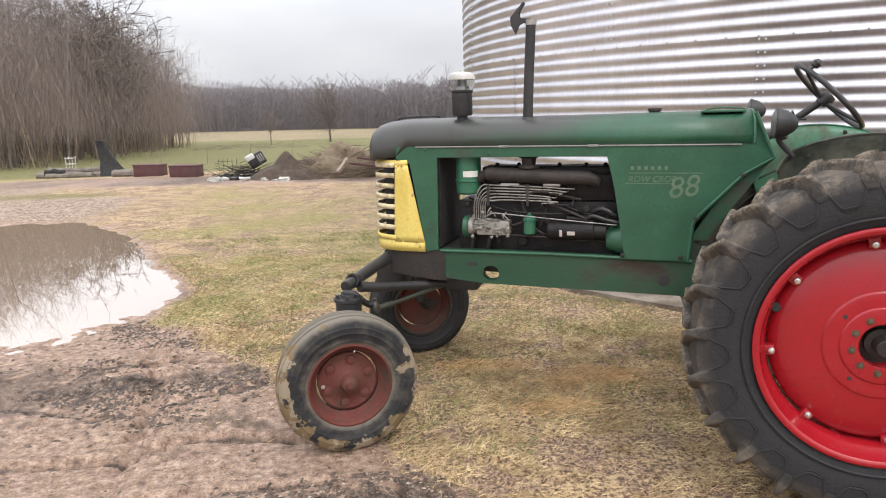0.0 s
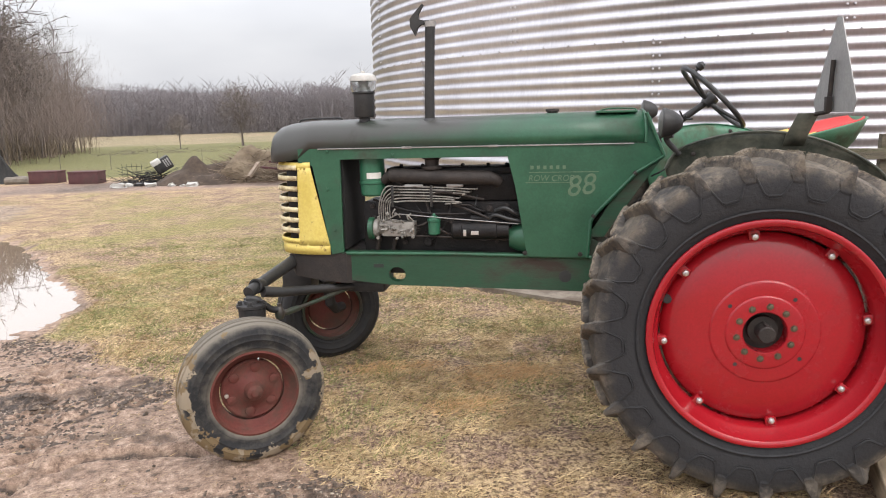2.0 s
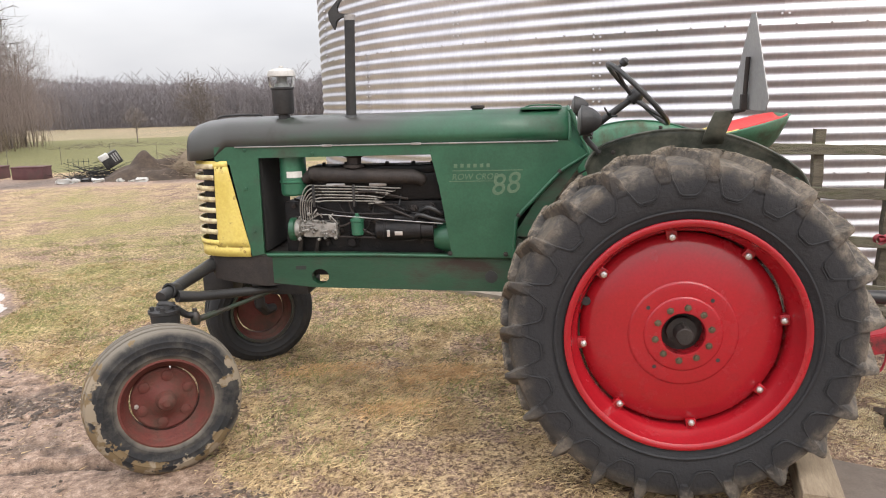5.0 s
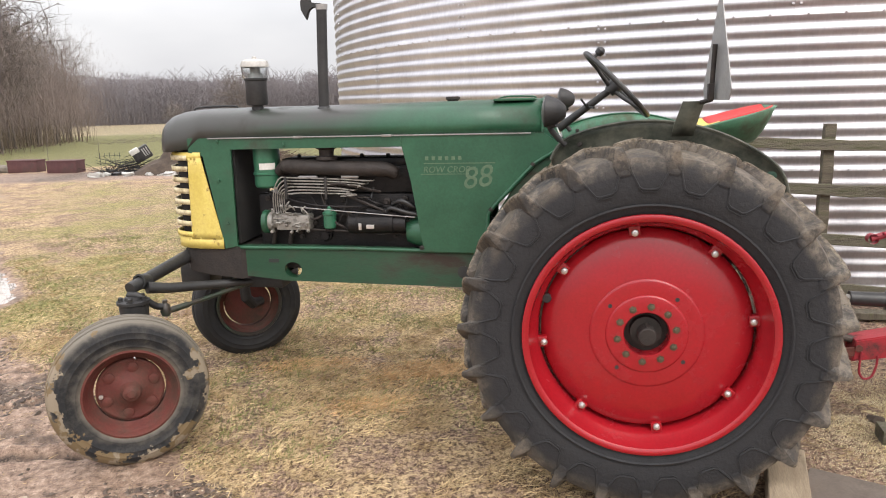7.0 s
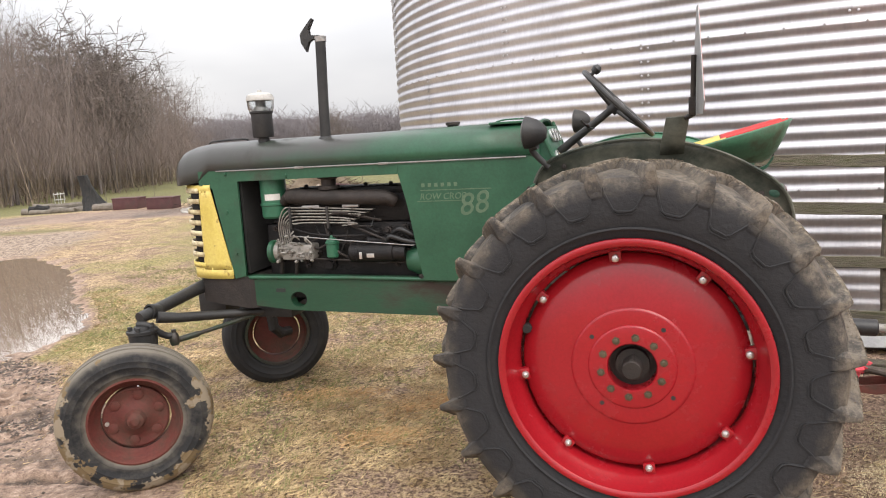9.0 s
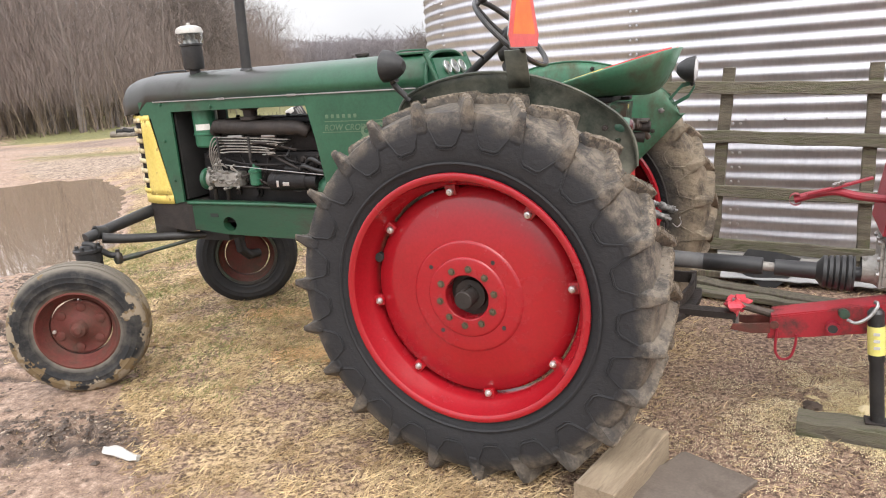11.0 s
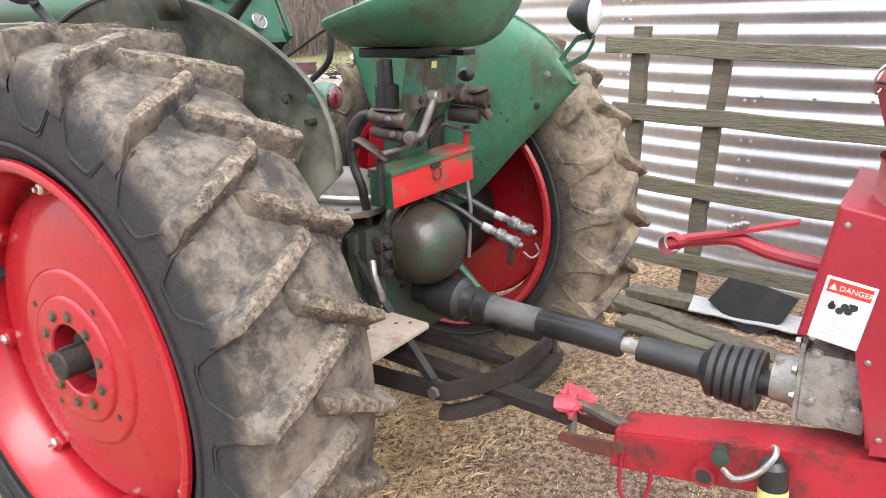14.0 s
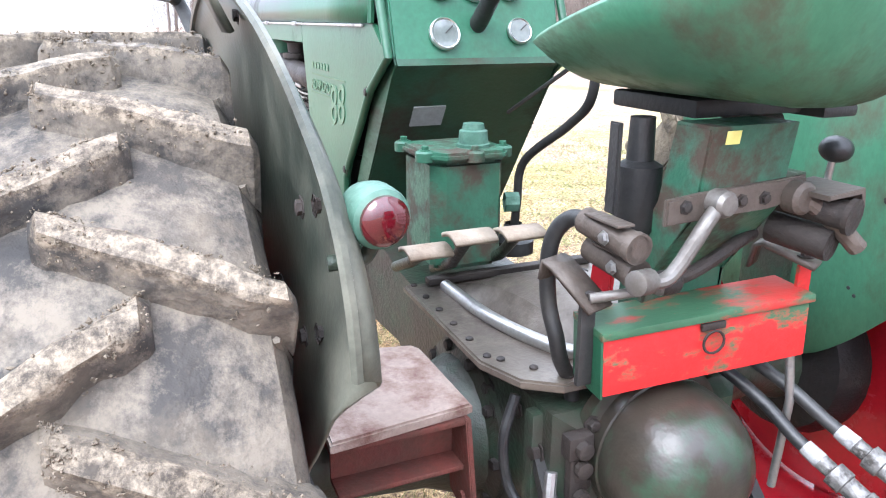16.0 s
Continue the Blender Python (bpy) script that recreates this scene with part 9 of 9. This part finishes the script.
def twig_cloud(name, count, seed, place, material, length, width, label, category, rise=(0.1, 1.35)):
    """Fine twigs too many to count: one thin upward-slanting triangle each."""
    r = np.random.RandomState(seed)
    x, y, z = place(r, count)
    n = len(x)
    a, t = r.uniform(0, 2 * math.pi, n), r.uniform(rise[0], rise[1], n)
    ln, w = r.uniform(length[0], length[1], n), r.uniform(width[0], width[1], n)
    d = np.stack([np.cos(a) * np.cos(t), np.sin(a) * np.cos(t), np.sin(t)], -1) * ln[:, None]
    b_ = r.uniform(0, 2 * math.pi, n)
    side = np.stack([np.cos(b_), np.sin(b_), np.zeros(n)], -1) * w[:, None]
    p = np.stack([x, y, z], -1)
    v = np.stack([p + side / 2, p - side / 2, p + d], 1)
    me = bpy.data.meshes.new(name)
    me.from_pydata(v.reshape(-1, 3).tolist(), [], np.arange(3 * n).reshape(n, 3).tolist())
    me.materials.append(material)
    tagged(new(name, me), label, category, "", "stuff")


def woods_twigs(r, n):
    k = r.randint(0, len(spots), n)
    s_ = np.array(spots)[k]
    x, y = s_[:, 0] + r.normal(0, 2.6, n), s_[:, 1] + r.normal(0, 2.6, n)
    top = np.array(heights)[k] * 1.02
    h = r.uniform(0.3, 1.0, n) ** 0.8 * top * r.uniform(0.25, 1.0, n)
    return x, y, ground_z(x, y) + h


WOODS_TWIG = mat("woods_twig_haze", (0.190, 0.148, 0.130), (0.255, 0.205, 0.182), 0.5, 0.95, bump=0, island=0.15)
twig_cloud("woods_twigs", 520000, 41, woods_twigs, WOODS_TWIG, (0.3, 1.3), (0.006, 0.022), "dense fine twigs of the leafless woods", "twigs", (0.85, 1.53))


def crown_twigs(r, n):
    """Fine outer twigs round the crowns of the corner trees."""
    c = np.array([(-26.2, 55.0, 5.4, 3.7, 3.0), (-29.2, 54.0, 6.2, 4.0, 3.5), (-28.0, 58.5, 6.0, 3.9, 3.4), (-17.0, 98.0, 3.6, 3.4, 2.5)])[r.choice(4, n, p=(0.3, 0.3, 0.3, 0.1))]
    v = r.normal(0, 1, (n, 3))
    v /= np.linalg.norm(v, axis=1)[:, None]
    d = r.uniform(0.25, 1.0, n) ** 0.45
    x, y = c[:, 0] + v[:, 0] * d * c[:, 3], c[:, 1] + v[:, 1] * d * c[:, 3]
    return x, y, ground_z(c[:, 0], c[:, 1]) + c[:, 2] + v[:, 2] * d * c[:, 4]


twig_cloud("crown_twigs", 17000, 43, crown_twigs, TWIG, (0.3, 1.0), (0.012, 0.035), "fine twigs of rounded bare tree crowns", "twigs")


def deep_woods():
    """Thin trunks standing deeper in the woods."""
    r = random.Random(57)
    bm = B()
    for k in range(900):
        x, y = r.choice(spots)
        far = r.uniform(2, 34)
        x, y = x - far * 0.75 + r.uniform(-3, 3), y + far * 0.66 + r.uniform(-3, 3)
        z = float(ground_z(x, y))
        h = r.uniform(6.5, 11)
        tube(bm, [(x, y, z - 0.3), (x + r.uniform(-0.4, 0.4), y, z + h * 0.5), (x + r.uniform(-0.9, 0.9), y, z + h)], [r.uniform(0.07, 0.17), 0.08, 0.02], 4, False)
        for j in range(5):
            q = Vector((x, y, z + h * r.uniform(0.25, 0.9)))
            tube(bm, [q, q + Vector((r.uniform(-1, 1), r.uniform(-1, 1), r.uniform(0.5, 1.3))) * r.uniform(0.8, 2.2)], [0.04, 0.015], 3, False)
    solo("deep_woods", bm, WOODS_TWIG, "many thin bare trunks deep in the woods", "woods", kind="stuff", smooth=0)


deep_woods()


def far_twigs(r, n):
    x = r.uniform(-200, 70, n)
    y = 252 - 0.20 * (x + 60) + r.uniform(-14, 46, n)
    hmax = 13.6 + 2.2 * wave(x, y * 0, 0.09, 31) + 1.2 * wave(x, y * 0, 0.5, 32)
    return x, y, ground_z(x, y) + r.uniform(0.0, 1.0, n) ** 1.25 * hmax - 0.8


twig_cloud("far_woods_twigs", 560000, 42, far_twigs, FAR_HAZY_BARK, (0.6, 2.0), (0.05, 0.16), "hazy mass of fine twigs of the distant woods", "twigs")


def far_woods():
    """Hedge of many bare trees along the far end of the fields, joined."""
    r = random.Random(55)
    bm = B()
    for k in range(620):
        f = k / 620
        x = -195 + 265 * f + r.uniform(-1.5, 1.5)
        y = 250 - 0.20 * (x + 60) + r.uniform(-14, 22)
        z = float(ground_z(x, y))
        h = r.uniform(10.5, 14.5) * (1.0 if r.random() > 0.05 else 1.25)
        tube(bm, [(x, y, z - 0.5), (x + r.uniform(-0.4, 0.4), y, z + h * 0.55), (x + r.uniform(-0.8, 0.8), y, z + h)], [0.16, 0.11, 0.03], 3, False)
        for j in range(16):
            b0 = r.uniform(0.18, 0.95)
            a, ln = r.uniform(0, 6.28), h * r.uniform(0.12, 0.30)
            p0 = Vector((x, y, z + h * b0))
            p1 = p0 + Vector((math.cos(a) * ln * 0.7, math.sin(a) * ln * 0.7, ln * 0.8))
            tube(bm, [p0, p1], [0.07, 0.03], 3, False)
            for q in range(2):
                a2 = a + r.uniform(-1.2, 1.2)
                m_ = p0.lerp(p1, r.uniform(0.3, 0.9))
                tube(bm, [m_, m_ + Vector((math.cos(a2), math.sin(a2), 0.9)) * ln * 0.5], [0.045, 0.02], 3, False)
    solo("far_woods", bm, FAR_HAZY_BARK, "distant hazy line of bare woods beyond the fields", "woods", kind="stuff", smooth=0)


far_woods()


def undergrowth():
    """Brown brush and saplings along the edge of the near woods."""
    r = random.Random(56)
    bm = B()
    for k in range(3400):
        x, y = r.choice(spots)
        x, y = x + r.uniform(-3, 3), y + r.uniform(-3, 3)
        z = float(ground_z(x, y))
        h = r.uniform(0.4, 3.2) * (1.6 if r.random() < 0.15 else 1)
        d = Vector((r.uniform(-0.3, 0.3), r.uniform(-0.3, 0.3), 1)) * h
        p = Vector((x, y, z - 0.1))
        tube(bm, [p, p + d], [0.025, 0.01], 3, False)
        for j in range(3):
            q = p + d * r.uniform(0.3, 0.9)
            tube(bm, [q, q + Vector((r.uniform(-0.5, 0.5), r.uniform(-0.5, 0.5), r.uniform(0.1, 0.6))) * h * 0.4], [0.015, 0.006], 3, False)
    solo("undergrowth", bm, BRUSH, "brown leafless undergrowth along the edge of the woods", "brush", kind="stuff", smooth=0)


undergrowth()

# ---- far side of the yard: stump, logs, tanks and rubbish heap ----
def at_ground(x, y, rx=0, ry=0, rz=0, lift=0.0):
    return pose(x, y, float(ground_z(x, y)) + lift, rx, ry, rz)


bm = B()
rnd = random.Random(3)
secs = []
for i in range(10):
    f = i / 9
    c = Vector((-0.32 * f, 0, -0.1 + 1.18 * f))
    rr = 0.36 * (1 - f) ** 2.5 + 0.15
    secs.append([c + Vector((math.cos(a), math.sin(a), 0)) * rr * (1 + 0.18 * math.sin(3 * a + 4 * f) + rnd.uniform(-0.04, 0.04)) for a in [2 * math.pi * k / 14 for k in range(14)]])
loft(bm, secs, True, True, True)
solo("tree_stump", bm, DARK_LOG, "tall leaning charred black tree stump", "stump", at_ground(-10.4, 22.0))


def log(x0, y0, x1, y1, r0, material, label, z=0.0):
    L_ = math.hypot(x1 - x0, y1 - y0)
    bm = B()
    rr = random.Random(int(x0 * 100))
    tube(bm, [(L_ * i / 6, rr.uniform(-0.04, 0.04), rr.uniform(-0.03, 0.03)) for i in range(7)], [r0 * rr.uniform(0.85, 1.1) for _ in range(7)], 10)
    solo("log", bm, material, label, "log", at_ground(x0, y0, 0, 0, math.degrees(math.atan2(y1 - y0, x1 - x0)), r0 * 0.8 + z), "logs by the stump")


log(-13.0, 22.4, -10.6, 22.0, 0.12, LOG, "grey fallen log lying by the stump")
log(-12.4, 21.8, -10.9, 21.6, 0.09, LOG, "grey fallen log lying by the stump")
log(-12.9, 22.8, -11.0, 22.5, 0.10, LOG, "grey fallen log lying by the stump", 0.12)
log(-9.9, 20.9, -8.6, 20.7, 0.13, LOG, "thick grey log lying by the stump")
log(-12.6, 22.1, -12.0, 22.1, 0.10, DARK_LOG, "short dark log lying by the stump", 0.1)
bm = B()
for a in range(4):
    tube(bm, [(-0.10 + 0.2 * (a % 2), -0.1 + 0.2 * (a // 2), 0), (-0.12 + 0.24 * (a % 2), -0.12 + 0.24 * (a // 2), 0.62)], 0.012, 6)
for z in (0.15, 0.35, 0.55):
    box(bm, (-0.14, -0.14, z), (0.14, 0.14, z + 0.02), 0.002)
solo("white_stand", bm, WHITE_DIRTY, "small white wire stand among the logs", "stand", at_ground(-13.6, 25.5))
for x, y, w_ in ((-8.65, 20.5, 0.80), (-7.38, 19.86, 0.80)):
    bm = B()
    box(bm, (-w_ / 2, -0.22, 0.0), (w_ / 2, 0.22, 0.34), 0.03)
    tank = solo("maroon_tank", bm, MAROON, "dull maroon steel trough lying in the muddy yard", "trough", at_ground(x, y, 0, 0, -8, -0.02), "troughs in the yard")
    bm = B()
    box(bm, (-w_ / 2 - 0.01, -0.23, 0.31), (w_ / 2 + 0.01, 0.23, 0.345), 0.008)
    part("rim", bm, MAROON, tank)


def mound(name, x, y, rx, ry, h, material, label, seed):
    bm = B()
    rows = []
    for i in range(26):
        row = []
        for j in range(26):
            u, v_ = -1 + 2 * i / 25, -1 + 2 * j / 25
            r = math.hypot(u, v_)
            k = max(0.0, 1 - r) ** 0.9
            z = h * k * (1 + 0.7 * noise.noise(Vector((u * 2.5, v_ * 2.5, seed)))) + 0.06 * k * noise.noise(Vector((u * 9, v_ * 9, seed)))
            gx, gy = x + rx * u, y + ry * v_
            row.append((gx, gy, float(ground_z(gx, gy)) - 0.04 + z))
        rows.append(row)
    loft(bm, rows)
    solo(name, bm, material, label, "mound", smooth=60)


mound("soil_mound", -4.25, 18.9, 1.25, 0.9, 0.62, SOIL, "dark brown heap of soil and rotted manure", 2)
mound("straw_mound", -2.95, 19.5, 1.9, 1.1, 0.80, mat("straw_heap", (0.13, 0.098, 0.066), (0.21, 0.163, 0.110), 4, 0.95, bump=0.9, fine=18), "pale heap of old straw and brush", 6)


def stick_pile(name, x, y, count, rad, lenr, h, material, label, category, seed):
    r = random.Random(seed)
    bm = B()
    for k in range(count):
        a, d = r.uniform(0, 6.28), rad * math.sqrt(r.random())
        px, py = x + d * math.cos(a), y + d * 0.6 * math.sin(a)
        pz = float(ground_z(px, py)) + h * max(0, 1 - d / rad) * r.random()
        b, ln = r.uniform(0, 6.28), r.uniform(*lenr)
        dz = r.uniform(-0.1, 0.45)
        tube(bm, [(px, py, pz), (px + math.cos(b) * ln, py + math.sin(b) * ln, max(pz + dz * ln, pz - 0.02))], [0.009, 0.004], 3, False)
    solo(name, bm, material, label, category, kind="stuff", smooth=0)


stick_pile("brush_pile", -2.9, 19.5, 4200, 1.9, (0.15, 0.6), 0.85, BRUSH, "tangle of dry brush and stalks on the heap", "brush", 21)
stick_pile("dark_brush", -5.6, 19.4, 160, 0.7, (0.3, 0.9), 0.5, DARK_LOG, "dark tangle of sticks beside the rubbish heap", "brush", 22)
# machine lying on the heap
bm = B()
box(bm, (-0.28, -0.22, 0.0), (0.28, 0.22, 0.42), 0.04)
dead = solo("scrap_machine", bm, BLACK_METAL, "scrapped black and white machine lying on the rubbish heap", "scrap", at_ground(-5.25, 19.5, 0, -28, 20, 0.30) @ Matrix.Diagonal((0.8, 0.8, 0.8, 1)))
bm = B()
box(bm, (-0.30, -0.24, 0.30), (0.0, 0.24, 0.46), 0.04)
part("white_cover", bm, WHITE_DIRTY, dead, "dirty white cover")
bm = B()
for k in range(3):
    box(bm, (0.05 + 0.07 * k, -0.235, 0.1), (0.09 + 0.07 * k, -0.222, 0.36), 0.004)
part("slots", bm, GREY_SIGN, dead)
bm = B()
for k in range(5):
    tube(bm, [(-0.3 + 0.15 * k, 0, 0), (-0.3 + 0.15 * k, 0, 0.7)], 0.007, 6)
for z in (0.1, 0.35, 0.6):
    tube(bm, [(-0.34, 0, z), (0.34, 0, z)], 0.007, 6)
solo("metal_crate", bm, BLACK_METAL, "rusty open wire crate standing by the rubbish heap", "crate", at_ground(-5.95, 19.0, 0, 0, 15) @ Matrix.Diagonal((0.75, 0.75, 0.75, 1)))
r9 = random.Random(91)
for k in range(14):
    bm = B()
    s = r9.uniform(0.05, 0.16)
    box(bm, (-s, -s * 0.7, 0), (s, s * 0.7, s * 0.7), s * 0.2)
    for v in bm.verts:
        v.co += Vector((r9.uniform(-1, 1), r9.uniform(-1, 1), r9.uniform(-1, 1))) * s * 0.25
    light = k % 3 != 0
    solo("rubbish", bm, WHITE_DIRTY if light else BLACK_PLASTIC, "scrap of pale rubbish in front of the heap" if light else "scrap of dark rubbish in front of the heap", "rubbish", at_ground(-5.4 + r9.uniform(-0.9, 1.2), 18.2 + r9.uniform(-0.3, 0.5), r9.uniform(-30, 30), 0, r9.uniform(0, 360), 0.0), "rubbish by the heap")
for k, (x, y, rz, ln) in enumerate(((-2.85, 18.4, 55, 0.5), (-2.3, 18.5, 5, 0.8), (-2.1, 18.6, -4, 0.8))):
    timber("scrap_plank", (ln, 0.10, 0.05 if k else 0.07), at_ground(x, y, 0, -40 if k == 0 else 8, rz, 0.32 if k == 0 else 0.2 + 0.12 * k), TAN_PLATE if k == 0 else MAROON, "pale broken plank sticking out of the heap" if k == 0 else "reddish scrap plank on the heap", "plank", 95 + k)
# low rubbish line far out in the field
stick_pile("field_debris", -21.0, 74.0, 260, 6.0, (0.4, 1.6), 0.7, LOG, "low line of branches and debris far out in the field", "debris", 23)
for k in range(9):
    x = -14.5 + 1.7 * k
    y = 30.5 + 0.9 * k
    bm = B()
    tube(bm, [(0, 0, -0.2), (0.02, 0, 0.75)], 0.012, 6)
    solo("fence_stake", bm, LOG, "thin grey fence stake at the edge of the field", "stake", at_ground(x, y), "field fence stakes")
